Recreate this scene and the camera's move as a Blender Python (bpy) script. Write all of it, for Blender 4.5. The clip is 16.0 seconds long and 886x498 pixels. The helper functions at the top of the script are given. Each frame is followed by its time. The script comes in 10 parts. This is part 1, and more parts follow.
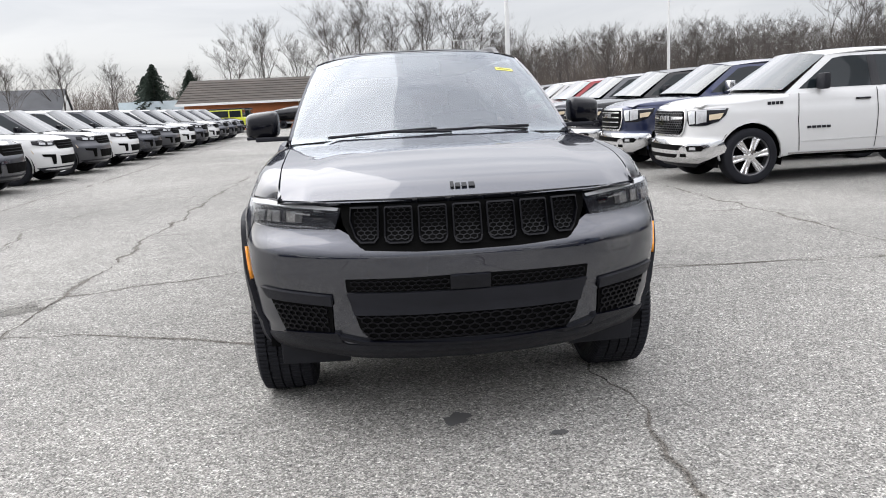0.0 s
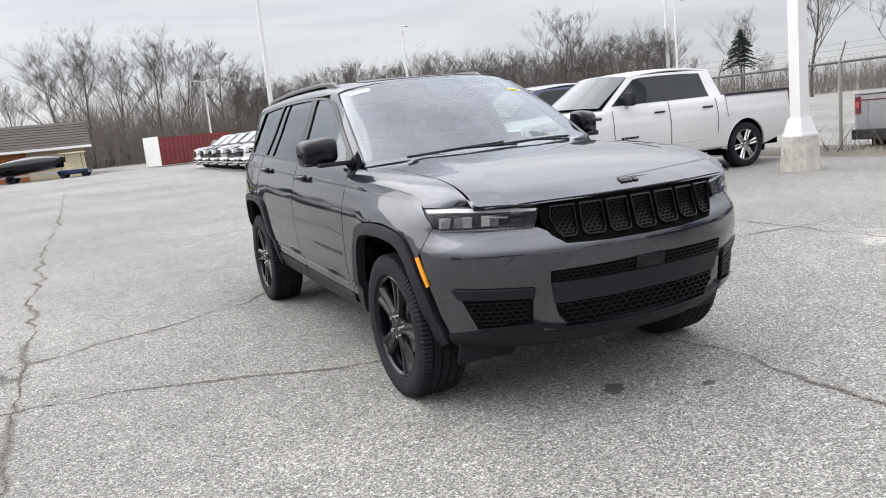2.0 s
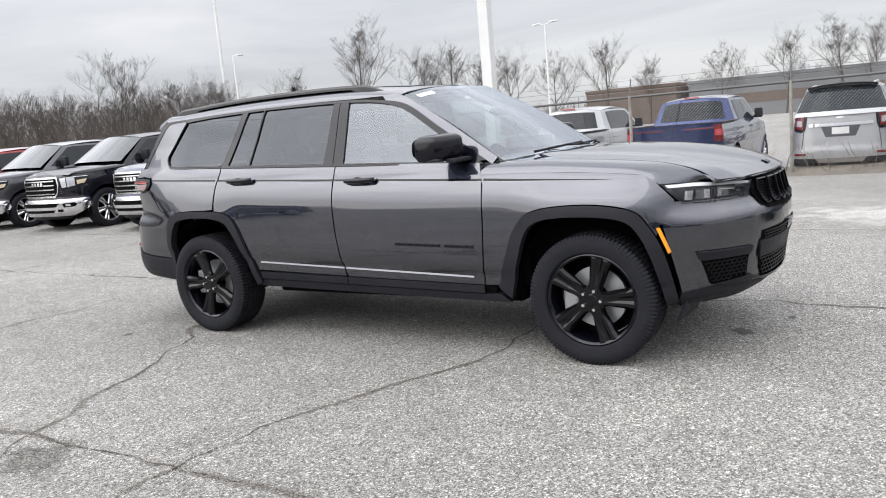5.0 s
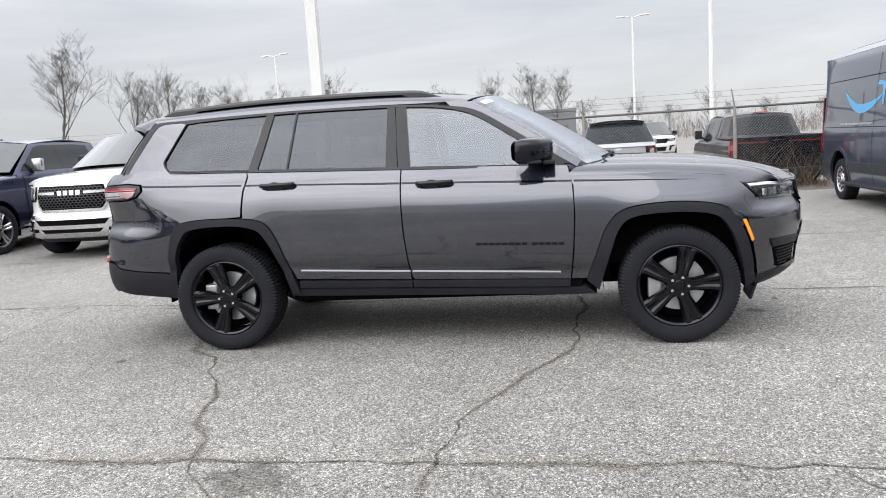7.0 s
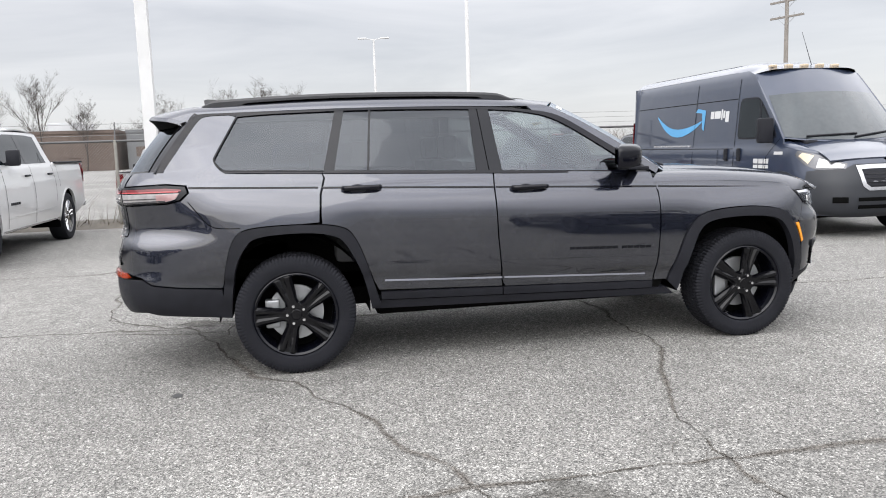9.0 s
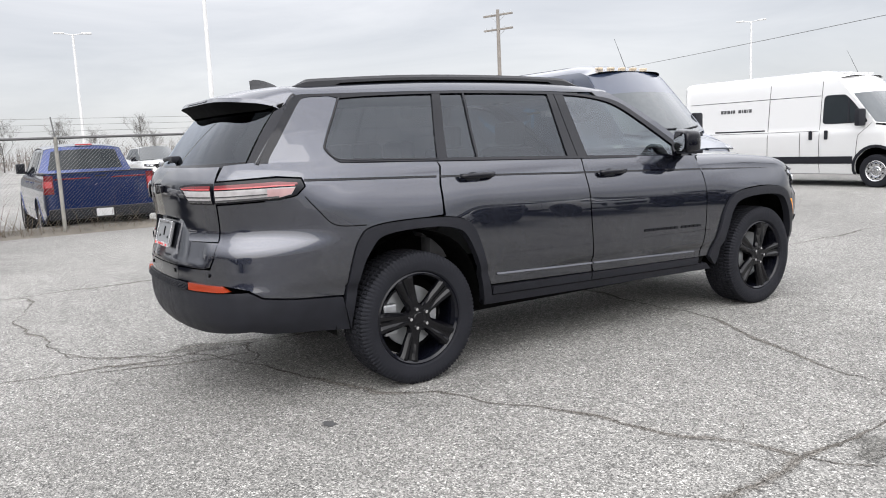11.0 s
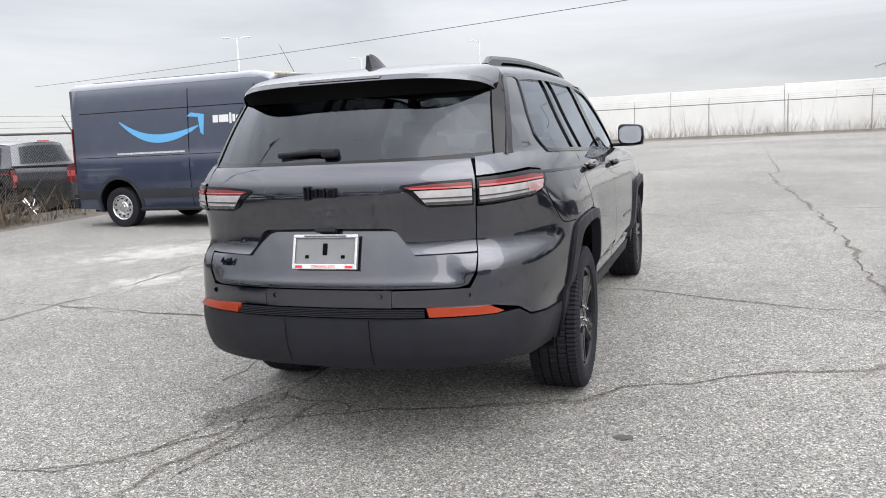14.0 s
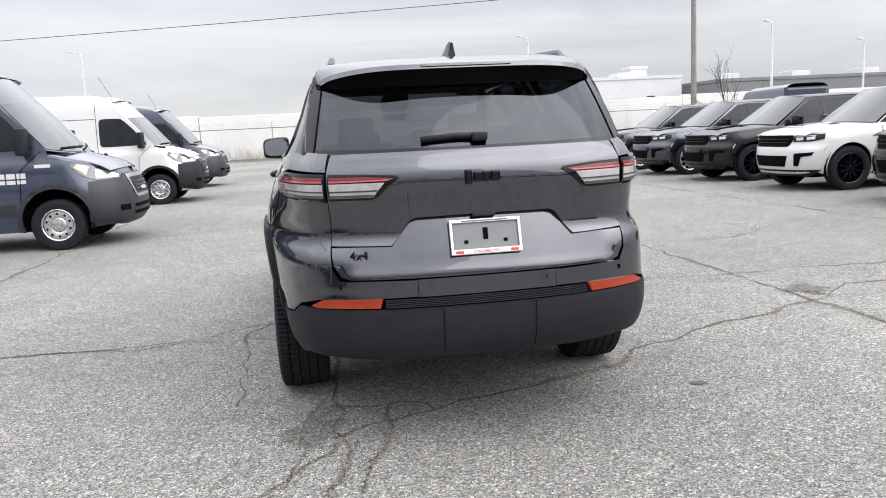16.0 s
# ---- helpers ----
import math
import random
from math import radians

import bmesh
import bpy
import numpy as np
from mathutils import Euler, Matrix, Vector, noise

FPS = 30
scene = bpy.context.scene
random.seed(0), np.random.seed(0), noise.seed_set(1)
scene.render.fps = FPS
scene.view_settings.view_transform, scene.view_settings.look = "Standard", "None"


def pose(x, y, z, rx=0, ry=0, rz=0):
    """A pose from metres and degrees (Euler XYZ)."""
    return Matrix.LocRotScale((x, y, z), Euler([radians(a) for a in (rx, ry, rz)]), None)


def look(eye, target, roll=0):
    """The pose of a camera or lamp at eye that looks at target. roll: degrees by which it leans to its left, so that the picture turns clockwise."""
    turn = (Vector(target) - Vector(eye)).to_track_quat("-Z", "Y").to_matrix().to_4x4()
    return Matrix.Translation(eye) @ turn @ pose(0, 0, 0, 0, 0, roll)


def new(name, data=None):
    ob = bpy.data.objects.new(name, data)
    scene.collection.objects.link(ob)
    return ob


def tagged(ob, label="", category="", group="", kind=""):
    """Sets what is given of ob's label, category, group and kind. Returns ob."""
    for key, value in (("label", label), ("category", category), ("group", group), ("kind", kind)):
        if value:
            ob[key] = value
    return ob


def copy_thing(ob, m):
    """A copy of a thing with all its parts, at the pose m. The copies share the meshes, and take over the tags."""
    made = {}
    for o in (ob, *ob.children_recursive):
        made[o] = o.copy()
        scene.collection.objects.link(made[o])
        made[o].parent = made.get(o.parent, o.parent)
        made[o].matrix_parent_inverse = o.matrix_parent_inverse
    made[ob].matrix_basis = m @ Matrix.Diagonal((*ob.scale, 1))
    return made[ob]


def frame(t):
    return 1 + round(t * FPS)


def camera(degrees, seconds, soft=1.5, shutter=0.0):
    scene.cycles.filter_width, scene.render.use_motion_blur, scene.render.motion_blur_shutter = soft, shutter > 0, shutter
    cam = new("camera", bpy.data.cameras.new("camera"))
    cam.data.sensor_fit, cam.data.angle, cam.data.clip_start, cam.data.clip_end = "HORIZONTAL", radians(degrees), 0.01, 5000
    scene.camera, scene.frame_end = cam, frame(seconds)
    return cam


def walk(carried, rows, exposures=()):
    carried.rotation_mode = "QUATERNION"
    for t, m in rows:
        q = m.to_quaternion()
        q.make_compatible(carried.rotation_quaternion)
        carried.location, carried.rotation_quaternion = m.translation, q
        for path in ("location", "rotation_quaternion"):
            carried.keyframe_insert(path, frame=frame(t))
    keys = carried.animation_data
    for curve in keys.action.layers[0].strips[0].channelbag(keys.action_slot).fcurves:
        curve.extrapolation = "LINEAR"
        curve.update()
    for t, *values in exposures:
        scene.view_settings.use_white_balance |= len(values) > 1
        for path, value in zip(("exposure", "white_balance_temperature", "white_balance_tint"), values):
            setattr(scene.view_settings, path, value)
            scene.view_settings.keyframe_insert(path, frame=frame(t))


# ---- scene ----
cam = camera(59.7, 16.0, 1.0)
METRES, EYE, TILT, LEAN, TURN = 18.648, 1.362, 0.0, 0.0, -5.45
X0, Y0 = -0.381, -5.373  # the first eye, with the dark SUV at the origin facing -y
ROWS = [
    (0.0, 0.0, 0.0, 0.0, -0.5, -10.61, 2.69),
    (0.5, -0.0221, -0.0043, -0.0003, -4.5, -10.49, 3.47),
    (1.0, -0.0474, -0.0078, 0.0008, -9.37, -10.2, 4.26),
    (1.5, -0.074, -0.0029, 0.0011, -14.64, -9.82, 5.05),
    (2.0, -0.1019, -0.0006, 0.0018, -19.96, -9.42, 5.78),
    (2.5, -0.1303, 0.0074, 0.0003, -25.32, -9.19, 6.28),
    (3.0, -0.1589, 0.0203, 0.0003, -30.89, -9.09, 6.44),
    (3.5, -0.1845, 0.0359, 0.0009, -36.49, -9.11, 6.21),
    (6.0, -0.2942, 0.1499, 0.0014, -64.41, -8.22, 4.19),
    (6.5, -0.3096, 0.1785, 0.0008, -69.75, -8.0, 3.95),
    (7.0, -0.3198, 0.2088, 0.0003, -74.86, -7.79, 3.55),
    (7.5, -0.3255, 0.2408, 0.0007, -79.91, -7.64, 2.96),
    (8.0, -0.3302, 0.2735, 0.0016, -85.01, -7.53, 2.36),
    (8.5, -0.3281, 0.3068, 0.0015, -90.22, -7.46, 1.99),
    (11.0, -0.2715, 0.4637, -0.0003, -117.47, -7.91, 2.54),
    (11.5, -0.2485, 0.4884, -0.0002, -122.98, -7.95, 2.8),
    (12.0, -0.2231, 0.5102, 0.0006, -128.81, -8.07, 3.03),
    (12.5, -0.1987, 0.5309, 0.0011, -135.09, -8.27, 3.03),
    (13.0, -0.1713, 0.549, 0.0012, -141.73, -8.48, 2.93),
    (13.5, -0.146, 0.5674, 0.0021, -148.6, -8.67, 2.88),
    (14.0, -0.1185, 0.5791, 0.002, -155.66, -8.79, 2.98),
    (14.5, -0.0907, 0.5914, 0.0018, -162.83, -8.82, 3.11),
    (15.0, -0.0608, 0.5978, -0.0, -170.13, -8.85, 3.1),
    (15.5, -0.03, 0.6018, -0.0004, -177.3, -8.8, 2.98),
    (16.0, 0.0007, 0.6035, -0.0003, -184.29, -8.72, 2.85),
]
walk(cam, [(t, pose(X0, Y0, EYE, TILT, LEAN, TURN) @ pose(METRES * x, METRES * y, METRES * z, 90 + pitch, roll, yaw)) for t, x, y, z, yaw, pitch, roll in ROWS],
     exposures=((0.0, 0.0), (8.0, 0.0), (11.5, 0.05), (16.0, 0.05)))


# ---- sky and sun: bright overcast ----
world = bpy.data.worlds.new("overcast")
scene.world = world
world.use_nodes = True
wn, wl = world.node_tree.nodes, world.node_tree.links
wn.clear()
w_out = wn.new("ShaderNodeOutputWorld")
w_bg = wn.new("ShaderNodeBackground")
w_bg.inputs["Strength"].default_value = 1.0
sky = wn.new("ShaderNodeTexSky")
sky.sky_type = "NISHITA"
sky.sun_disc = False
sky.sun_elevation, sky.sun_rotation = radians(38.5), radians(310)
w_co = wn.new("ShaderNodeTexCoord")
w_sep = wn.new("ShaderNodeSeparateXYZ")
wl.new(w_co.outputs["Generated"], w_sep.inputs[0])
# brightness of an overcast dome: about a third at the horizon of what it is overhead
w_ramp = wn.new("ShaderNodeValToRGB")
w_ramp.color_ramp.elements[0].position, w_ramp.color_ramp.elements[0].color = 0.0, (0.64, 0.65, 0.675, 1)
w_ramp.color_ramp.elements[1].position, w_ramp.color_ramp.elements[1].color = 1.0, (2.64, 2.65, 2.75, 1)
for p_, c_ in ((0.17, 0.755), (0.30, 1.36), (0.50, 2.22), (0.72, 2.62)):
    w_ramp.color_ramp.elements.new(p_).color = (c_ * 0.995, c_, c_ * 1.04, 1)
wl.new(w_sep.outputs["Z"], w_ramp.inputs[0])
# stratus: long flat cloud bands, drawn out along the horizon
w_map = wn.new("ShaderNodeMapping")
w_map.inputs["Scale"].default_value = (1.1, 1.1, 7.0)
wl.new(w_co.outputs["Generated"], w_map.inputs[0])
w_noise = wn.new("ShaderNodeTexNoise")
w_noise.inputs["Scale"].default_value, w_noise.inputs["Detail"].default_value = 1.7, 6.0
w_noise.inputs["Roughness"].default_value, w_noise.inputs["Distortion"].default_value = 0.55, 0.6
wl.new(w_map.outputs[0], w_noise.inputs["Vector"])
w_cl = wn.new("ShaderNodeValToRGB")
w_cl.color_ramp.elements[0].position, w_cl.color_ramp.elements[0].color = 0.32, (0.80, 0.81, 0.83, 1)
w_cl.color_ramp.elements[1].position, w_cl.color_ramp.elements[1].color = 0.68, (1.10, 1.09, 1.08, 1)
wl.new(w_noise.outputs[0], w_cl.inputs[0])
w_mul = wn.new("ShaderNodeMixRGB")
w_mul.blend_type = "MULTIPLY"
w_mul.inputs[0].default_value = 1.0
# the sun stands behind thin cloud in the north-west and brightens that side of the dome
w_dot = wn.new("ShaderNodeVectorMath")
w_dot.operation = "DOT_PRODUCT"
w_dot.inputs[1].default_value = (-0.64, 0.42, 0.643)
wl.new(w_co.outputs["Generated"], w_dot.inputs[0])
w_glow = wn.new("ShaderNodeValToRGB")
w_glow.color_ramp.elements[0].position, w_glow.color_ramp.elements[0].color = 0.64, (1, 1, 1, 1)
w_glow.color_ramp.elements[1].position, w_glow.color_ramp.elements[1].color = 1.0, (1.6, 1.59, 1.57, 1)
w_glow.color_ramp.elements.new(0.80).color = (1.22, 1.218, 1.21, 1)
w_glow.color_ramp.elements.new(0.93).color = (1.43, 1.425, 1.41, 1)
w_glow.color_ramp.interpolation = "EASE"
wl.new(w_dot.outputs["Value"], w_glow.inputs[0])
w_west = wn.new("ShaderNodeMixRGB")
w_west.blend_type = "MULTIPLY"
w_west.inputs[0].default_value = 1.0
wl.new(w_ramp.outputs[0], w_west.inputs[1])
wl.new(w_glow.outputs[0], w_west.inputs[2])
wl.new(w_west.outputs[0], w_mul.inputs[1])
wl.new(w_cl.outputs[0], w_mul.inputs[2])
w_dim = wn.new("ShaderNodeMixRGB")
w_dim.blend_type = "MULTIPLY"
w_dim.inputs[0].default_value = 1.0
w_dim.inputs[2].default_value = (0.05, 0.05, 0.05, 1)
wl.new(sky.outputs[0], w_dim.inputs[1])
w_add = wn.new("ShaderNodeMixRGB")
w_add.blend_type = "ADD"
w_add.inputs[0].default_value = 0.3
wl.new(w_mul.outputs[0], w_add.inputs[1])
wl.new(w_dim.outputs[0], w_add.inputs[2])
wl.new(w_add.outputs[0], w_bg.inputs["Color"])
wl.new(w_bg.outputs[0], w_out.inputs[0])
sun = new("sun", bpy.data.lights.new("sun", "SUN"))
sun.data.energy, sun.data.angle, sun.data.color = 1.5, radians(75), (1.0, 0.97, 0.93)
sun.matrix_basis = look((-15.0, 12.5, 15.5), (0, 0, 0))

# ---- materials ----
def nodes_of(name):
    m = bpy.data.materials.new(name)
    m.use_nodes = True
    return m, m.node_tree.nodes, m.node_tree.links, m.node_tree.nodes["Principled BSDF"]


def plain(name, color, rough=0.5, metal=0.0, coat=0.0, vary=0.12, scale=14.0, bump=0.0, bump_scale=120.0, emit=None):
    """A surface whose colour and gloss drift at two scales, with fine relief."""
    m, n, l, b = nodes_of(name)
    co = n.new("ShaderNodeTexCoord")
    n1 = n.new("ShaderNodeTexNoise")
    n1.inputs["Scale"].default_value, n1.inputs["Detail"].default_value = scale, 4.0
    n2 = n.new("ShaderNodeTexNoise")
    n2.inputs["Scale"].default_value, n2.inputs["Detail"].default_value = scale * 0.13, 2.0
    l.new(co.outputs["Object"], n1.inputs["Vector"])
    l.new(co.outputs["Object"], n2.inputs["Vector"])
    add = n.new("ShaderNodeMath")
    l.new(n1.outputs[0], add.inputs[0])
    l.new(n2.outputs[0], add.inputs[1])
    mr = n.new("ShaderNodeMapRange")
    mr.inputs["From Min"].default_value, mr.inputs["From Max"].default_value = 0.6, 1.4
    mr.inputs["To Min"].default_value, mr.inputs["To Max"].default_value = 1 - vary, 1 + vary
    l.new(add.outputs[0], mr.inputs["Value"])
    mix = n.new("ShaderNodeMixRGB")
    mix.blend_type = "MULTIPLY"
    mix.inputs[0].default_value = 1.0
    mix.inputs[1].default_value = (*color, 1)
    l.new(mr.outputs[0], mix.inputs[2])
    l.new(mix.outputs[0], b.inputs["Base Color"])
    rr = n.new("ShaderNodeMapRange")
    rr.inputs["From Min"].default_value, rr.inputs["From Max"].default_value = 0.3, 0.7
    rr.inputs["To Min"].default_value, rr.inputs["To Max"].default_value = max(rough * 0.88, 0.02), min(rough * 1.12 + 0.01, 1)
    l.new(n1.outputs[0], rr.inputs["Value"])
    l.new(rr.outputs[0], b.inputs["Roughness"])
    b.inputs["Metallic"].default_value = metal
    b.inputs["Coat Weight"].default_value, b.inputs["Coat Roughness"].default_value = coat, 0.03
    if bump:
        nb = n.new("ShaderNodeTexNoise")
        nb.inputs["Scale"].default_value, nb.inputs["Detail"].default_value = bump_scale, 3.0
        l.new(co.outputs["Object"], nb.inputs["Vector"])
        bp = n.new("ShaderNodeBump")
        bp.inputs["Strength"].default_value, bp.inputs["Distance"].default_value = bump, 0.01
        l.new(nb.outputs[0], bp.inputs["Height"])
        l.new(bp.outputs[0], b.inputs["Normal"])
    if emit:
        b.inputs["Emission Color"].default_value, b.inputs["Emission Strength"].default_value = (*emit[0], 1), emit[1]
    return m


def paint(name, color, metal=0.80, rough=0.30, flake=0.10):
    """Car paint: metallic base under clear coat, thin road dust low down as its own noise."""
    m, n, l, b = nodes_of(name)
    co = n.new("ShaderNodeTexCoord")
    fl = n.new("ShaderNodeTexVoronoi")
    fl.inputs["Scale"].default_value = 900.0
    l.new(co.outputs["Object"], fl.inputs["Vector"])
    mr = n.new("ShaderNodeMapRange")
    mr.inputs["To Min"].default_value, mr.inputs["To Max"].default_value = 1 - flake, 1 + flake
    l.new(fl.outputs["Distance"], mr.inputs["Value"])
    mix = n.new("ShaderNodeMixRGB")
    mix.blend_type = "MULTIPLY"
    mix.inputs[0].default_value = 1.0
    mix.inputs[1].default_value = (*color, 1)
    l.new(mr.outputs[0], mix.inputs[2])
    dn = n.new("ShaderNodeTexNoise")
    dn.inputs["Scale"].default_value, dn.inputs["Detail"].default_value = 3.5, 6.0
    l.new(co.outputs["Object"], dn.inputs["Vector"])
    dr = n.new("ShaderNodeMapRange")
    dr.inputs["From Min"].default_value, dr.inputs["From Max"].default_value = 0.5, 0.8
    dr.inputs["To Min"].default_value, dr.inputs["To Max"].default_value = 0.0, 0.035
    l.new(dn.outputs[0], dr.inputs["Value"])
    dust = n.new("ShaderNodeMixRGB")
    dust.inputs[2].default_value = (0.30, 0.29, 0.28, 1)
    l.new(dr.outputs[0], dust.inputs[0])
    l.new(mix.outputs[0], dust.inputs[1])
    l.new(dust.outputs[0], b.inputs["Base Color"])
    b.inputs["Metallic"].default_value, b.inputs["Roughness"].default_value = metal, rough
    b.inputs["Coat Weight"].default_value = 1.0
    b.inputs["Coat IOR"].default_value = 1.5
    cr = n.new("ShaderNodeMapRange")
    cr.inputs["From Min"].default_value, cr.inputs["From Max"].default_value = 0.4, 0.8
    cr.inputs["To Min"].default_value, cr.inputs["To Max"].default_value = 0.012, 0.05
    l.new(dn.outputs[0], cr.inputs["Value"])
    l.new(cr.outputs[0], b.inputs["Coat Roughness"])
    return m


def thin_glass(name, tint, ior=1.5):
    """Thin car glass: mirrors the sky by Fresnel, else lets light straight through, tinted."""
    m, n, l, b = nodes_of(name)
    n.remove(b)
    out = n["Material Output"]
    tr = n.new("ShaderNodeBsdfTransparent")
    tr.inputs[0].default_value = (*tint, 1)
    gl = n.new("ShaderNodeBsdfGlossy")
    gl.inputs["Roughness"].default_value = 0.015
    gl.inputs["Color"].default_value = (0.88, 0.93, 1.0, 1)
    # gloss rises towards grazing angles, alike from both faces of the pane
    lw = n.new("ShaderNodeLayerWeight")
    lw.inputs["Blend"].default_value = 0.5
    pw = n.new("ShaderNodeMath")
    pw.operation = "POWER"
    pw.inputs[1].default_value = 5.0
    l.new(lw.outputs["Facing"], pw.inputs[0])
    f0 = ((ior - 1) / (ior + 1)) ** 2
    fr = n.new("ShaderNodeMapRange")
    fr.inputs["To Min"].default_value, fr.inputs["To Max"].default_value = f0, 1.0
    l.new(pw.outputs[0], fr.inputs["Value"])
    mx = n.new("ShaderNodeMixShader")
    l.new(fr.outputs[0], mx.inputs[0])
    l.new(tr.outputs[0], mx.inputs[1])
    l.new(gl.outputs[0], mx.inputs[2])
    l.new(mx.outputs[0], out.inputs[0])
    return m


def asphalt():
    m, n, l, b = nodes_of("worn_asphalt")
    co = n.new("ShaderNodeTexCoord")
    v = n.new("ShaderNodeTexVoronoi")
    v.inputs["Scale"].default_value = 150.0
    v2 = n.new("ShaderNodeTexVoronoi")
    v2.inputs["Scale"].default_value = 75.0
    big = n.new("ShaderNodeTexNoise")
    big.inputs["Scale"].default_value, big.inputs["Detail"].default_value = 0.22, 7.0
    mid = n.new("ShaderNodeTexNoise")
    mid.inputs["Scale"].default_value, mid.inputs["Detail"].default_value = 3.2, 6.0
    mid.inputs["Roughness"].default_value = 0.65
    for t in (v, v2, big, mid):
        l.new(co.outputs["Object"], t.inputs["Vector"])
    ramp = n.new("ShaderNodeValToRGB")
    r = ramp.color_ramp
    r.elements[0].position, r.elements[0].color = 0.0, (0.037, 0.036, 0.034, 1)
    r.elements[1].position, r.elements[1].color = 1.0, (0.64, 0.62, 0.58, 1)
    for p, c in ((0.27, 0.099), (0.55, 0.197), (0.82, 0.317)):
        r.elements.new(p).color = (c, c * 0.972, c * 0.908, 1)
    sep = n.new("ShaderNodeSeparateColor")
    l.new(v.outputs["Color"], sep.inputs[0])
    sep2 = n.new("ShaderNodeSeparateColor")
    l.new(v2.outputs["Color"], sep2.inputs[0])
    mixv = n.new("ShaderNodeMix")
    mixv.inputs[0].default_value = 0.28
    l.new(sep.outputs[0], mixv.inputs[2])
    l.new(sep2.outputs[0], mixv.inputs[3])
    l.new(mixv.outputs[0], ramp.inputs[0])
    def scaled(src, lo, hi, a, c):
        q = n.new("ShaderNodeMapRange")
        q.inputs["From Min"].default_value, q.inputs["From Max"].default_value = lo, hi
        q.inputs["To Min"].default_value, q.inputs["To Max"].default_value = a, c
        l.new(src, q.inputs["Value"])
        return q.outputs[0]
    def times(x, f):
        q = n.new("ShaderNodeMixRGB")
        q.blend_type = "MULTIPLY"
        q.inputs[0].default_value = 1.0
        l.new(x, q.inputs[1])
        l.new(f, q.inputs[2])
        return q.outputs[0]
    col = times(ramp.outputs[0], scaled(big.outputs[0], 0.35, 0.65, 0.84, 1.16))
    col = times(col, scaled(mid.outputs[0], 0.3, 0.7, 0.88, 1.12))
    l.new(col, b.inputs["Base Color"])
    b.inputs["Roughness"].default_value = 0.88
    bp = n.new("ShaderNodeBump")
    bp.inputs["Strength"].default_value, bp.inputs["Distance"].default_value = 0.7, 0.006
    l.new(v.outputs["Distance"], bp.inputs["Height"])
    l.new(bp.outputs[0], b.inputs["Normal"])
    return m


M_ASPHALT = asphalt()


def worn_strip(name, dark, light, ragged=0.9, soft=0.22, cut=0.5):
    """Dirt and broken asphalt that thins out towards its own rim, grain by grain."""
    m, n, l, b = nodes_of(name)
    co = n.new("ShaderNodeTexCoord")
    at = n.new("ShaderNodeAttribute")
    at.attribute_name = "depth"
    v = n.new("ShaderNodeTexVoronoi")
    v.inputs["Scale"].default_value = 120.0
    lo = n.new("ShaderNodeTexNoise")
    lo.inputs["Scale"].default_value, lo.inputs["Detail"].default_value = 4.5, 5.0
    sep = n.new("ShaderNodeSeparateColor")
    for q in (v, lo):
        l.new(co.outputs["Object"], q.inputs["Vector"])
    l.new(v.outputs["Color"], sep.inputs[0])
    mixn = n.new("ShaderNodeMix")
    mixn.inputs[0].default_value = 0.72
    l.new(sep.outputs[0], mixn.inputs[2])
    l.new(lo.outputs[0], mixn.inputs[3])
    off = n.new("ShaderNodeMapRange")
    off.inputs["From Min"].default_value, off.inputs["From Max"].default_value = 0.2, 0.8
    off.inputs["To Min"].default_value, off.inputs["To Max"].default_value = -ragged / 2, ragged / 2
    l.new(mixn.outputs[0], off.inputs["Value"])
    add = n.new("ShaderNodeMath")
    l.new(at.outputs["Fac"], add.inputs[0])
    l.new(off.outputs[0], add.inputs[1])
    cov = n.new("ShaderNodeMapRange")
    cov.interpolation_type = "SMOOTHSTEP"
    cov.inputs["From Min"].default_value, cov.inputs["From Max"].default_value = cut - soft, cut + soft
    l.new(add.outputs[0], cov.inputs["Value"])
    ramp = n.new("ShaderNodeValToRGB")
    r = ramp.color_ramp
    r.elements[0].position, r.elements[0].color = 0.0, (*dark, 1)
    r.elements[1].position, r.elements[1].color = 1.0, (*light, 1)
    l.new(sep.outputs[1], ramp.inputs[0])
    l.new(ramp.outputs[0], b.inputs["Base Color"])
    b.inputs["Roughness"].default_value = 0.92
    b.inputs["Specular IOR Level"].default_value = 0.2
    l.new(cov.outputs[0], b.inputs["Alpha"])
    return m


M_TAR = worn_strip("crack_grit", (0.028, 0.0245, 0.021), (0.17, 0.157, 0.140), 1.3, 0.26, 0.80)
M_DIRT = worn_strip("brown_crack_dirt", (0.066, 0.060, 0.053), (0.255, 0.238, 0.215), 1.2, 0.40, 0.66)
M_WORN = worn_strip("darker_worn_asphalt", (0.040, 0.0385, 0.035), (0.22, 0.213, 0.197), 1.1, 0.42, 0.60)
M_PALEGRIT = worn_strip("pale_dry_asphalt", (0.16, 0.156, 0.147), (0.50, 0.487, 0.46), 0.9, 0.45, 0.46)
M_STAIN = plain("oil_stain", (0.06, 0.06, 0.06), 0.7, vary=0.3, scale=20)
M_HERO = paint("dark_grey_metallic_paint", (0.0245, 0.0275, 0.041), metal=1.0, rough=0.38)
M_HERO.node_tree.nodes["Principled BSDF"].inputs["Specular Tint"].default_value = (0.5, 0.5, 0.51, 1)
M_HERO.node_tree.nodes["Principled BSDF"].inputs["Coat IOR"].default_value = 1.88
M_WHITE = paint("white_paint", (0.56, 0.56, 0.558), metal=0.0, rough=0.4, flake=0.01)
M_NAVY = paint("navy_paint", (0.012, 0.018, 0.055))
M_BLACKP = paint("black_paint", (0.004, 0.004, 0.007), metal=0.0, rough=0.3)
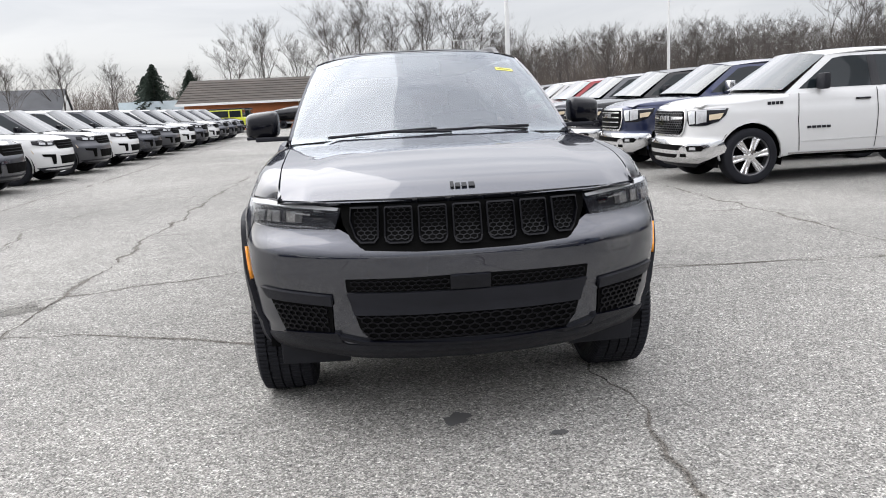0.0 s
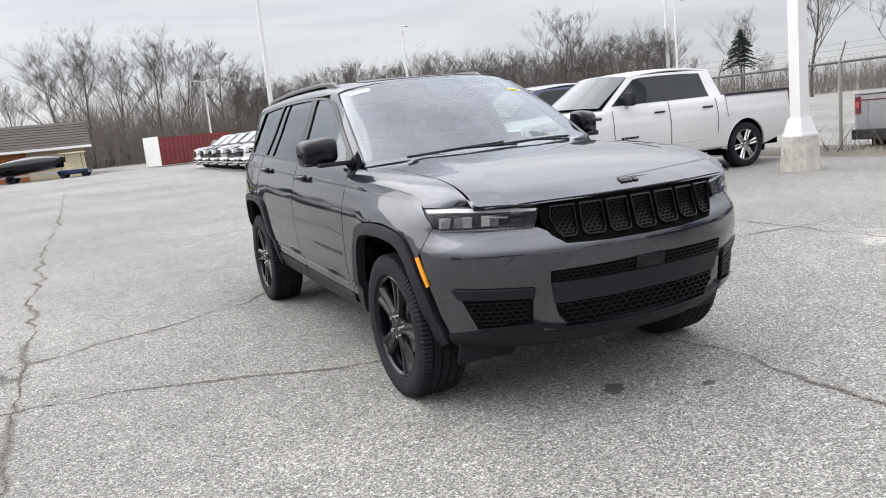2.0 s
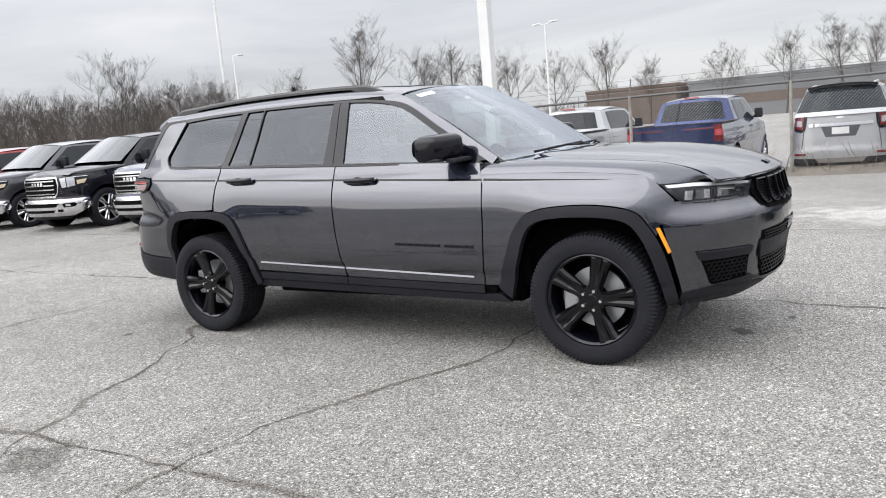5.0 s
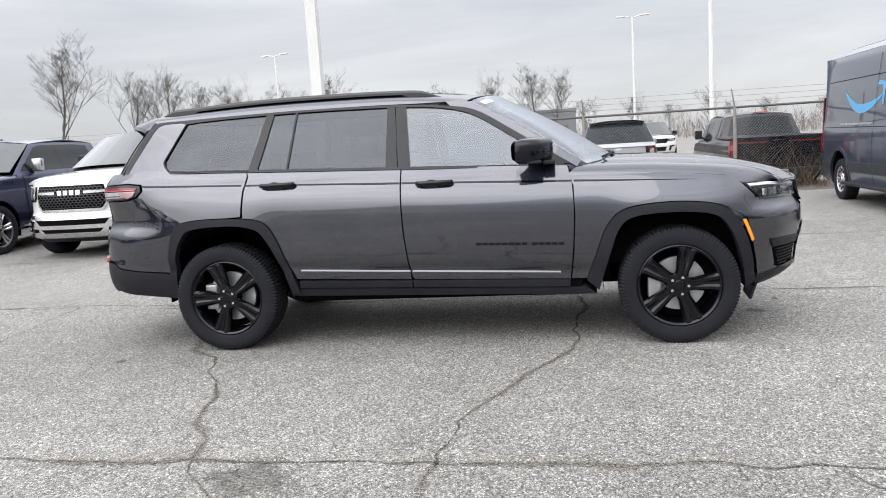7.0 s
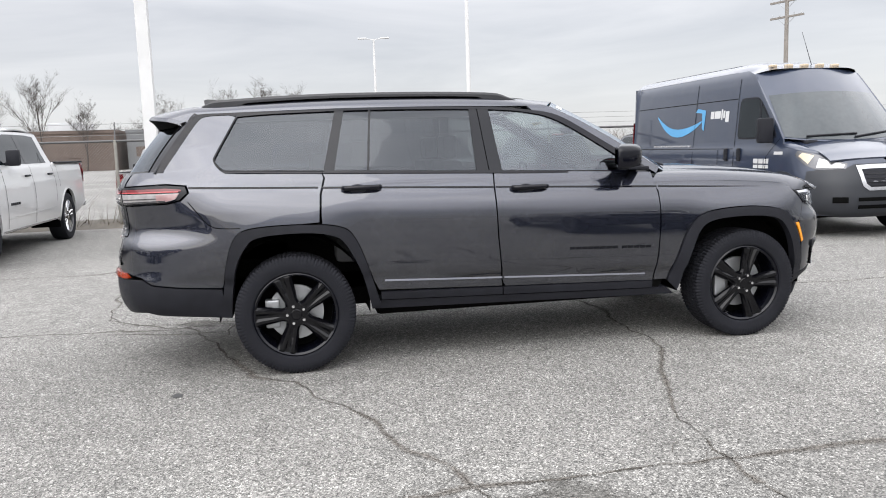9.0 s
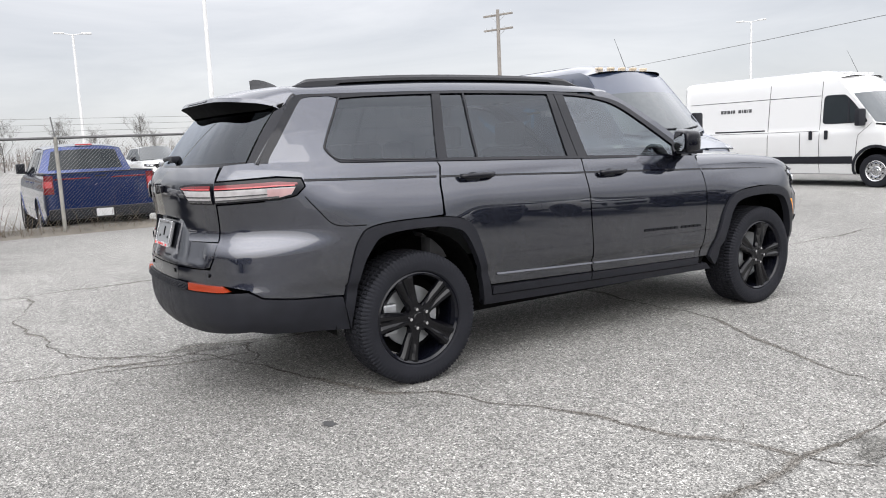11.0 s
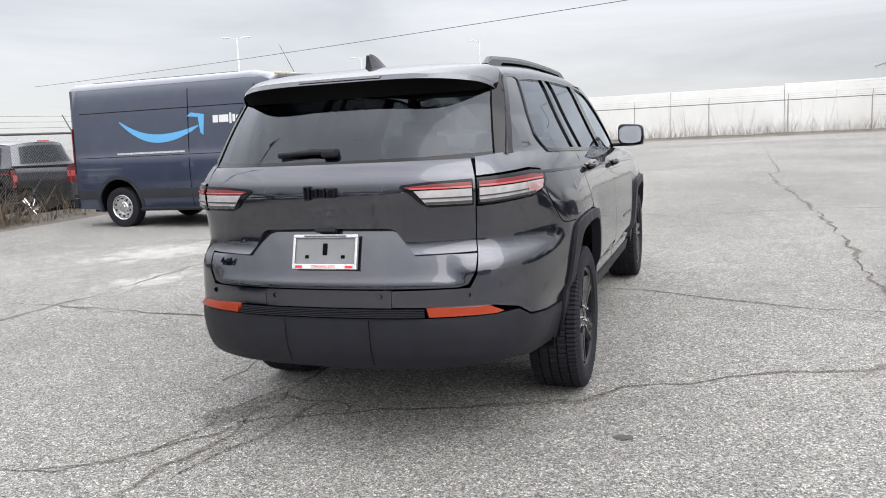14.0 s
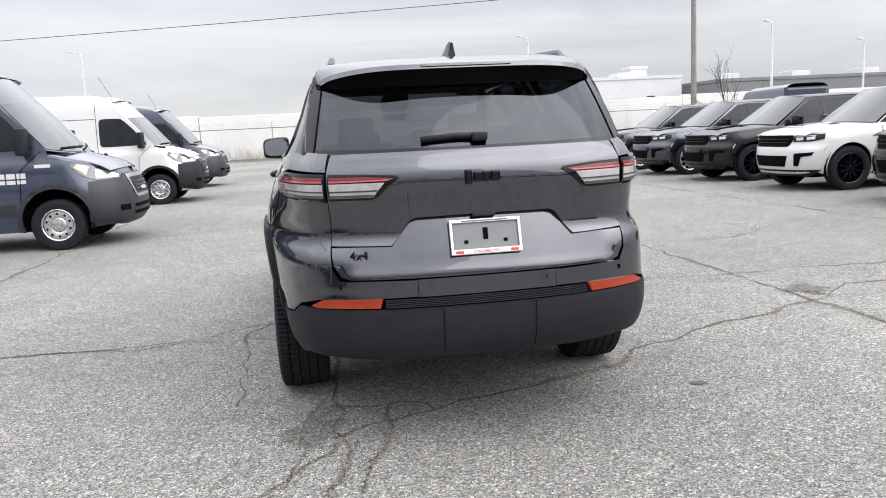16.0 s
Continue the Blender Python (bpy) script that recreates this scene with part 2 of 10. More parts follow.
M_BLACKP.node_tree.nodes["Principled BSDF"].inputs["Specular IOR Level"].default_value = 0.0
M_GREYP = paint("grey_paint", (0.062, 0.063, 0.072))
M_SILVER = paint("silver_paint", (0.33, 0.335, 0.345), metal=0.35, rough=0.32)
M_RED = paint("red_paint", (0.19, 0.010, 0.014))
M_BLUE = paint("blue_paint", (0.004, 0.016, 0.085))
M_VANBLUE = paint("slate_blue_van_paint", (0.021, 0.030, 0.056), metal=0.1)
M_LIME = paint("lime_paint", (0.55, 0.58, 0.03), metal=0.0)
M_BLACK = plain("black_plastic", (0.0135, 0.014, 0.018), 0.50, vary=0.25, bump=0.15, bump_scale=500)
M_GLOSSBLK = plain("gloss_black_trim", (0.003, 0.0033, 0.006), 0.10, vary=0.1)
M_WHEELBLK = plain("gloss_black_wheel", (0.003, 0.003, 0.004), 0.13, vary=0.1)
M_WHEELBLK.node_tree.nodes["Principled BSDF"].inputs["Specular IOR Level"].default_value = 0.42
# near-black for hidden parts; also stands for shade in openings, gaps and wells
M_DARK = plain("dark_parts_and_hollows", (0.003, 0.003, 0.003), 0.9, vary=0.3)
M_TYRE = plain("tyre_rubber", (0.011, 0.0115, 0.015), 0.78, vary=0.25, scale=40, bump=0.25, bump_scale=200)
M_CHROME = plain("chrome", (0.75, 0.75, 0.76), 0.10, metal=1.0, vary=0.05)
M_STEEL = plain("galvanised_steel", (0.42, 0.43, 0.44), 0.45, metal=0.8, vary=0.2, scale=20)
M_GLASS = thin_glass("clear_car_glass", (0.45, 0.51, 0.485), 2.0)
M_TINT = thin_glass("dark_tinted_glass", (0.15, 0.158, 0.165), 1.64)
M_BACKGLASS = thin_glass("dark_rear_glass", (0.075, 0.083, 0.092), 1.60)
M_MESH = plain("black_mesh", (0.0035, 0.0035, 0.005), 0.35, vary=0.2)
M_SCREENGLASS = thin_glass("laminated_screen_glass", (0.56, 0.60, 0.585), 2.25)
M_GRILLE = plain("satin_black_grille", (0.004, 0.004, 0.0055), 0.16, vary=0.15)
M_LAMPDARK = plain("smoked_lamp_housing", (0.018, 0.018, 0.022), 0.25, vary=0.4, scale=50)
for m_, k_ in ((M_MESH, 0.08), (M_GRILLE, 0.14), (M_WHEELBLK, 0.3), (M_TYRE, 0.25), (M_GLOSSBLK, 0.32), (M_LAMPDARK, 0.12)):
    m_.node_tree.nodes["Principled BSDF"].inputs["Specular IOR Level"].default_value = k_
M_LAMPGREY = plain("grey_lamp_housing", (0.12, 0.12, 0.125), 0.22, metal=0.7, vary=0.4, scale=50)
M_PINKLENS = plain("pale_red_lens", (0.34, 0.21, 0.21), 0.15, coat=1.0, vary=0.25)
M_STRIP = plain("white_light_guide", (0.62, 0.62, 0.64), 0.3, vary=0.03)
M_LENS = thin_glass("clear_lens", (0.9, 0.9, 0.9), 1.3)
M_REDLENS = plain("red_lens", (0.125, 0.005, 0.008), 0.16, coat=0.6, vary=0.15)
M_AMBERPALE = plain("pale_amber_lens", (0.52, 0.42, 0.29), 0.15, coat=1.0, vary=0.1)
M_AMBER = plain("amber_lens", (0.85, 0.30, 0.01), 0.15, coat=1.0, vary=0.1)
M_ORANGE = plain("orange_red_reflector", (0.24, 0.026, 0.006), 0.2, coat=0.3, vary=0.1)
M_SEAT = plain("grey_seat_fabric", (0.10, 0.10, 0.105), 0.85, vary=0.2, bump=0.3)
M_PALE = plain("pale_trim", (0.55, 0.55, 0.55), 0.6, vary=0.1)
M_LAMPCLEAR = plain("clear_lamp_insert", (0.33, 0.315, 0.315), 0.13, coat=1.0, vary=0.35, scale=22)
M_REDGLOW = plain("bright_red_lens", (0.42, 0.05, 0.055), 0.15, coat=1.0, vary=0.15)
M_CARGLASS = plain("dark_car_glass", (0.012, 0.016, 0.019), 0.03, vary=0.3, scale=2.0)
M_CARGLASS.node_tree.nodes["Principled BSDF"].inputs["Specular IOR Level"].default_value = 0.25
M_SUVSCREEN = plain("grey_windscreen", (0.030, 0.035, 0.037), 0.04, coat=0.5, vary=0.3, scale=2)
M_SCREEN = plain("pale_windscreen", (0.045, 0.053, 0.057), 0.04, coat=1.0, vary=0.2)
M_SCREEN.node_tree.nodes["Principled BSDF"].inputs["Coat IOR"].default_value = 1.45
M_SCREEN.node_tree.nodes["Principled BSDF"].inputs["Specular IOR Level"].default_value = 0.2
M_CHROMED = plain("dull_chrome", (0.55, 0.55, 0.56), 0.22, metal=1.0, vary=0.12)
M_SPOKE_SILVER = plain("silver_wheel", (0.55, 0.55, 0.56), 0.25, metal=0.9, vary=0.1)
M_SPOKE_GREY = plain("grey_wheel", (0.10, 0.10, 0.105), 0.3, metal=0.6, vary=0.1)
M_HEADLAMP = plain("headlamp_insert", (0.45, 0.45, 0.46), 0.12, metal=0.4, coat=1.0, vary=0.35, scale=40)
M_SKYBLUE = plain("light_blue_vinyl", (0.085, 0.30, 0.54), 0.4, vary=0.05)
for m_ in (M_BLACK, M_TYRE, M_DARK, M_MESH):
    m_.node_tree.nodes["Principled BSDF"].inputs["Specular IOR Level"].default_value = 0.2

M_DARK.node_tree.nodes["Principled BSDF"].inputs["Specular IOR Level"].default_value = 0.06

# ---- mesh helpers ----
def link_mesh(name, verts, faces, material, parent=None, label="", smooth=True, normals=None):
    me = bpy.data.meshes.new(name)
    me.from_pydata(verts, [], faces)
    for mt in (material if isinstance(material, (list, tuple)) else [material]):
        me.materials.append(mt)
    if smooth:
        me.polygons.foreach_set("use_smooth", [True] * len(me.polygons))
    if normals is not None:
        me.normals_split_custom_set_from_vertices(normals)
    ob = new(name, me)
    ob.parent = parent
    if label:
        ob["label"] = label
    return ob


def part(name, bm, material, parent=None, label="", smooth=False):
    me = bpy.data.meshes.new(name)
    if smooth:
        for f in bm.faces:
            f.smooth = True
    bm.to_mesh(me)
    bm.free()
    me.materials.append(material)
    if smooth:
        me.set_sharp_from_angle(angle=radians(35))
    ob = new(name, me)
    ob.parent = parent
    if label:
        ob["label"] = label
    return ob


def thing(name, m, label, category, group=""):
    e = new(name)
    e.matrix_basis = m
    return tagged(e, label, category, group)


def add_box(bm, x0, x1, y0, y1, z0, z1, bevel=0.0):
    r = bmesh.ops.create_cube(bm, size=1)["verts"]
    for v in r:
        v.co = ((x0 + x1) / 2 + v.co.x * (x1 - x0), (y0 + y1) / 2 + v.co.y * (y1 - y0), (z0 + z1) / 2 + v.co.z * (z1 - z0))
    if bevel:
        es = list({e for v in r for e in v.link_edges})
        bmesh.ops.bevel(bm, geom=es, offset=bevel, segments=2, affect="EDGES", profile=0.6)
    return r


def box_bm(x0, x1, y0, y1, z0, z1, bevel=0.0):
    bm = bmesh.new()
    add_box(bm, x0, x1, y0, y1, z0, z1, bevel)
    return bm


def add_tube(bm, a, b, r0, r1=None, seg=8, caps=True):
    a, b = Vector(a), Vector(b)
    r1 = r0 if r1 is None else r1
    d = b - a
    m = Matrix.Translation((a + b) / 2) @ d.to_track_quat("Z", "Y").to_matrix().to_4x4()
    return bmesh.ops.create_cone(bm, cap_ends=caps, segments=seg, radius1=r0, radius2=r1, depth=d.length, matrix=m)["verts"]


def tube_bm(a, b, r0, r1=None, seg=8):
    bm = bmesh.new()
    add_tube(bm, a, b, r0, r1, seg)
    return bm


def spline(pts, n=8, closed=False):
    """Catmull-Rom through the points."""
    P = [np.array(p, float) for p in pts]
    out = []
    N = len(P)
    for i in range(N if closed else N - 1):
        p0, p1, p2, p3 = (P[(i + k) % N] if closed else P[min(max(i + k, 0), N - 1)] for k in (-1, 0, 1, 2))
        for k in range(n):
            t = k / n
            out.append(0.5 * (2 * p1 + (p2 - p0) * t + (2 * p0 - 5 * p1 + 4 * p2 - p3) * t * t + (3 * p1 - p0 - 3 * p2 + p3) * t ** 3))
    if not closed:
        out.append(P[-1])
    return np.array(out)


class Curve1:
    """A smooth function through (x, y) pairs that doesn't overshoot."""

    def __init__(self, pts):
        x, y = (np.array(v, float) for v in zip(*pts))
        h, d = np.diff(x), np.diff(y) / np.diff(x)
        m = np.zeros(len(x))
        for i in range(1, len(x) - 1):
            if d[i - 1] * d[i] > 0:
                w1, w2 = 2 * h[i] + h[i - 1], h[i] + 2 * h[i - 1]
                m[i] = (w1 + w2) / (w1 / d[i - 1] + w2 / d[i])
        m[0], m[-1] = d[0], d[-1]
        self.x, self.y, self.m = x, y, m

    def __call__(self, q):
        q = np.clip(np.asarray(q, float), self.x[0], self.x[-1])
        i = np.clip(np.searchsorted(self.x, q) - 1, 0, len(self.x) - 2)
        h = self.x[i + 1] - self.x[i]
        t = (q - self.x[i]) / h
        return ((2 * t ** 3 - 3 * t * t + 1) * self.y[i] + (t ** 3 - 2 * t * t + t) * h * self.m[i]
                + (3 * t * t - 2 * t ** 3) * self.y[i + 1] + (t ** 3 - t * t) * h * self.m[i + 1])


def step01(t):
    t = np.clip(t, 0, 1)
    return t * t * (3 - 2 * t)


class Shell:
    """The lower body of a car as a map (s, z) -> place: s runs along its right flank (s is about y there) and on round both ends, past the middle."""

    def __init__(self, outline, side, front, rear, tilt=0.0, blend_f=(-1.8, -2.3), blend_r=(1.9, 2.45), level=(1.2, 1.45)):
        c = spline(outline, 24)
        d = np.concatenate([[0], np.cumsum(np.hypot(*np.diff(c, axis=0).T))])
        s0 = np.interp(0.0, c[:, 1], d)
        n = 900
        ds = np.linspace(0, d[-1], n)
        self.x, self.y = np.interp(ds, d, c[:, 0]), np.interp(ds, d, c[:, 1])
        k = np.ones(9) / 9
        for a in (self.x, self.y):
            a[4:-4] = np.convolve(a, k, "valid")
        tx, ty = np.gradient(self.x), np.gradient(self.y)
        ln = np.hypot(tx, ty)
        self.nx, self.ny = ty / ln, -tx / ln
        self.nx[0] = self.nx[-1] = 0
        self.s = ds - s0
        self.sf, self.sr = self.s[0], self.s[-1]
        self.side, self.front, self.rear = Curve1(side), Curve1(front), Curve1(rear)
        self.tilt, self.bf, self.br, self.level = tilt, blend_f, blend_r, level

    def lean(self, y, z):
        return z - self.tilt * y * np.clip((self.level[1] - z) / (self.level[1] - self.level[0]), 0, 1)

    def at(self, s, z, off=0.0):
        s, z = np.asarray(s, float), np.asarray(z, float)
        flip = np.where((s < self.sf) | (s > self.sr), -1.0, 1.0)
        s = np.where(s < self.sf, 2 * self.sf - s, np.where(s > self.sr, 2 * self.sr - s, s))
        x, y = np.interp(s, self.s, self.x), np.interp(s, self.s, self.y)
        nx, ny = np.interp(s, self.s, self.nx), np.interp(s, self.s, self.ny)
        wf, wr = step01((s - self.bf[0]) / (self.bf[1] - self.bf[0])), step01((s - self.br[0]) / (self.br[1] - self.br[0]))
        o = (1 - wf - wr) * self.side(self.lean(y, z)) + wf * self.front(z) + wr * self.rear(z) + off
        return np.stack([-(x + nx * o) * flip, y + ny * o, z + 0 * s], -1)

    def fx(self, x):
        """s on the front end, from the signed x (minus is the right flank)."""
        h = len(self.s) // 2
        d = np.interp(abs(x), self.x[:h], self.s[:h])
        return float(d if x <= 0 else 2 * self.sf - d)

    def rx(self, x):
        h = len(self.s) // 2
        d = np.interp(abs(x), self.x[h:][::-1], self.s[h:][::-1])
        return float(d if x <= 0 else 2 * self.sr - d)


def inset(poly, g):
    """A polygon drawn in by g on every edge."""
    P = np.array(poly, float)
    area = 0.5 * np.sum(P[:, 0] * np.roll(P[:, 1], -1) - np.roll(P[:, 0], -1) * P[:, 1])
    if area < 0:
        P = P[::-1]
    if not g:
        return P
    e = np.roll(P, -1, 0) - P
    e /= np.maximum(np.hypot(*e.T), 1e-9)[:, None]
    nrm = np.stack([-e[:, 1], e[:, 0]], -1)
    b = nrm + np.roll(nrm, 1, 0)
    b /= np.maximum(np.sum(b * nrm, 1), 0.35)[:, None]
    return P + b * g


def patch(name, poly, fn, material, parent, res=0.05, gap=0.0, thick=0.012, off=0.0, mirror=False, label="", normals=True):
    """A panel: a polygon in a map's own plane, cut into a fine grid and bent onto the map fn(u, v, off), with its edge turned in."""
    P = inset(poly, gap)
    bm = bmesh.new()
    bm.faces.new([bm.verts.new((p[0], p[1], 0)) for p in P])
    lo, hi = P.min(0), P.max(0)
    for ax in (0, 1):
        r = res if np.isscalar(res) else res[ax]
        n = int((hi[ax] - lo[ax]) / r)
        for k in range(1, n + 1):
            q = lo[ax] + (hi[ax] - lo[ax]) * k / (n + 1)
            co, no = ((q, 0, 0), (1, 0, 0)) if ax == 0 else ((0, q, 0), (0, 1, 0))
            bmesh.ops.bisect_plane(bm, geom=bm.verts[:] + bm.edges[:] + bm.faces[:], plane_co=co, plane_no=no, dist=1e-5)
    bmesh.ops.triangulate(bm, faces=[f for f in bm.faces if len(f.verts) > 4])
    bm.normal_update()
    bm.verts.index_update()
    uv = np.array([v.co[:2] for v in bm.verts])
    faces = [[v.index for v in (f.verts if f.normal.z > 0 else reversed(f.verts))] for f in bm.faces]
    rim = []
    for e in bm.edges:
        if len(e.link_faces) == 1:
            f = e.link_faces[0]
            ids = [v.index for v in (f.verts if f.normal.z > 0 else list(reversed(f.verts)))]
            a, b = e.verts[0].index, e.verts[1].index
            rim.append((a, b) if ids[(ids.index(a) + 1) % len(ids)] == b else (b, a))
    bm.free()
    u, v, h = uv[:, 0], uv[:, 1], 2e-3
    top = fn(u, v, off)
    N = np.cross(fn(u + h, v, off) - fn(u - h, v, off), fn(u, v + h, off) - fn(u, v - h, off))
    N /= np.maximum(np.linalg.norm(N, axis=1), 1e-12)[:, None]
    # outward is away from the car's axis
    c = top.mean(0)
    i = int(np.argmin(np.linalg.norm(top - c, axis=1)))
    if np.dot(N[i], [top[i][0], top[i][1] * 0.35, top[i][2] - 0.8]) < 0:
        N, faces, rim = -N, [f[::-1] for f in faces], [(b, a) for a, b in rim]
    n0 = len(top)
    verts, norms = [tuple(p) for p in top], [tuple(p) for p in N]
    if thick:
        ids = sorted({i for r in rim for i in r})
        at = {i: k for k, i in enumerate(ids)}
        low = top[ids] - N[ids] * thick
        m = len(ids)
        verts += [tuple(top[i]) for i in ids] + [tuple(p) for p in low]
        norms += [(0, 0, 0)] * (2 * m)
        faces = faces + [[n0 + at[b], n0 + at[a], n0 + m + at[a], n0 + m + at[b]] for a, b in rim]
    obs = []
    for sx in ((1, -1) if mirror else (1,)):
        vv = [(x * sx, y, z) for x, y, z in verts]
        nn = [(x * sx, y, z) for x, y, z in norms]
        ff = faces if sx > 0 else [f[::-1] for f in faces]
        obs.append(link_mesh(name, vv, ff, material, parent, label, normals=nn if normals else None))
    return obs if mirror else obs[0]


def rect(a, b, z0, z1):
    return [(a, z0), (b, z0), (b, z1), (a, z1)]


def lathe(profile, seg=48, axis="x"):
    """Verts and faces of a profile of (radius, along) turned about the x axis."""
    verts, faces = [], []
    n = len(profile)
    for k in range(seg):
        a = 2 * math.pi * k / seg
        for r, x in profile:
            verts.append((x, r * math.sin(a), r * math.cos(a)))
    for k in range(seg):
        for i in range(n - 1):
            a, b = k * n + i, ((k + 1) % seg) * n + i
            faces.append((a, a + 1, b + 1, b))
    return verts, faces


def lathe_part(name, profile, material, parent, seg=48, label="", at=None, sharp=30):
    v, f = lathe(profile, seg)
    ob = link_mesh(name, v, f, material, parent, label)
    ob.data.set_sharp_from_angle(angle=radians(sharp))
    if at is not None:
        ob.matrix_basis = at
    return ob


def sweep(name, pts, radius, material, parent, label="", seg=8, flat=1.0):
    """A bar of even thickness along a line of points."""
    P = [Vector(p) for p in pts]
    verts, faces = [], []
    for i, p in enumerate(P):
        d = (P[min(i + 1, len(P) - 1)] - P[max(i - 1, 0)]).normalized()
        up = Vector((0, 0, 1)) if abs(d.z) < 0.95 else Vector((0, 1, 0))
        a = d.cross(up).normalized()
        b = a.cross(d).normalized()
        for k in range(seg):
            t = 2 * math.pi * k / seg
            verts.append(tuple(p + a * radius * math.cos(t) + b * radius * flat * math.sin(t)))
    for i in range(len(P) - 1):
        for k in range(seg):
            q = (k + 1) % seg
            faces.append((i * seg + k, i * seg + q, (i + 1) * seg + q, (i + 1) * seg + k))
    faces += [tuple(range(seg))[::-1], tuple(range((len(P) - 1) * seg, len(P) * seg))]
    return link_mesh(name, verts, faces, material, parent, label)


def words(name, text, size, m, material, parent, depth=0.003):
    c = bpy.data.curves.new(name, "FONT")
    c.body, c.size, c.extrude, c.align_x, c.align_y = text, size, depth, "CENTER", "CENTER"
    c.resolution_u = 3
    tmp = bpy.data.objects.new(name, c)
    scene.collection.objects.link(tmp)
    me = bpy.data.meshes.new_from_object(tmp.evaluated_get(bpy.context.evaluated_depsgraph_get()))
    bpy.data.objects.remove(tmp)
    me.materials.clear()
    me.materials.append(material)
    ob = new(name, me)
    ob.parent, ob.matrix_basis = parent, m
    return ob


# ---- wheels ----
def tyre_mesh(name, R, rim_r, w, seg, parent, tread=True):
    """A tyre about the x axis, outer face at minus x: bulged sidewalls, a ribbed tread with cut shoulders."""
    h = w / 2
    prof = [(rim_r, -h * 0.80), (rim_r + 0.012, -h * 0.93), (rim_r + (R - rim_r) * 0.45, -h), (R - 0.03, -h * 0.97), (R - 0.012, -h * 0.90)]
    if tread:
        for a, b in ((-0.86, -0.56), (-0.50, -0.20), (-0.14, 0.14), (0.20, 0.50), (0.56, 0.86)):
            prof += [(R - (0.004 if abs(a) > 0.8 else 0.0), a * h), (R - (0.004 if abs(b) > 0.8 else 0.0), b * h), (R - 0.013, b * h + 0.001), (R - 0.013, b * h + 0.06 * h - 0.001)]
        prof = prof[:-2]
    else:
        prof += [(R, -0.7 * h), (R, 0.7 * h)]
    prof += [(R - 0.012, h * 0.90), (R - 0.03, h * 0.97), (rim_r + (R - rim_r) * 0.45, h), (rim_r, h * 0.8)]
    v, f = lathe(prof, seg)
    if tread:
        n = len(prof)
        for k in range(seg):
            for i in range(n):
                r, x = prof[i]
                # shoulder blocks, and finer cuts across the ribs
                if (k % 3 == 0 and r > R - 0.034 and abs(x) > 0.5 * h) or (k % 4 == 1 and r > R - 0.006 and 0.12 * h < abs(x) < 0.52 * h):
                    q = v[k * n + i]
                    sc = (r - (0.009 if abs(x) > 0.5 * h else 0.006)) / r
                    v[k * n + i] = (q[0], q[1] * sc, q[2] * sc)
    ob = link_mesh(name, v, f, M_TYRE, parent)
    ob.data.set_sharp_from_angle(angle=radians(32))
    return ob


def rim_barrel(parent, rim_r, w, mat, seg=48):
    h = w / 2
    return lathe_part("rim_barrel", [(rim_r + 0.006, -h * 0.84), (rim_r - 0.004, -h * 0.88), (rim_r - 0.016, -h * 0.80), (rim_r - 0.024, -h * 0.4), (rim_r - 0.03, h * 0.8)], mat, parent, seg)


def spoke_mesh(r0, r1, w0, w1, x_hub, x_rim, thick):
    """One spoke along +z: two ridges with a sunken valley between them that opens towards the rim; the outer face looks to minus x."""
    st = [(0.0, w0, x_hub, 0.0), (0.22, w0 * 0.86, x_hub + (x_rim - x_hub) * 0.05 + 0.002, 0.10), (0.5, (w0 + w1) * 0.44, x_hub + (x_rim - x_hub) * 0.25 + 0.003, 0.55), (0.75, (w0 + w1) * 0.50, x_hub + (x_rim - x_hub) * 0.6 + 0.001, 0.85), (0.92, w1, x_rim, 0.9), (1.0, w1 * 1.16, x_rim + 0.004, 0.5)]
    verts, faces = [], []
    for t, w, x, d in st:
        z = r0 + (r1 - r0) * t
        for q, dx in ((-0.56, thick), (-0.50, thick * 0.50), (-0.36, 0.0), (-0.20, 0.0), (-0.07, thick * 0.42 * d), (0.07, thick * 0.42 * d), (0.20, 0.0), (0.36, 0.0), (0.50, thick * 0.50), (0.56, thick)):
            verts.append((x + dx, q * w, z))
    n = 10
    for i in range(len(st) - 1):
        for k in range(n - 1):
            a = i * n + k
            faces.append((a, a + n, a + n + 1, a + 1))
        faces.append((i * n + n - 1, i * n + 2 * n - 1, i * n + n, i * n))
    e = (len(st) - 1) * n
    faces += [tuple(range(n)), tuple(range(e, e + n))[::-1]]
    return verts, faces


def tube_mesh(name, r, mat):
    """A short round plug along x, to be shared by many parts."""
    bm = bmesh.new()
    add_tube(bm, (-0.006, 0, 0), (0.008, 0, 0), r, seg=10)
    me = bpy.data.meshes.new(name)
    bm.to_mesh(me)
    bm.free()
    me.materials.append(mat)
    return me


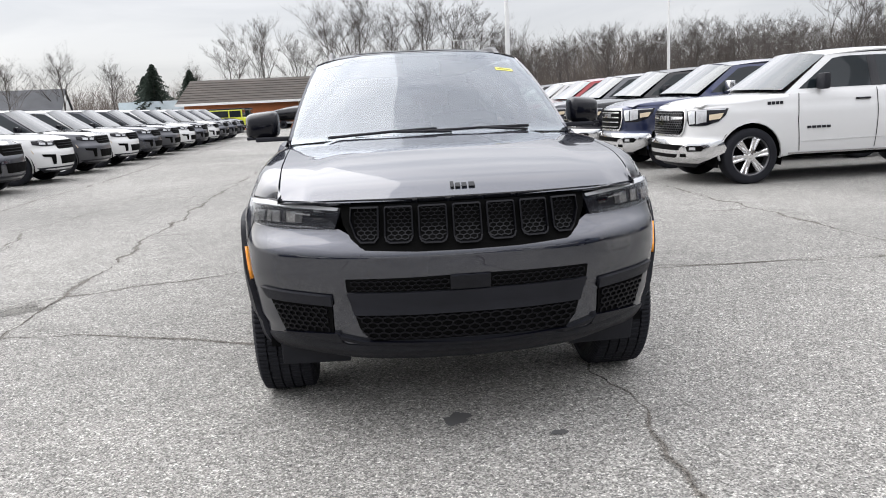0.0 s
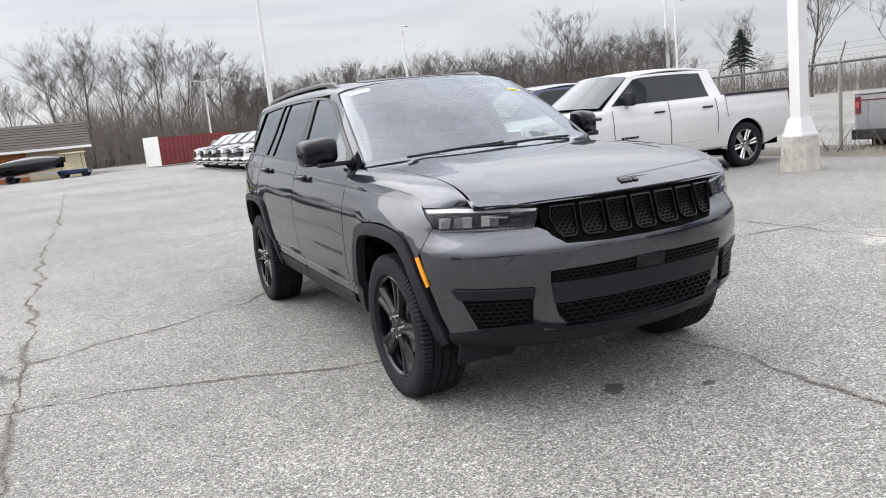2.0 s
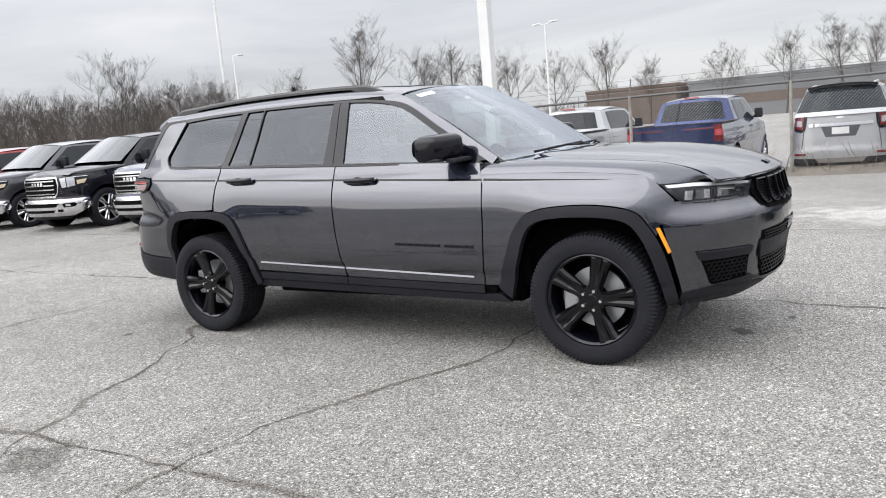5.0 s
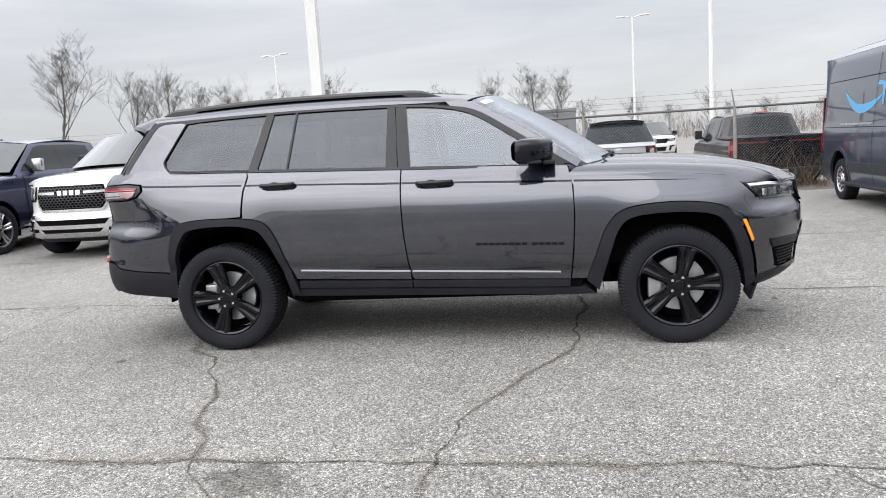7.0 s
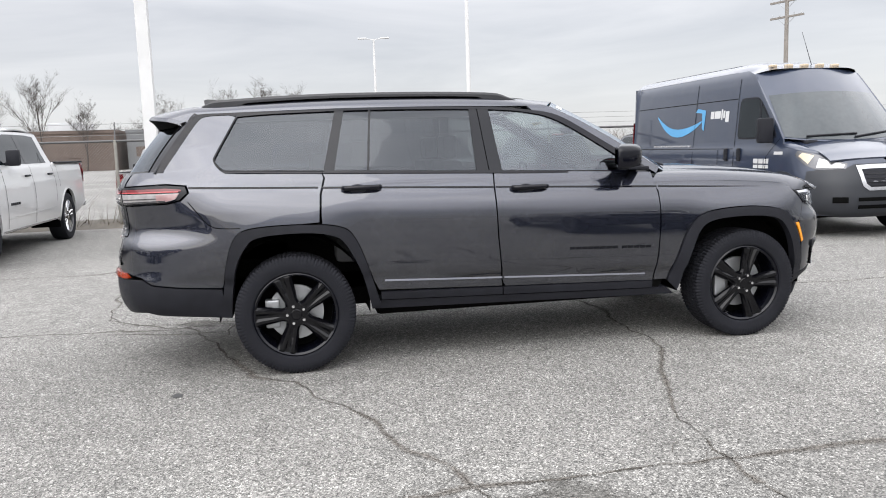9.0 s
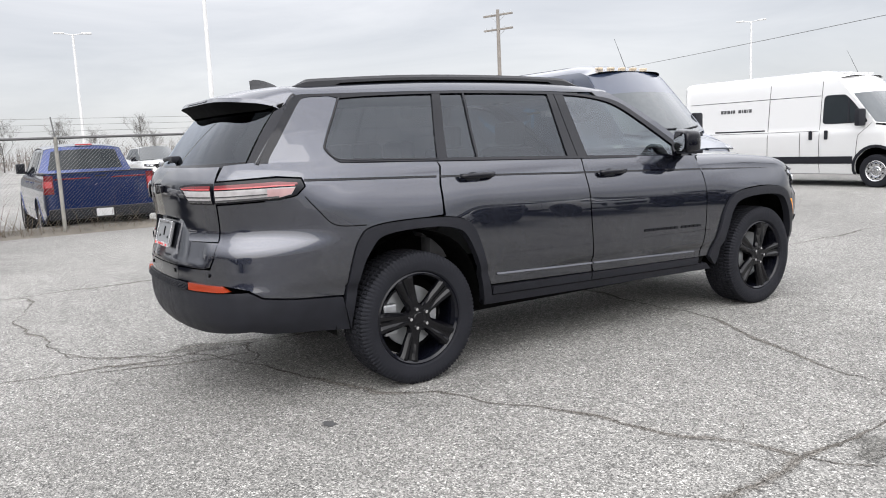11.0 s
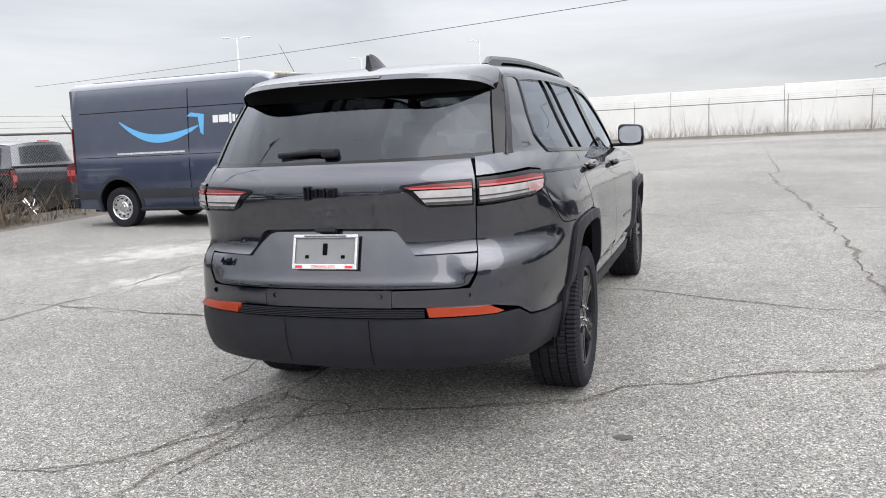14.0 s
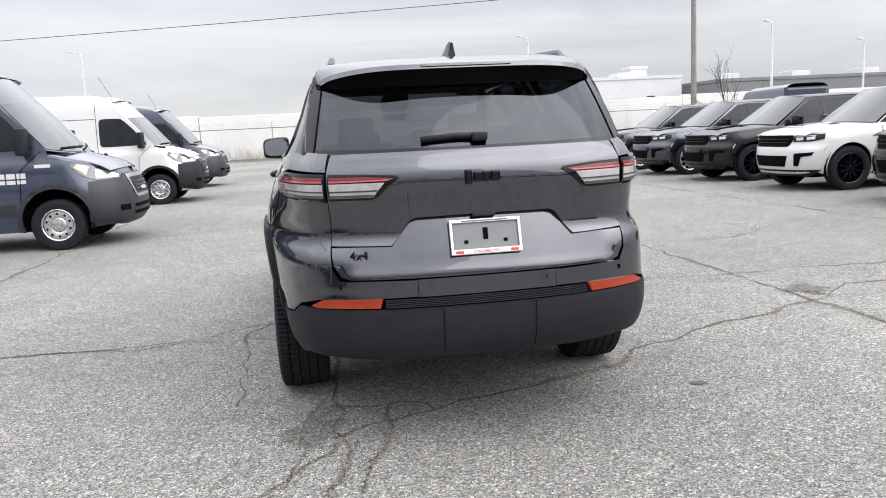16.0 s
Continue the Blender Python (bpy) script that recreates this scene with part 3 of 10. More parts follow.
def wheel(parent, m, R=0.378, rim_r=0.262, w=0.265, spokes=5, spoke_mat=None, turn=0.0, seg=72, tread=True, detail=True, sw=(0.085, 0.12), rim_mat=None, steel=False):
    """A wheel as a part of its car: tyre, rim barrel, spokes, hub cap, nuts, brake disc. Its outer face looks to minus x."""
    spoke_mat, rim_mat = spoke_mat or M_GLOSSBLK, rim_mat or M_GLOSSBLK
    e = new("wheel")
    e.parent, e.matrix_basis = parent, m
    tyre_mesh("tyre", R, rim_r, w, seg, e, tread)
    rim_barrel(e, rim_r, w, rim_mat)
    xh, xr = -w * 0.40, -w * 0.43
    v, f = spoke_mesh(0.045, rim_r - 0.006, sw[0], sw[1], xh, xr, 0.032)
    me = bpy.data.meshes.new("spoke")
    me.from_pydata(v, [], f)
    me.materials.append(spoke_mat)
    for k in range(0 if steel else spokes):
        o = new("spoke", me)
        o.parent, o.matrix_basis = e, pose(0, 0, 0, turn + 360 / spokes * k, 0, 0)
    lathe_part("hub", [(0.0, xh - 0.004), (0.030, xh - 0.004), (0.034, xh), (0.075, xh + 0.003), (0.082, xh + 0.03)], spoke_mat, e, 24)
    if steel:
        lathe_part("wheel_disc", [(0.0, xh - 0.012), (0.045, xh - 0.012), (0.055, xh + 0.002), (0.085, xh + 0.006), (0.10, xh + 0.020), (0.15, xh + 0.004), (rim_r - 0.03, xh + 0.010), (rim_r - 0.015, xh + 0.03)], spoke_mat, e, 40)
        hole = None
        for k in range(10):
            a = radians(turn + 36 * k)
            if hole is None:
                hole = tube_mesh("hand_hole", 0.015, M_DARK)
            o = new("hand_hole", hole)
            o.parent, o.matrix_basis = e, Matrix.Translation((xh + 0.003, 0.155 * math.sin(a), 0.155 * math.cos(a)))
        bolt = tube_mesh("wheel_bolt", 0.011, M_STEEL)
        for k in range(5):
            a = radians(turn + 72 * k)
            o = new("wheel_bolt", bolt)
            o.parent, o.matrix_basis = e, Matrix.Translation((xh - 0.002, 0.066 * math.sin(a), 0.066 * math.cos(a)))
    if detail:
        nm = None
        for k in range(5):
            a = radians(turn + 36 + 72 * k)
            bm = bmesh.new()
            add_tube(bm, (xh - 0.012, 0, 0), (xh + 0.01, 0, 0), 0.0095, seg=6)
            if nm is None:
                nm = bpy.data.meshes.new("lug_nut")
                bm.to_mesh(nm)
                nm.materials.append(M_CHROME)
            bm.free()
            o = new("lug_nut", nm)
            o.parent, o.matrix_basis = e, Matrix.Translation((0, 0.056 * math.sin(a), 0.056 * math.cos(a)))
        lathe_part("brake_disc", [(0.07, -0.01), (0.175, -0.01), (0.175, 0.015), (0.07, 0.015)], M_STEEL, e, 40)
        bm = bmesh.new()
        add_box(bm, -0.045, 0.03, 0.10, 0.19, -0.09, 0.09, 0.012)
        part("brake_caliper", bm, M_STEEL, e)
        # near-black disc closes off the wheel, standing for its shaded inside
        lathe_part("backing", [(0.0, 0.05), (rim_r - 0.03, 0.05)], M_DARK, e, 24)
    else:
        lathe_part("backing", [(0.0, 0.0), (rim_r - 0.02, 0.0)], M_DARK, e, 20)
    return e

# ---- ground ----
ground_bm = bmesh.new()
# one sheet to the horizon; the lot behind the wire fence lies a hand lower
gx_ = (-1500, -60, 11.15, 12.3, 24.0, 28.0, 60, 1500)
gy_ = (-1500, -60, -16.0, -11.5, 6.5, 10.5, 60, 1500)
gv_ = [[ground_bm.verts.new((x, y, -0.27 if 12 < x < 25 and -12 < y < 7 else 0.0)) for y in gy_] for x in gx_]
for i_ in range(7):
    for j_ in range(7):
        ground_bm.faces.new((gv_[i_][j_], gv_[i_ + 1][j_], gv_[i_ + 1][j_ + 1], gv_[i_][j_ + 1]))
ground = tagged(part("ground", ground_bm, M_ASPHALT), "pale worn grey asphalt car park with cracks", "ground", kind="structure")
rng = random.Random(7)


def depth_of(o, vals):
    """How deep each point lies inside a crack or stain: 0 on its rim, 1 in its middle."""
    at = o.data.attributes.new("depth", "FLOAT", "POINT")
    at.data.foreach_set("value", vals)
    return o


def ribbon(P, widths, z, mat, name):
    verts, faces, dep = [], [], []
    for i, p in enumerate(P):
        d = (P[min(i + 1, len(P) - 1)] - P[max(i - 1, 0)]).normalized()
        n = Vector((-d.y, d.x, 0))
        end = 0.0 if i in (0, len(P) - 1) else 1.0
        for k, c in ((-1, 0.0), (0, 1.0), (1, 0.0)):
            verts.append(tuple(p + n * k * widths[i] / 2 + Vector((0, 0, z))))
            dep.append(c * (0.3 + 0.7 * end))
    for i in range(len(P) - 1):
        for k in (0, 1):
            a = 3 * i + k
            faces.append((a, a + 1, a + 4, a + 3))
    return depth_of(link_mesh(name, verts, faces, mat, ground, smooth=False), dep)


def crack(pts, width, rough=0.035, name="crack", branch=0.0, dirt=True):
    """A dark crack of changing width in a band of brown crumbling edges."""
    P = [Vector((*p, 0)) for p in pts]
    near = max(abs(p[1]) for p in pts) < 12 or len(pts) > 6
    for lvl in range(9 if near else 5):
        Q = [P[0]]
        for a, b in zip(P, P[1:]):
            d = b - a
            if d.length > (0.05 if near and abs(a.y) < 13 else 0.35):
                n = Vector((-d.y, d.x, 0)).normalized()
                Q.append((a + b) / 2 + n * rng.gauss(0, 1) * min(rough, d.length * 0.075))
            Q.append(b)
        P = Q
    P = [P[0]] + [(a + 2 * b + c) / 4 for a, b, c in zip(P, P[1:], P[2:])] + [P[-1]]
    ph = rng.uniform(0, 6.28)
    W = [0.8 * width * (0.9 + 0.45 * math.sin(i * 0.19 + ph) + 0.35 * rng.random()) for i in range(len(P))]
    o = ribbon(P, [max(w, 0.35 * width) for w in W], 0.0045, M_TAR, name)
    if dirt:
        ribbon(P, [2.6 * width * (0.8 + 0.5 * math.sin(i * 0.11 + 2 * ph)) for i in range(len(P))], 0.003, M_DIRT, "crumbled_edge")
    if branch:
        for p in P[3:-3]:
            if rng.random() < branch:
                a = rng.uniform(0, 2 * math.pi)
                ln = rng.uniform(0.08, 0.3)
                q = p + Vector((math.cos(a), math.sin(a), 0)) * ln
                crack([(p.x, p.y), (q.x, q.y)], width * 0.35, 0.02, dirt=False)
    return o


# paving joints along the lot, and the crossing cracks
crack([(-2.83, -14), (-2.95, -4.6), (-2.84, -2.06), (-2.84, -1.1), (-2.84, -0.35), (-2.83, 0.42), (-2.84, 0.96), (-2.83, 1.85), (-2.84, 2.8), (-2.94, 4), (-2.97, 8), (-2.84, 14), (-2.94, 31)], 0.032, 0.025, branch=0.006)
crack([(-3.6, -29), (-3.1, -14), (-2.83, -14)], 0.03)
crack([(-6.3, -14), (-6.2, -5.6), (-6.25, 0), (-6.27, 7.6), (-6.3, 14), (-6.6, 22), (-6.5, 36)], 0.03, 0.03)
crack([(0.70, -9), (0.69, -3.0), (0.72, -1.9), (0.66, 0.2), (0.62, 2.6), (0.78, 3.6), (0.75, 6.2), (0.85, 11.4), (0.5, 17), (0.45, 32)], 0.022, 0.03, branch=0.004)
crack([(4.05, -9), (4.04, -3.3), (4.0, -0.7), (4.15, 0.9), (4.12, 3.0), (4.1, 6.2), (4.0, 14)], 0.028, 0.03)
crack([(-3.1, -0.27), (-2.70, -0.27), (-2.24, -0.33), (-1.98, -0.43), (-1.44, -0.66), (-0.84, -0.90), (0.18, -0.96), (0.66, -0.9)], 0.024, 0.04, branch=0.006)
crack([(-2.57, -0.26), (-2.61, -0.13), (-2.82, -0.06)], 0.010, 0.02, dirt=False)
crack([(-3.1, -0.27), (-3.6, -0.30), (-5.2, -0.1), (-6.3, -0.4)], 0.02, 0.05)
crack([(-2.82, 0.86), (-2.55, 0.93), (-1.91, 1.18), (-1.12, 1.57), (-0.92, 1.84), (-0.70, 1.90), (-0.28, 2.06), (0.21, 2.25), (0.53, 2.33), (0.70, 2.45)], 0.026, 0.04, branch=0.01)
crack([(0.21, 2.25), (0.21, 2.13), (0.36, 2.07), (0.51, 2.09), (0.70, 2.02)], 0.012, 0.03)
crack([(0.84, 2.67), (0.61, 2.62), (0.46, 2.37), (0.30, 2.28)], 0.010, 0.03, dirt=False)
crack([(0.43, 2.57), (0.57, 2.77), (0.70, 2.85)], 0.008, 0.03, dirt=False)
crack([(1.49, 3.18), (1.17, 3.08), (0.91, 2.94), (0.84, 2.67), (0.82, 2.24), (0.72, 1.88)], 0.013, 0.04, branch=0.03)
crack([(-2.82, 0.86), (-3.4, 0.42), (-4.2, 0.5), (-6.2, 0.9)], 0.022, 0.06)
crack([(0.41, 2.09), (0.43, 2.44), (0.54, 2.77), (0.61, 3.05)], 0.02, 0.05, branch=0.020)
crack([(0.68, 2.5), (1.0, 2.98), (1.83, 3.2), (2.8, 3.36), (3.7, 3.11), (4.1, 3.2)], 0.018, 0.06, branch=0.010)
crack([(1.17, 1.9), (1.21, 0.7), (1.09, 0.0)], 0.014, 0.05, branch=0.020)
crack([(0.68, 0.0), (1.12, 0.10), (1.6, 0.41), (2.12, 0.45), (2.84, 0.40), (4.0, 0.3)], 0.016, 0.05)
crack([(0.7, 0.62), (1.93, 0.54), (2.74, 0.42), (3.71, 0.30), (4.7, 0.22)], 0.016, 0.05)
crack([(-4.45, 3.4), (-4.7, 5.7), (-4.33, 8.6), (-4.0, 10.0)], 0.018, 0.08, branch=0.010)
crack([(-3.9, 5.8), (-3.3, 6.5), (-2.9, 7.2)], 0.016, 0.06)
crack([(-5.3, -2.5), (-4.6, -2.7), (-4.0, -2.2), (-2.85, -1.9)], 0.016, 0.08)
crack([(0.75, 4.8), (0.73, 3.9), (-0.6, 3.7), (-2.8, 3.9)], 0.014, 0.06)


def crazing(cx, cy, rx, ry, n, width):
    """A patch of fine broken cracks round a weak spot."""
    for _ in range(n):
        x, y = cx + rng.gauss(0, rx), cy + rng.gauss(0, ry)
        a, ln = rng.uniform(0, math.pi), rng.uniform(0.12, 0.5)
        crack([(x, y), (x + ln * 0.5 * math.cos(a), y + ln * 0.5 * math.sin(a)), (x + ln * math.cos(a + 0.5), y + ln * math.sin(a + 0.5))], width * rng.uniform(0.8, 1.6), 0.03, dirt=False)


crazing(-2.80, 0.95, 0.14, 0.18, 5, 0.008)
crazing(0.45, 2.7, 0.28, 0.45, 22, 0.005)
crazing(0.75, 4.0, 0.15, 0.8, 16, 0.005)
crazing(-2.85, 6.0, 0.12, 1.6, 14, 0.006)
crazing(-2.85, -0.3, 0.12, 0.2, 6, 0.006)
crazing(0.7, -4.0, 0.07, 1.0, 18, 0.007)
for k in range(9):
    y = 8.5 + 4.3 * k + rng.uniform(-1, 1)
    crack([(-6.3, y), (-4.5, y + rng.uniform(-.6, .6)), (-2.9, y + rng.uniform(-.6, .6)), (-1, y + rng.uniform(-1, 1)), (0.7, y + rng.uniform(-1, 1)), (4, y + rng.uniform(-1, 1))], 0.022, 0.10)
for k in range(7):
    y = -7.5 - 4.6 * k + rng.uniform(-1, 1)
    crack([(-6.3, y), (-4.5, y + rng.uniform(-.6, .6)), (-2.9, y + rng.uniform(-.6, .6)), (-1, y + rng.uniform(-1, 1)), (0.7, y + rng.uniform(-1, 1)), (4, y + rng.uniform(-1, 1))], 0.022, 0.10)


def blot(x, y, r, mat, z, name, squash=1.0, seed=1):
    g = random.Random(seed)
    n = 26
    ph = [g.uniform(0, 6.28) for _ in range(4)]
    rim = [r * (1 + 0.22 * math.sin(2 * a + ph[0]) + 0.14 * math.sin(5 * a + ph[1]) + 0.08 * math.sin(9 * a + ph[2])) for a in np.linspace(0, 2 * math.pi, n, endpoint=False)]
    v = [(x + q * math.cos(2 * math.pi * k / n), y + squash * q * math.sin(2 * math.pi * k / n), z) for k, q in enumerate(rim)]
    v.append((x, y, z))
    o = link_mesh(name, v, [(k, (k + 1) % n, n) for k in range(n)], mat, ground, smooth=False)
    return depth_of(o, [0.0] * n + [1.0])


blot(-3.02, 0.45, 0.22, M_WORN, 0.0026, "worn_patch", 1.5, seed=8)
blot(0.78, 2.30, 0.20, M_WORN, 0.0024, "worn_patch", 1.7, seed=31)
blot(5.3, -2.7, 1.35, M_PALEGRIT, 0.0016, "pale_patch", 1.5, seed=21)
blot(4.0, -0.9, 0.75, M_PALEGRIT, 0.0020, "pale_patch", 1.2, seed=22)
blot(6.2, -9.6, 1.1, M_PALEGRIT, 0.0016, "pale_patch", 0.8, seed=23)
blot(-2.97, 0.62, 0.09, M_WORN, 0.0022, "worn_patch", 1.6, seed=9)
blot(-0.05, -2.19, 0.062, M_STAIN, 0.0035, "oil_stain", seed=2)
blot(0.35, -2.42, 0.030, M_STAIN, 0.0035, "oil_stain", seed=3)
blot(-1.19, 2.25, 0.036, M_STAIN, 0.0035, "oil_stain", seed=4)

# ---- the dark grey three-row SUV in the middle of the lot ----
suv = thing("suv", pose(0, 0, 0), "dark grey three-row SUV with black wheels and trim, parked on asphalt", "car")
B = Shell(
    [(0, -2.455), (0.25, -2.442), (0.49, -2.385), (0.65, -2.30), (0.78, -2.205), (0.865, -2.10), (0.91, -1.98), (0.930, -1.85), (0.942, -1.5), (0.945, -0.6), (0.945, 0.6),
     (0.942, 1.4), (0.934, 1.75), (0.906, 2.07), (0.865, 2.31), (0.805, 2.47), (0.72, 2.575), (0.55, 2.66), (0.30, 2.712), (0, 2.725)],
    side=[(0.25, -0.10), (0.34, -0.075), (0.42, -0.052), (0.48, -0.042), (0.535, -0.038), (0.56, -0.020), (0.60, -0.010), (0.68, -0.003), (0.76, 0.0), (0.88, -0.001), (0.95, -0.004), (0.99, -0.010), (1.02, -0.0175), (1.06, -0.031),
          (1.105, -0.048), (1.118, -0.055), (1.16, -0.068), (1.20, -0.086), (1.24, -0.105), (1.30, -0.132), (1.45, -0.198), (1.60, -0.266), (1.66, -0.300), (1.72, -0.36)],
    front=[(0.25, -0.24), (0.33, -0.17), (0.38, -0.09), (0.42, -0.060), (0.50, -0.045), (0.58, -0.035), (0.65, -0.012), (0.72, 0.0), (0.79, 0.0), (0.83, -0.012), (0.865, -0.036), (0.91, -0.055), (0.97, -0.060),
           (1.01, -0.085), (1.04, -0.12), (1.08, -0.2)],
    rear=[(0.30, -0.17), (0.36, -0.10), (0.41, -0.055), (0.47, -0.025), (0.56, -0.012), (0.62, -0.012), (0.635, -0.015), (0.69, -0.020), (0.70, -0.020), (0.76, -0.022), (0.82, -0.025), (0.87, -0.040), (0.91, -0.064), (0.95, -0.072), (1.05, -0.064),
          (1.15, -0.053), (1.19, -0.058), (1.25, -0.088), (1.30, -0.13), (1.36, -0.16)],
    tilt=0.037)


def low(s, z, off=0.0):
    """The lower body, with the flank swelling out over both wheels."""
    s, z = np.asarray(s, float), np.asarray(z, float)
    swell = 0.020 * np.exp(-((np.abs(s) - 1.56) / 0.36) ** 4) * step01((1.10 - z) / 0.24)
    return B.at(s, z, off + np.where(np.abs(s) < 2.3, swell, 0.0))


def gh_width(y, z):
    w = 0.945 + B.side(B.lean(y, z))
    f = 1 - 0.05 * np.clip((0.1 - y) / 1.0, 0, 1.6) ** 2 - 0.075 * step01((y - 1.7) / 0.75) * np.clip((1.68 - z) / 0.38, 0, 1)
    d = np.interp(y, [1.2, 1.6, 1.9, 2.0, 2.1, 2.2, 2.3, 2.36], [0, -0.0054, -0.0107, -0.0110, -0.0145, -0.023, -0.0413, -0.056])
    return w * f + d * np.clip((1.68 - z) / 0.395, 0, 1)


def upper(y, z, off=0.0):
    """The flank of the glasshouse."""
    y, z = np.asarray(y, float), np.asarray(z, float)
    return np.stack([-(gh_width(y, z) + off * 0.93), y, z + off * 0.35], -1)


F, Rr = B.fx, B.rx
G = 0.0025
SL, ST = Curve1([(-1.2, 0.338), (1.2, 0.376)]), Curve1([(-1.2, 0.425), (1.2, 0.480)])  # rocker bottom and top

# wheel arches
fo = spline([(-0.965, 0.43), (-1.03, 0.60), (-1.105, 0.785), (-1.235, 0.892), (-1.54, 0.920), (-1.80, 0.885), (-1.90, 0.79), (-1.975, 0.63), (-2.04, 0.37)], 5)
fi = spline([(-1.045, 0.355), (-1.12, 0.60), (-1.19, 0.775), (-1.30, 0.838), (-1.54, 0.852), (-1.75, 0.828), (-1.84, 0.75), (-1.905, 0.60), (-1.97, 0.34)], 5)
ro = spline([(1.005, 0.40), (1.07, 0.62), (1.155, 0.84), (1.25, 0.920), (1.48, 0.945), (1.79, 0.932), (1.895, 0.87), (1.955, 0.70), (1.985, 0.51)], 5)
ri = spline([(1.065, 0.37), (1.12, 0.60), (1.215, 0.80), (1.30, 0.865), (1.48, 0.890), (1.74, 0.875), (1.83, 0.81), (1.90, 0.66), (1.945, 0.37)], 5)
for arc_o, arc_i, nm in ((fo, fi, "front_wheel_arch_trim"), (ro, ri, "rear_wheel_arch_trim")):
    patch(nm, list(map(tuple, arc_o)) + list(map(tuple, arc_i[::-1])), low, M_BLACK, suv, 0.05, G, 0.05, 0.017, mirror=True, label="matt black plastic wheel arch trim")

# dark inner skin behind the shut lines, sill to belt, clear of the arches
patch("inner_skin", [(-0.93, 0.36), (0.98, 0.38)] + [tuple(p) for p in ro[1:6]] + [(1.35, 1.0), (1.35, 1.22), (-0.90, 1.14), (-1.02, 0.9)] + [tuple(p) for p in fo[:4][::-1]], low, M_DARK, suv, 0.12, 0.02, 0, -0.02, mirror=True)

# doors
fd_rear = spline([(0.232, 1.226), (0.236, 1.10), (0.228, 0.80), (0.205, 0.55), (0.196, 0.487)], 4)
fd_front = spline([(-0.862, 0.432), (-0.885, 0.62), (-0.900, 0.85), (-0.895, 1.05), (-0.868, 1.18)], 4)
front_door = patch("front_door", [tuple(p) for p in fd_rear] + [(0.18, 0.466), (-0.85, 0.440)] + [tuple(p) for p in fd_front], low, M_HERO, suv, 0.045, G, 0.03, mirror=True)
rd_rear = [(1.345, 1.262), (1.325, 1.22), (1.352, 1.12), (1.360, 1.00), (1.358, 0.945)] + [tuple(p) for p in ro[19:5:-1]] + [(1.048, 0.56), (1.018, 0.494)]
rear_door = patch("rear_door", rd_rear + [(0.20, 0.468), (0.210, 0.55), (0.233, 0.80), (0.241, 1.10), (0.237, 1.226)], low, M_HERO, suv, 0.045, G, 0.03, mirror=True)
for nm, a, b, ds in (("door_cladding", -0.862, 0.195, front_door), ("door_cladding", 0.199, 1.005, rear_door)):
    for ob, d in zip(patch(nm, [(a, ST(a) + 0.006), (a, ST(a) - 0.048), (b, ST(b) - 0.048), (b, ST(b) + 0.006)], low, M_BLACK, suv, 0.08, G, 0.03, 0.006, mirror=True), ds):
        ob.parent = d
patch("rocker", [(-1.03, SL(-1.03) - 0.01), (1.06, SL(1.06) - 0.005), (1.02, ST(1.0) - 0.052), (-0.97, ST(-1.0) - 0.052)], low, M_BLACK, suv, 0.08, 0, 0.12, -0.004, mirror=True, label="matt black sill cladding")
# lower door crease: body-colour wedge shaped to face up for its bright line
for s0, s1, ds in ((-0.80, 0.19, front_door), (0.205, 0.98, rear_door)):
    for ob, d in zip(patch("lower_door_crease", [(s0, 0.515 + 0.037 * s0), (s1, 0.515 + 0.037 * s1), (s1, 0.526 + 0.037 * s1), (s0, 0.526 + 0.037 * s0)], lambda s_, z_, off=0.0: B.at(s_, z_, off + 0.5 * (0.526 + 0.037 * np.asarray(s_) - np.asarray(z_))), M_HERO, suv, (0.2, 0.02), 0, 0.01, 0.004, mirror=True), ds):
        ob.parent = d

# flank crease: its shade painted as a slim black strip, fender to tail lamp
for s0, s1, ds in ((-0.893, 0.23, front_door), (0.24, 1.35, rear_door)):
    for ob, d in zip(patch("crease_shade", [(s0, 1.108 + 0.037 * s0), (s1, 1.108 + 0.037 * s1), (s1, 1.119 + 0.037 * s1), (s0, 1.119 + 0.037 * s0)], low, M_GLOSSBLK, suv, 0.1, 0, 0, 0.003, mirror=True), ds):
        ob.parent = d
patch("fender_crease_shade", [(-1.70, 1.048), (-0.905, 1.074), (-0.905, 1.086), (-1.60, 1.054)], low, M_GLOSSBLK, suv, 0.1, 0, 0, 0.003, mirror=True)
patch("quarter_crease_shade", [(1.37, 1.159), (2.16, 1.186), (2.16, 1.198), (1.37, 1.170)], low, M_GLOSSBLK, suv, 0.1, 0, 0, 0.003, mirror=True)

# front fender, up to the shoulder
ZC = Curve1([(-2.43, 1.002), (-2.395, 1.022), (-2.35, 1.050), (-2.28, 1.083), (-2.15, 1.120), (-1.95, 1.157), (-1.7, 1.185), (-1.40, 1.205), (-1.05, 1.213), (-0.90, 1.215)])  # hood crown


def shoulder(y):
    return ZC(y) - 0.105


fen = [(-0.972, 0.44)] + [tuple(p) for p in fo[1:33]] + [(-1.955, 0.80), (-2.035, 0.925), (-1.955, 1.005)]
fen += [(y_, float(shoulder(max(y_, -1.9))) + 0.0028) for y_ in (-1.90, -1.6, -1.3, -1.0, -0.87)]
fen += [(-0.873, 1.10), (-0.900, 1.05), (-0.905, 0.85), (-0.890, 0.62), (-0.867, 0.44)]
patch("front_fender", fen, low, M_HERO, suv, 0.04, G, 0.03, mirror=True)


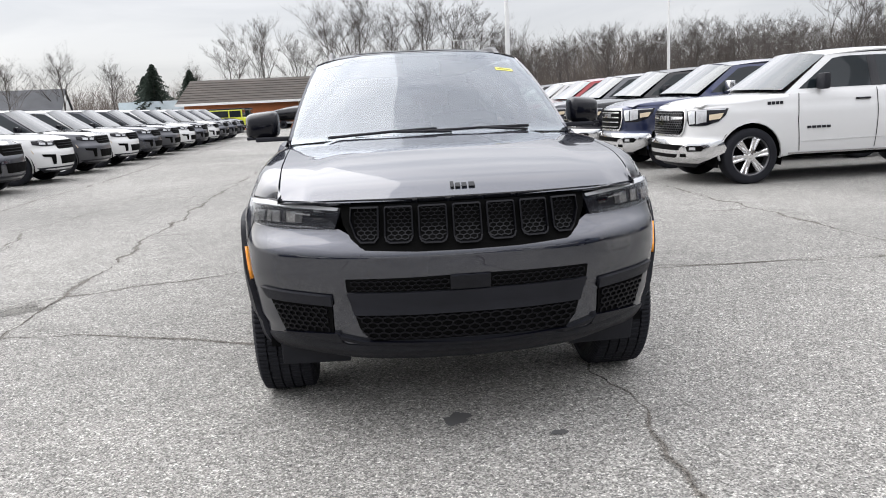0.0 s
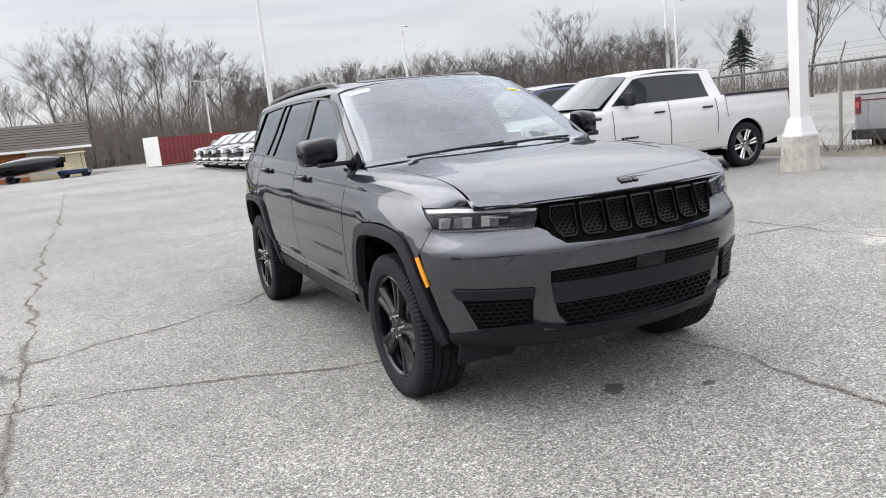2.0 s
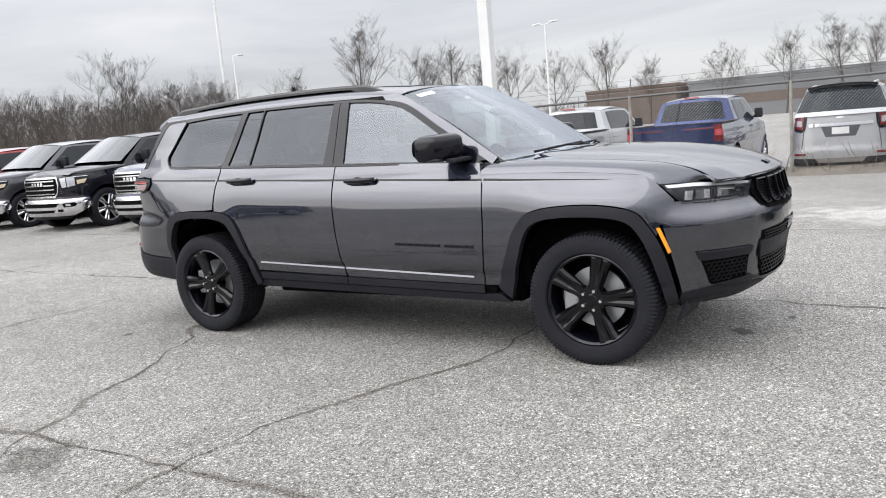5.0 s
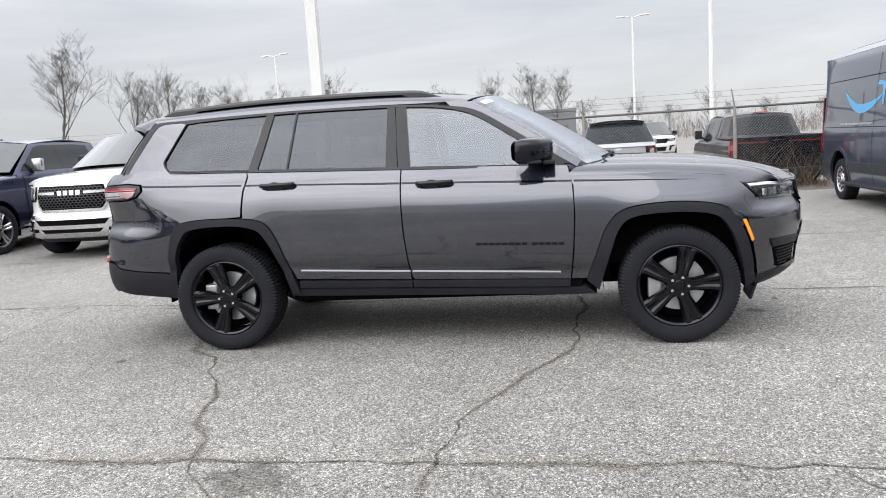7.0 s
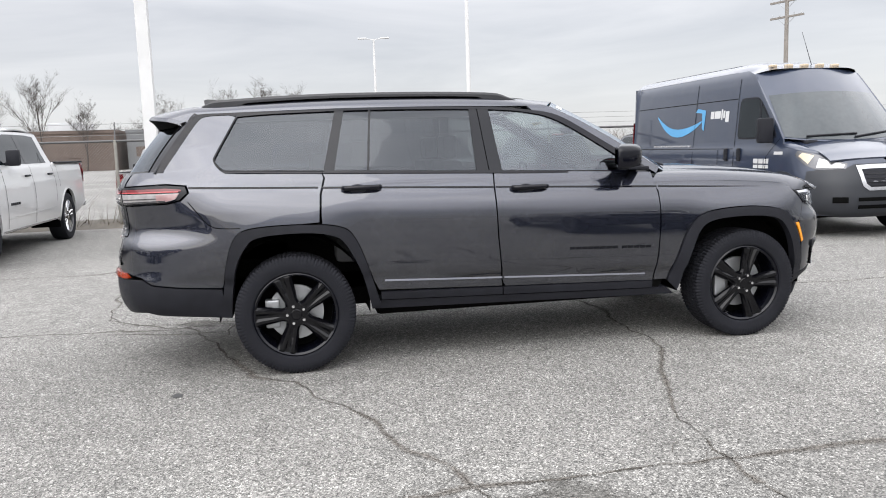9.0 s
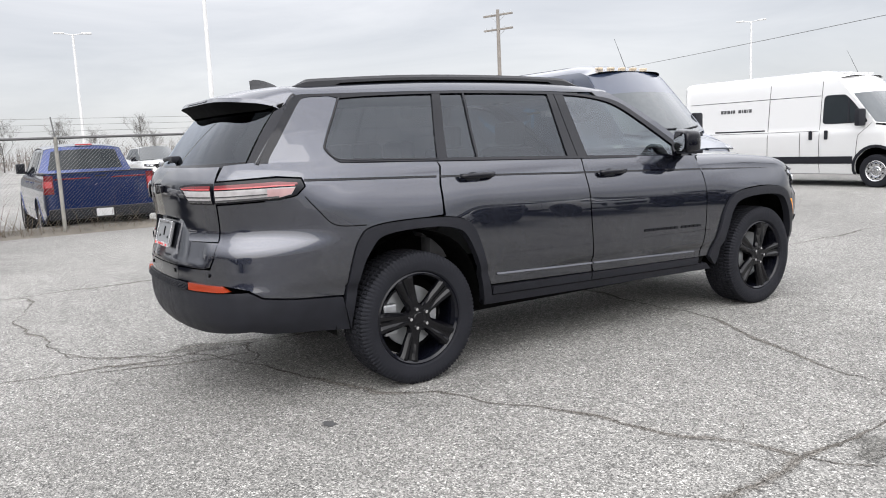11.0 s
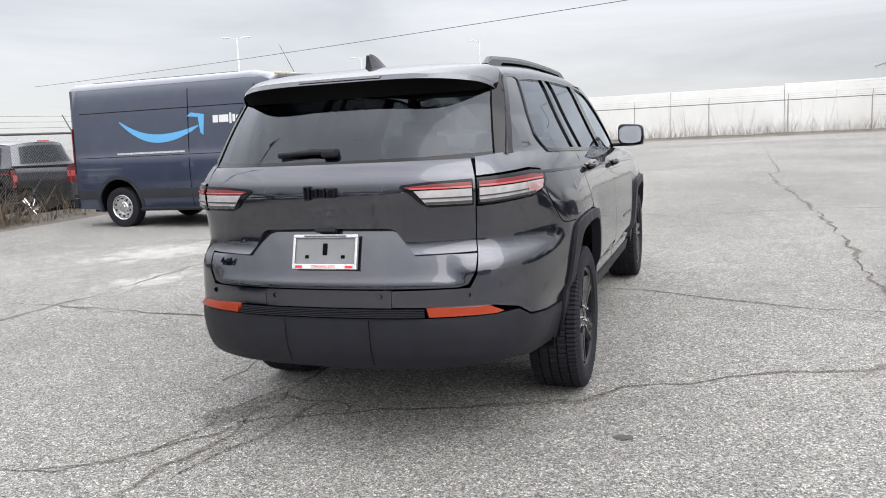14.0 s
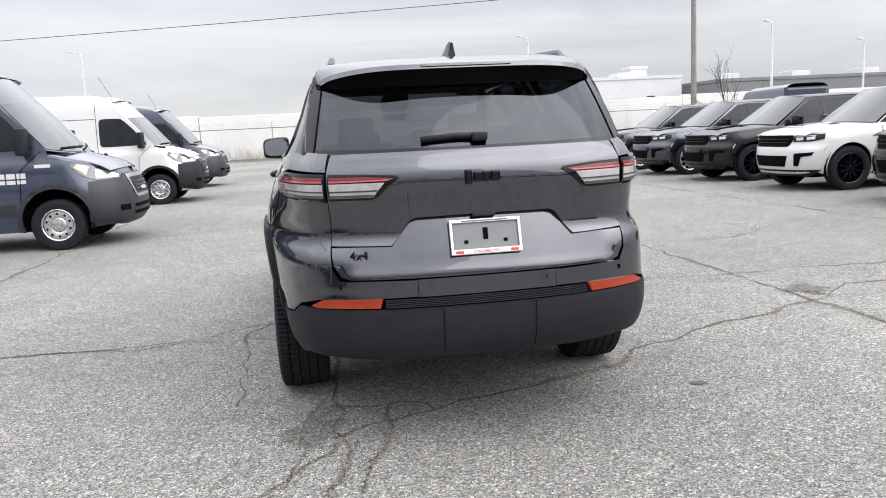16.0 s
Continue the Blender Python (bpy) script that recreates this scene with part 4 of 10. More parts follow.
def fender_top(t, s, off=0.0):
    """Rounds over from the flank to the hood's edge: t 0 at the flank, 1 at the hood."""
    s = np.asarray(s, float)
    zs = shoulder(s) + (1.010 - shoulder(s)) * step01((-1.86 - s) / 0.10)
    o = low(s, zs)
    yi = np.interp(s, [F(-0.735), -2.05, -1.8, -0.86], [-2.290, -2.15, -1.88, -1.125])
    hi = hood_map(-hood_half(yi), yi)
    q = np.clip(np.asarray(t, float), 0.0, 1.0)
    rise = hi[..., 2] - zs
    cx = o[..., 0] + np.minimum(0.40 * rise, 0.45 * (hi[..., 0] - o[..., 0]))
    cz = zs + np.interp(s, [F(-0.735), -2.05, -1.75], [0.55, 0.78, 0.93]) * rise
    b0, b1, b2 = (1 - q) ** 2, 2 * q * (1 - q), q ** 2
    return np.stack([b0 * o[..., 0] + b1 * cx + b2 * hi[..., 0] - off * (1 - q), o[..., 1] + (hi[..., 1] - o[..., 1]) * q, b0 * zs + b1 * cz + b2 * hi[..., 2] + off * q], -1)


def hood_half(y):
    return 0.745 + 0.03 * np.clip((np.asarray(y) + 2.1) / 1.1, 0, 1)


def hood_z(x, y):
    q = np.abs(np.asarray(x)) / 0.76
    bulge = 0.012 * step01((0.60 - np.abs(x)) / 0.10) * step01((np.asarray(y) + 2.25) / 0.5)
    # towards its lip the hood rolls down to the headlights' upper edge, also at the corners
    w = np.clip((-1.85 - np.asarray(y, float)) / 0.44, 0, 1)
    lip_y = np.interp(np.abs(np.asarray(x, float)), [0, 0.3, 0.6, 0.735, 0.78], [-2.393, -2.391, -2.373, -2.288, -2.20])
    return ZC(y - (lip_y + 2.393) * w ** 1.5) - 0.012 - 0.022 * q ** 2.5 * (1 - 0.75 * w) + bulge


def hood_map(x, y, off=0.0):
    x, y = np.asarray(x, float), np.asarray(y, float)
    sweep_back = 0.075 * (np.abs(x) / 0.7) ** 2 * np.clip((-1.2 - y) / 1.0, 0, 1)
    rear_arc = 0.16 * (np.abs(x) / 0.77) ** 2 * np.clip((y + 2.0) / 0.9, 0, 1)
    return np.stack([x, y + sweep_back + rear_arc, hood_z(x, y) + off], -1)


patch("fender_nose", [(F(-0.88), 1.000), (F(-0.66), 0.984), (F(-0.64), 1.04), (F(-0.86), 1.045)], lambda s_, z_, off=0.0: B.at(s_, z_, off - 0.002), M_HERO, suv, 0.03, 0, 0, mirror=True)
patch("fender_top", [(0, F(-0.735)), (1, F(-0.735)), (1, -0.86), (0, -0.86)], fender_top, M_HERO, suv, (0.08, 0.06), 0, 0.02, mirror=True)
hood = patch("hood", [(-0.74, -2.15), (-0.735, -2.29), (-0.60, -2.375), (-0.3, -2.393), (0, -2.395), (0.3, -2.393), (0.60, -2.375), (0.735, -2.29), (0.74, -2.15), (0.77, -1.13), (-0.77, -1.13)], hood_map, M_HERO, suv, 0.045, G, 0.006)


def nose_map(x, t, off=0.0):
    """The hood's front face, from its lip down to the grille."""
    x, t = np.asarray(x, float), np.asarray(t, float)
    top = hood_map(x, np.interp(np.abs(x), [0, 0.3, 0.6, 0.735], [-2.393, -2.391, -2.373, -2.288]))
    s = np.interp(np.abs(x), B.x[:300], B.s[:300])
    bot = B.at(s, np.full_like(x, 0.990), 0.004)
    bot = np.stack([x, bot[..., 1], bot[..., 2]], -1)
    k = np.clip(t, 0, 1)
    p = top + (bot - top) * k[..., None]
    p[..., 1] -= 0.012 * np.sin(k * math.pi) + off
    p[..., 2] += 0.012 * np.sin(k * math.pi)
    return p


link = patch("hood_nose", [(-0.735, 0.0), (0.735, 0.0), (0.735, 1.0), (-0.735, 1.0)], nose_map, M_HERO, suv, (0.04, 0.12), 0, 0.01)
link.parent = hood
for x0, w, d in ((-0.044, 0.014, 0.034), (-0.022, 0.020, 0.024), (0.004, 0.020, 0.024), (0.034, 0.024, 0.026)):
    patch("hood_badge", rect(x0 - w / 2, x0 + w / 2, -2.355, -2.355 + d), hood_map, M_GLOSSBLK, hood, 0.1, 0, 0.006, 0.007)

# front bumper: painted upper, black lower
fb_top = [(F(-0.52), 0.898), (F(-0.47), 0.875), (F(-0.42), 0.828), (F(-0.2), 0.815), (F(0), 0.812), (F(0.2), 0.815), (F(0.42), 0.828), (F(0.47), 0.875), (F(0.52), 0.898)]
side_r = [(-2.035, 0.918), (-1.962, 0.80), (-1.995, 0.66), (-2.035, 0.50), (-2.055, 0.42)]
mir = lambda p: (2 * B.sf - p[0], p[1])
bump = [(F(-0.80), 0.908)] + fb_top + [(F(0.80), 0.908)] + [mir(p) for p in side_r]
bump += [(F(0.80), 0.44), (F(0.60), 0.452), (F(0.52), 0.418), (F(0.3), 0.405), (F(0), 0.40), (F(-0.3), 0.405), (F(-0.52), 0.418), (F(-0.60), 0.452), (F(-0.80), 0.44)] + side_r[::-1]
front_bumper = patch("front_bumper", bump, low, M_HERO, suv, 0.035, G, 0.03)
lowb = [(-2.055, 0.42), (F(-0.80), 0.44), (F(-0.60), 0.452), (F(-0.52), 0.418), (F(0), 0.40), (F(0.52), 0.418), (F(0.60), 0.452), (F(0.80), 0.44), mir((-2.055, 0.42)), mir((-2.03, 0.345)), (F(0.6), 0.325), (F(0), 0.318), (F(-0.6), 0.325), (-2.03, 0.345)]
patch("bumper_valance", lowb, low, M_BLACK, front_bumper, 0.05, 0, 0.05, 0.004, label="matt black lower valance")


def hexmesh(name, poly, fn, mat, parent, pitch, bar, off, stretch=1.6, label=""):
    """Honeycomb bars cut to a polygon in the map's plane: each cell's outline as raised strips."""
    P = np.array(poly, float)

    def inside(u, v):
        c, n = False, len(P)
        for i in range(n):
            (x1, y1), (x2, y2) = P[i], P[(i + 1) % n]
            if (y1 > v) != (y2 > v) and u < (x2 - x1) * (v - y1) / (y2 - y1) + x1:
                c = not c
        return c
    lo, hi = P.min(0), P.max(0)
    ph, pw = pitch, pitch * stretch
    segs = []
    j, v = 0, lo[1] - ph
    while v < hi[1] + ph:
        u = lo[0] - pw + (pw / 2 if j % 2 else 0)
        while u < hi[0] + pw:
            a, b, c, d = (u, v + ph * 0.67), (u + pw / 2, v + ph * 0.33), (u + pw / 2, v - ph * 0.33), (u - pw / 2, v + ph * 0.33)
            segs += [(a, b), (b, c), (a, d)]
            u += pw
        j, v = j + 1, v + ph
    verts, faces = [], []
    for a, b in segs:
        if not (inside(*a) and inside(*b)):
            continue
        a, b = np.array(a), np.array(b)
        d = (b - a) / np.linalg.norm(b - a)
        n = np.array([-d[1], d[0]]) * bar / 2
        q = np.array([a + n - d * bar * 0.3, b + n + d * bar * 0.3, b - n + d * bar * 0.3, a - n - d * bar * 0.3])
        lo3, hi3 = fn(q[:, 0], q[:, 1], off), fn(q[:, 0], q[:, 1], off + bar * 1.2)
        k = len(verts)
        verts += [tuple(p) for p in hi3] + [tuple(p) for p in lo3]
        faces += [(k, k + 1, k + 2, k + 3), (k, k + 4, k + 5, k + 1), (k + 2, k + 6, k + 7, k + 3), (k + 1, k + 5, k + 6, k + 2), (k + 3, k + 7, k + 4, k)]
    return link_mesh(name, verts, faces, mat, parent, label, smooth=False)


# grille with seven slots
gp = [(F(-0.515), 0.990), (F(-0.50), 0.912), (F(-0.465), 0.862), (F(-0.405), 0.820), (F(-0.2), 0.810), (F(0), 0.808), (F(0.2), 0.810), (F(0.405), 0.820), (F(0.465), 0.862), (F(0.50), 0.912), (F(0.515), 0.990), (F(0), 0.997)]
grille = patch("grille", gp, low, M_DARK, suv, 0.05, 0, 0.02, 0.006, label="gloss black seven-slot grille")
for k in range(-3, 4):
    xc, w = k * 0.1355, 0.0575
    b0 = 0.834 + 0.006 * abs(k) ** 0.7
    sl = [(xc - w + 0.006, 0.985), (xc + w - 0.006, 0.985), (xc + w, 0.978), (xc + w, b0 + 0.026), (xc + w - 0.008, b0 + 0.008), (xc + w - 0.024, b0), (xc - w + 0.024, b0), (xc - w + 0.008, b0 + 0.008), (xc - w, b0 + 0.026), (xc - w, 0.978)]
    if k == 3:
        sl = [(xc - w, 0.985), (xc + w, 0.985), (xc + w + 0.004, 0.93), (xc + w - 0.02, 0.87), (xc + w - 0.045, b0), (xc - w + 0.015, b0), (xc - w, b0 + 0.02)]
    if k == -3:
        sl = [(xc + w, 0.985), (xc + w, b0 + 0.02), (xc + w - 0.015, b0), (xc - w + 0.045, b0), (xc - w + 0.02, 0.87), (xc - w - 0.004, 0.93), (xc - w, 0.985)]
    poly = [(F(x), z) for x, z in sl]
    inner = [tuple(p) for p in inset(poly, 0.0065)]
    slot = patch("grille_slot", inner, low, M_DARK, grille, 0.06, 0, 0, 0.009)
    hexmesh("slot_mesh", inner, low, M_MESH, slot, 0.0145, 0.0035, 0.010, 1.9)
    out, n = [tuple(p) for p in inset(poly, 0.0)], len(inner)
    ring_o, ring_i = np.array(out), np.array(inner)
    vv = [tuple(p) for p in low(ring_o[:, 0], ring_o[:, 1], 0.007)] + [tuple(p) for p in low(ring_o[:, 0], ring_o[:, 1], 0.024)] + [tuple(p) for p in low(ring_i[:, 0], ring_i[:, 1], 0.026)] + [tuple(p) for p in low(ring_i[:, 0], ring_i[:, 1], 0.007)]
    ff = [(r * n + i, r * n + (i + 1) % n, (r + 1) * n + (i + 1) % n, (r + 1) * n + i) for r in range(3) for i in range(n)]
    link_mesh("slot_frame", vv, ff, M_GRILLE, slot, smooth=False)

# air intakes: near-black patches on the bumper stand for the shaded openings
up = [(F(-0.488), 0.702), (F(-0.488), 0.650), (F(0.488), 0.650), (F(0.488), 0.702), (F(0), 0.710)]
intake = patch("upper_intake", up, low, M_DARK, front_bumper, 0.05, 0, 0, 0.003)
for a, b in ((-0.47, -0.085), (0.085, 0.47)):
    hexmesh("intake_mesh", [(F(a), 0.704), (F(b), 0.704), (F(b), 0.650), (F(a), 0.650)], low, M_MESH, intake, 0.017, 0.0045, 0.004, 1.9)
patch("sensor_cover", [(F(-0.08), 0.708), (F(0.08), 0.708), (F(0.08), 0.652), (F(-0.08), 0.652)], low, M_GLOSSBLK, intake, 0.05, 0, 0.02, 0.014)
patch("bumper_bar", [(F(-0.487), 0.645), (F(-0.470), 0.550), (F(0.470), 0.550), (F(0.487), 0.645)], low, M_BLACK, front_bumper, 0.05, 0, 0.02, 0.014)
lo_p = [(F(-0.470), 0.548), (F(-0.455), 0.490), (F(-0.415), 0.440), (F(0.415), 0.440), (F(0.455), 0.490), (F(0.470), 0.548)]
lower_intake = patch("lower_intake", lo_p, low, M_DARK, front_bumper, 0.05, 0, 0, 0.003)
hexmesh("intake_mesh", lo_p, low, M_MESH, lower_intake, 0.022, 0.006, 0.004, 2.0)
lip = [(F(-0.58), 0.468), (F(-0.44), 0.437), (F(0), 0.424), (F(0.44), 0.437), (F(0.58), 0.468), (F(0.58), 0.452), (F(0.43), 0.420), (F(0), 0.408), (F(-0.43), 0.420), (F(-0.58), 0.452)]
patch("bumper_lip", lip, low, M_GLOSSBLK, front_bumper, 0.05, 0, 0.02, 0.018)
for sx in (-1, 1):
    fog = [(F(sx * 0.845), 0.636), (F(sx * 0.562), 0.624), (F(sx * 0.572), 0.470), (F(sx * 0.79), 0.455)]
    fg = patch("corner_intake", fog, low, M_DARK, front_bumper, 0.05, 0, 0, 0.004)
    patch("corner_intake_bar", [(F(sx * 0.853), 0.640), (F(sx * 0.555), 0.628), (F(sx * 0.560), 0.585), (F(sx * 0.838), 0.592)], low, M_BLACK, fg, 0.05, 0, 0.03, 0.014)
    hexmesh("intake_mesh", [(F(sx * 0.825), 0.585), (F(sx * 0.572), 0.580), (F(sx * 0.578), 0.475), (F(sx * 0.785), 0.462)][::sx], low, M_MESH, fg, 0.020, 0.006, 0.005, 1.8)
    patch("corner_blade", [(F(sx * 0.79), 0.455), (F(sx * 0.55), 0.470), (F(sx * 0.53), 0.43), (F(sx * 0.70), 0.442)], low, M_GLOSSBLK, front_bumper, 0.05, 0, 0.02, 0.020)

patch("fender_joint", [(-2.065, 0.915), (-2.005, 0.915), (-1.930, 0.81), (-1.990, 0.79)], lambda s_, z_, off=0.0: low(s_, z_, off - 0.0025), M_HERO, suv, 0.04, 0, 0, mirror=True)
# headlights
hl = [(-1.958, 1.008), (F(-0.84), 1.012), (F(-0.65), 1.000), (F(-0.505), 0.985), (F(-0.535), 0.892), (F(-0.78), 0.890), (-2.085, 0.900), (-2.035, 0.932), (-1.985, 0.980)]
for ob in patch("headlight", hl, low, M_GLOSSBLK, suv, 0.04, G, 0.02, 0.002, mirror=True, label="headlight with clear lens and bright upper strip"):
    sx = 1 if ob.data.vertices[0].co.x < 0 else -1
    mp = (lambda s, z, off=0.0: low(s, z, off) * np.array([sx, 1, 1]))
    patch("housing", [(-2.03, 0.980), (F(-0.56), 0.962), (F(-0.57), 0.908), (-2.07, 0.914)], mp, M_LAMPDARK, ob, 0.03, 0, 0.004, 0.004)
    for k_ in range(6):
        s0_, s1_ = F(-0.875 + 0.034 * k_), F(-0.875 + 0.034 * (k_ + 1))
        turn_ = (0.30, -0.22, 0.10, -0.34, 0.24, -0.12)[k_]
        fm_ = (lambda s_, z_, off=0.0, c_=(s0_ + s1_) / 2, q_=turn_: mp(s_, z_, off + q_ * (np.asarray(s_) - c_) + 0.25 * q_ * (np.asarray(z_) - 0.94)))
        patch("reflector_facet", [(s0_, 0.968), (s1_, 0.966), (s1_ + 0.004, 0.917), (s0_ + 0.004, 0.919)], fm_, (M_CHROMED, M_LAMPGREY, M_CHROMED, M_LAMPDARK, M_CHROMED, M_LAMPGREY)[k_], ob, 0.012, 0.001, 0.006, 0.009)
    patch("divider", [(F(-0.72), 0.962), (F(-0.60), 0.952), (F(-0.60), 0.946), (F(-0.72), 0.955)], mp, M_CHROMED, ob, 0.03, 0, 0.004, 0.012)
    for x0, x1 in ((-0.625, -0.590),):
        patch("reflector", [(F(x0), 0.975), (F(x1), 0.970), (F(x1) - 0.004, 0.932), (F(x0), 0.932)], mp, M_LAMPGREY, ob, 0.02, 0, 0.012, 0.010)
        patch("projector", [(F(x0) + 0.014, 0.964), (F(x1) - 0.014, 0.962), (F(x1) - 0.014, 0.942), (F(x0) + 0.014, 0.942)], mp, M_GLOSSBLK, ob, 0.02, 0, 0.004, 0.0125)
    patch("lower_strip", [(-2.07, 0.911), (F(-0.62), 0.905), (F(-0.62), 0.900), (-2.07, 0.905)], mp, M_LAMPGREY, ob, 0.03, 0, 0.004, 0.008)
    patch("light_strip", [(-1.985, 1.003), (F(-0.84), 1.005), (F(-0.52), 0.981), (F(-0.525), 0.969), (F(-0.84), 0.988), (-2.0, 0.988)], mp, M_STRIP, ob, 0.03, 0, 0.004, 0.009)
    patch("inner_bezel", [(F(-0.60), 0.966), (F(-0.515), 0.960), (F(-0.535), 0.900), (F(-0.60), 0.904)], mp, M_LAMPDARK, ob, 0.03, 0, 0.004, 0.008)
    patch("lens", [tuple(p) for p in inset(hl, 0.003)], mp, M_LENS, ob, 0.04, 0, 0, 0.016)
patch("side_marker", [(-1.932, 0.785), (-1.952, 0.788), (-2.005, 0.655), (-1.988, 0.645)], low, M_AMBER, suv, 0.05, 0, 0.01, 0.009, mirror=True, label="amber side marker")

# quarter panel, tail lamps, tailgate
qz = [(1.372, 0.950)] + [tuple(p) for p in ro[20:38]] + [(1.985, 0.566), (2.25, 0.582), (2.42, 0.602), (Rr(-0.80), 0.645), (Rr(-0.72), 0.668), (Rr(-0.45), 0.672), (Rr(0), 0.674)]
mr = lambda p: (2 * B.sr - p[0], p[1])
qtop = [(Rr(-0.628), 0.752), (Rr(-0.655), 0.80), (Rr(-0.672), 0.90), (Rr(-0.675), 1.083), (2.30, 1.095), (2.205, 1.115), (2.155, 1.160), (2.170, 1.205), (2.30, 1.218), (Rr(-0.678), 1.205), (Rr(-0.690), 1.285), (2.35, 1.297), (1.9, 1.290), (1.345, 1.270), (1.332, 1.22), (1.360, 1.12), (1.368, 1.00)]
patch("quarter_panel", qz[:-1] + [(Rr(-0.30), 0.674), (Rr(-0.30), 0.748)] + qtop, low, M_HERO, suv, 0.035, G, 0.03, mirror=True)
patch("rear_bumper_upper", [(Rr(-0.30), 0.674), (Rr(0.30), 0.674), (Rr(0.30), 0.748), (Rr(-0.30), 0.748)], low, M_HERO, suv, 0.05, 0, 0.03)
tl_out = [(Rr(-0.676), 1.202), (2.30, 1.213), (2.175, 1.202), (2.162, 1.160), (2.21, 1.118), (2.30, 1.099), (Rr(-0.676), 1.087)]
for ob in patch("tail_lamp", tl_out, low, M_GLOSSBLK, suv, 0.03, G, 0.02, 0.012, mirror=True, label="red and clear tail lamp with black rim"):
    sx = 1 if ob.data.vertices[0].co.x < 0 else -1
    mp = (lambda s, z, off=0.0: low(s, z, off) * np.array([sx, 1, 1]))
    patch("red_band", [(Rr(-0.685), 1.186), (2.30, 1.193), (2.20, 1.184), (2.20, 1.173), (2.30, 1.174), (Rr(-0.685), 1.169)], mp, M_REDLENS, ob, 0.03, 0, 0.004, 0.016)
    patch("clear_band", [(Rr(-0.685), 1.158), (2.30, 1.162), (2.21, 1.162), (2.235, 1.125), (2.30, 1.110), (Rr(-0.685), 1.098)], mp, M_LAMPCLEAR, ob, 0.03, 0, 0.004, 0.016)
    patch("red_end", [(2.36, 1.156), (2.214, 1.158), (2.236, 1.128), (2.30, 1.112), (2.36, 1.106)], mp, M_PINKLENS, ob, 0.03, 0, 0.004, 0.019)
    patch("glow_line", [(Rr(-0.685), 1.171), (2.30, 1.176), (2.215, 1.174), (2.215, 1.168), (2.30, 1.169), (Rr(-0.685), 1.164)], mp, M_REDGLOW, ob, 0.03, 0, 0.003, 0.019)
    patch("inner_fin", [(Rr(-0.685), 1.128), (2.36, 1.134), (2.36, 1.129), (Rr(-0.685), 1.122)], mp, M_LAMPGREY, ob, 0.03, 0, 0.003, 0.0195)
    patch("lower_shade", [(Rr(-0.685), 1.110), (2.30, 1.120), (2.30, 1.110), (Rr(-0.685), 1.099)], mp, M_LAMPGREY, ob, 0.03, 0, 0.003, 0.0195)

gt = [(Rr(-0.671), 1.278), (Rr(-0.673), 1.205), (Rr(-0.669), 0.896), (Rr(-0.405), 0.892), (Rr(-0.375), 0.925), (Rr(-0.325), 0.992), (Rr(-0.295), 1.003), (Rr(0), 1.006)]
tailgate = patch("tailgate", gt + [mr(p) for p in gt[:-1][::-1]], low, M_HERO, suv, 0.03, 0.0008, 0.05, 0.004)
gl = [(Rr(-0.668), 0.888), (Rr(-0.652), 0.815), (Rr(-0.622), 0.765), (Rr(-0.58), 0.755), (Rr(0), 0.754)]
NG = Curve1([(0.70, -0.020), (0.755, -0.020), (0.775, -0.024), (0.80, -0.033), (0.85, -0.048), (0.90, -0.063), (0.95, -0.078), (1.03, -0.103)])  # lower face, leaning in under the brow
patch("tailgate_lower", gl + [mr(p) for p in gl[:-1][::-1]] + [(Rr(0.42), 0.888), (Rr(0.33), 1.02), (Rr(-0.33), 1.02), (Rr(-0.42), 0.888)], lambda s_, z_, off=0.0: B.at(s_, z_, off + (NG(z_) - B.rear(z_)) * step01((0.64 - np.abs(np.asarray(s_) - B.sr)) / 0.10)), M_HERO, tailgate, 0.03, 0, 0.02, -0.003)
tl_in = [(Rr(-0.664), 1.200), (Rr(-0.50), 1.196), (Rr(-0.365), 1.186), (Rr(-0.352), 1.172), (Rr(-0.40), 1.140), (Rr(-0.445), 1.098), (Rr(-0.48), 1.084), (Rr(-0.664), 1.085)]
for ob in patch("tail_lamp_inner", tl_in, low, M_GLOSSBLK, tailgate, 0.03, G, 0.02, 0.012, mirror=True):
    sx = 1 if ob.data.vertices[0].co.x < 0 else -1
    mp = (lambda s, z, off=0.0: low(s, z, off) * np.array([sx, 1, 1]))
    patch("red_band", [(Rr(-0.655), 1.185), (Rr(-0.50), 1.183), (Rr(-0.380), 1.174), (Rr(-0.39), 1.168), (Rr(-0.655), 1.168)], mp, M_REDLENS, ob, 0.03, 0, 0.004, 0.016)
    patch("clear_band", [(Rr(-0.655), 1.158), (Rr(-0.418), 1.158), (Rr(-0.470), 1.098), (Rr(-0.655), 1.097)], mp, M_LAMPCLEAR, ob, 0.03, 0, 0.004, 0.016)
    patch("glow_line", [(Rr(-0.655), 1.170), (Rr(-0.395), 1.170), (Rr(-0.405), 1.164), (Rr(-0.655), 1.163)], mp, M_REDGLOW, ob, 0.03, 0, 0.003, 0.019)
    patch("inner_fin", [(Rr(-0.655), 1.128), (Rr(-0.445), 1.128), (Rr(-0.450), 1.122), (Rr(-0.655), 1.122)], mp, M_LAMPGREY, ob, 0.03, 0, 0.003, 0.0195)
    patch("lower_shade", [(Rr(-0.655), 1.110), (Rr(-0.462), 1.110), (Rr(-0.470), 1.099), (Rr(-0.655), 1.098)], mp, M_LAMPGREY, ob, 0.03, 0, 0.003, 0.0195)
bb = bmesh.new()
for x0, w, h in ((0.062, 0.030, 0.062), (0.026, 0.030, 0.044), (-0.010, 0.030, 0.044), (-0.052, 0.040, 0.044)):
    add_box(bb, x0 - w / 2, x0 + w / 2, 2.672, 2.692, 1.162 - h / 2, 1.162 + h / 2, 0.007)
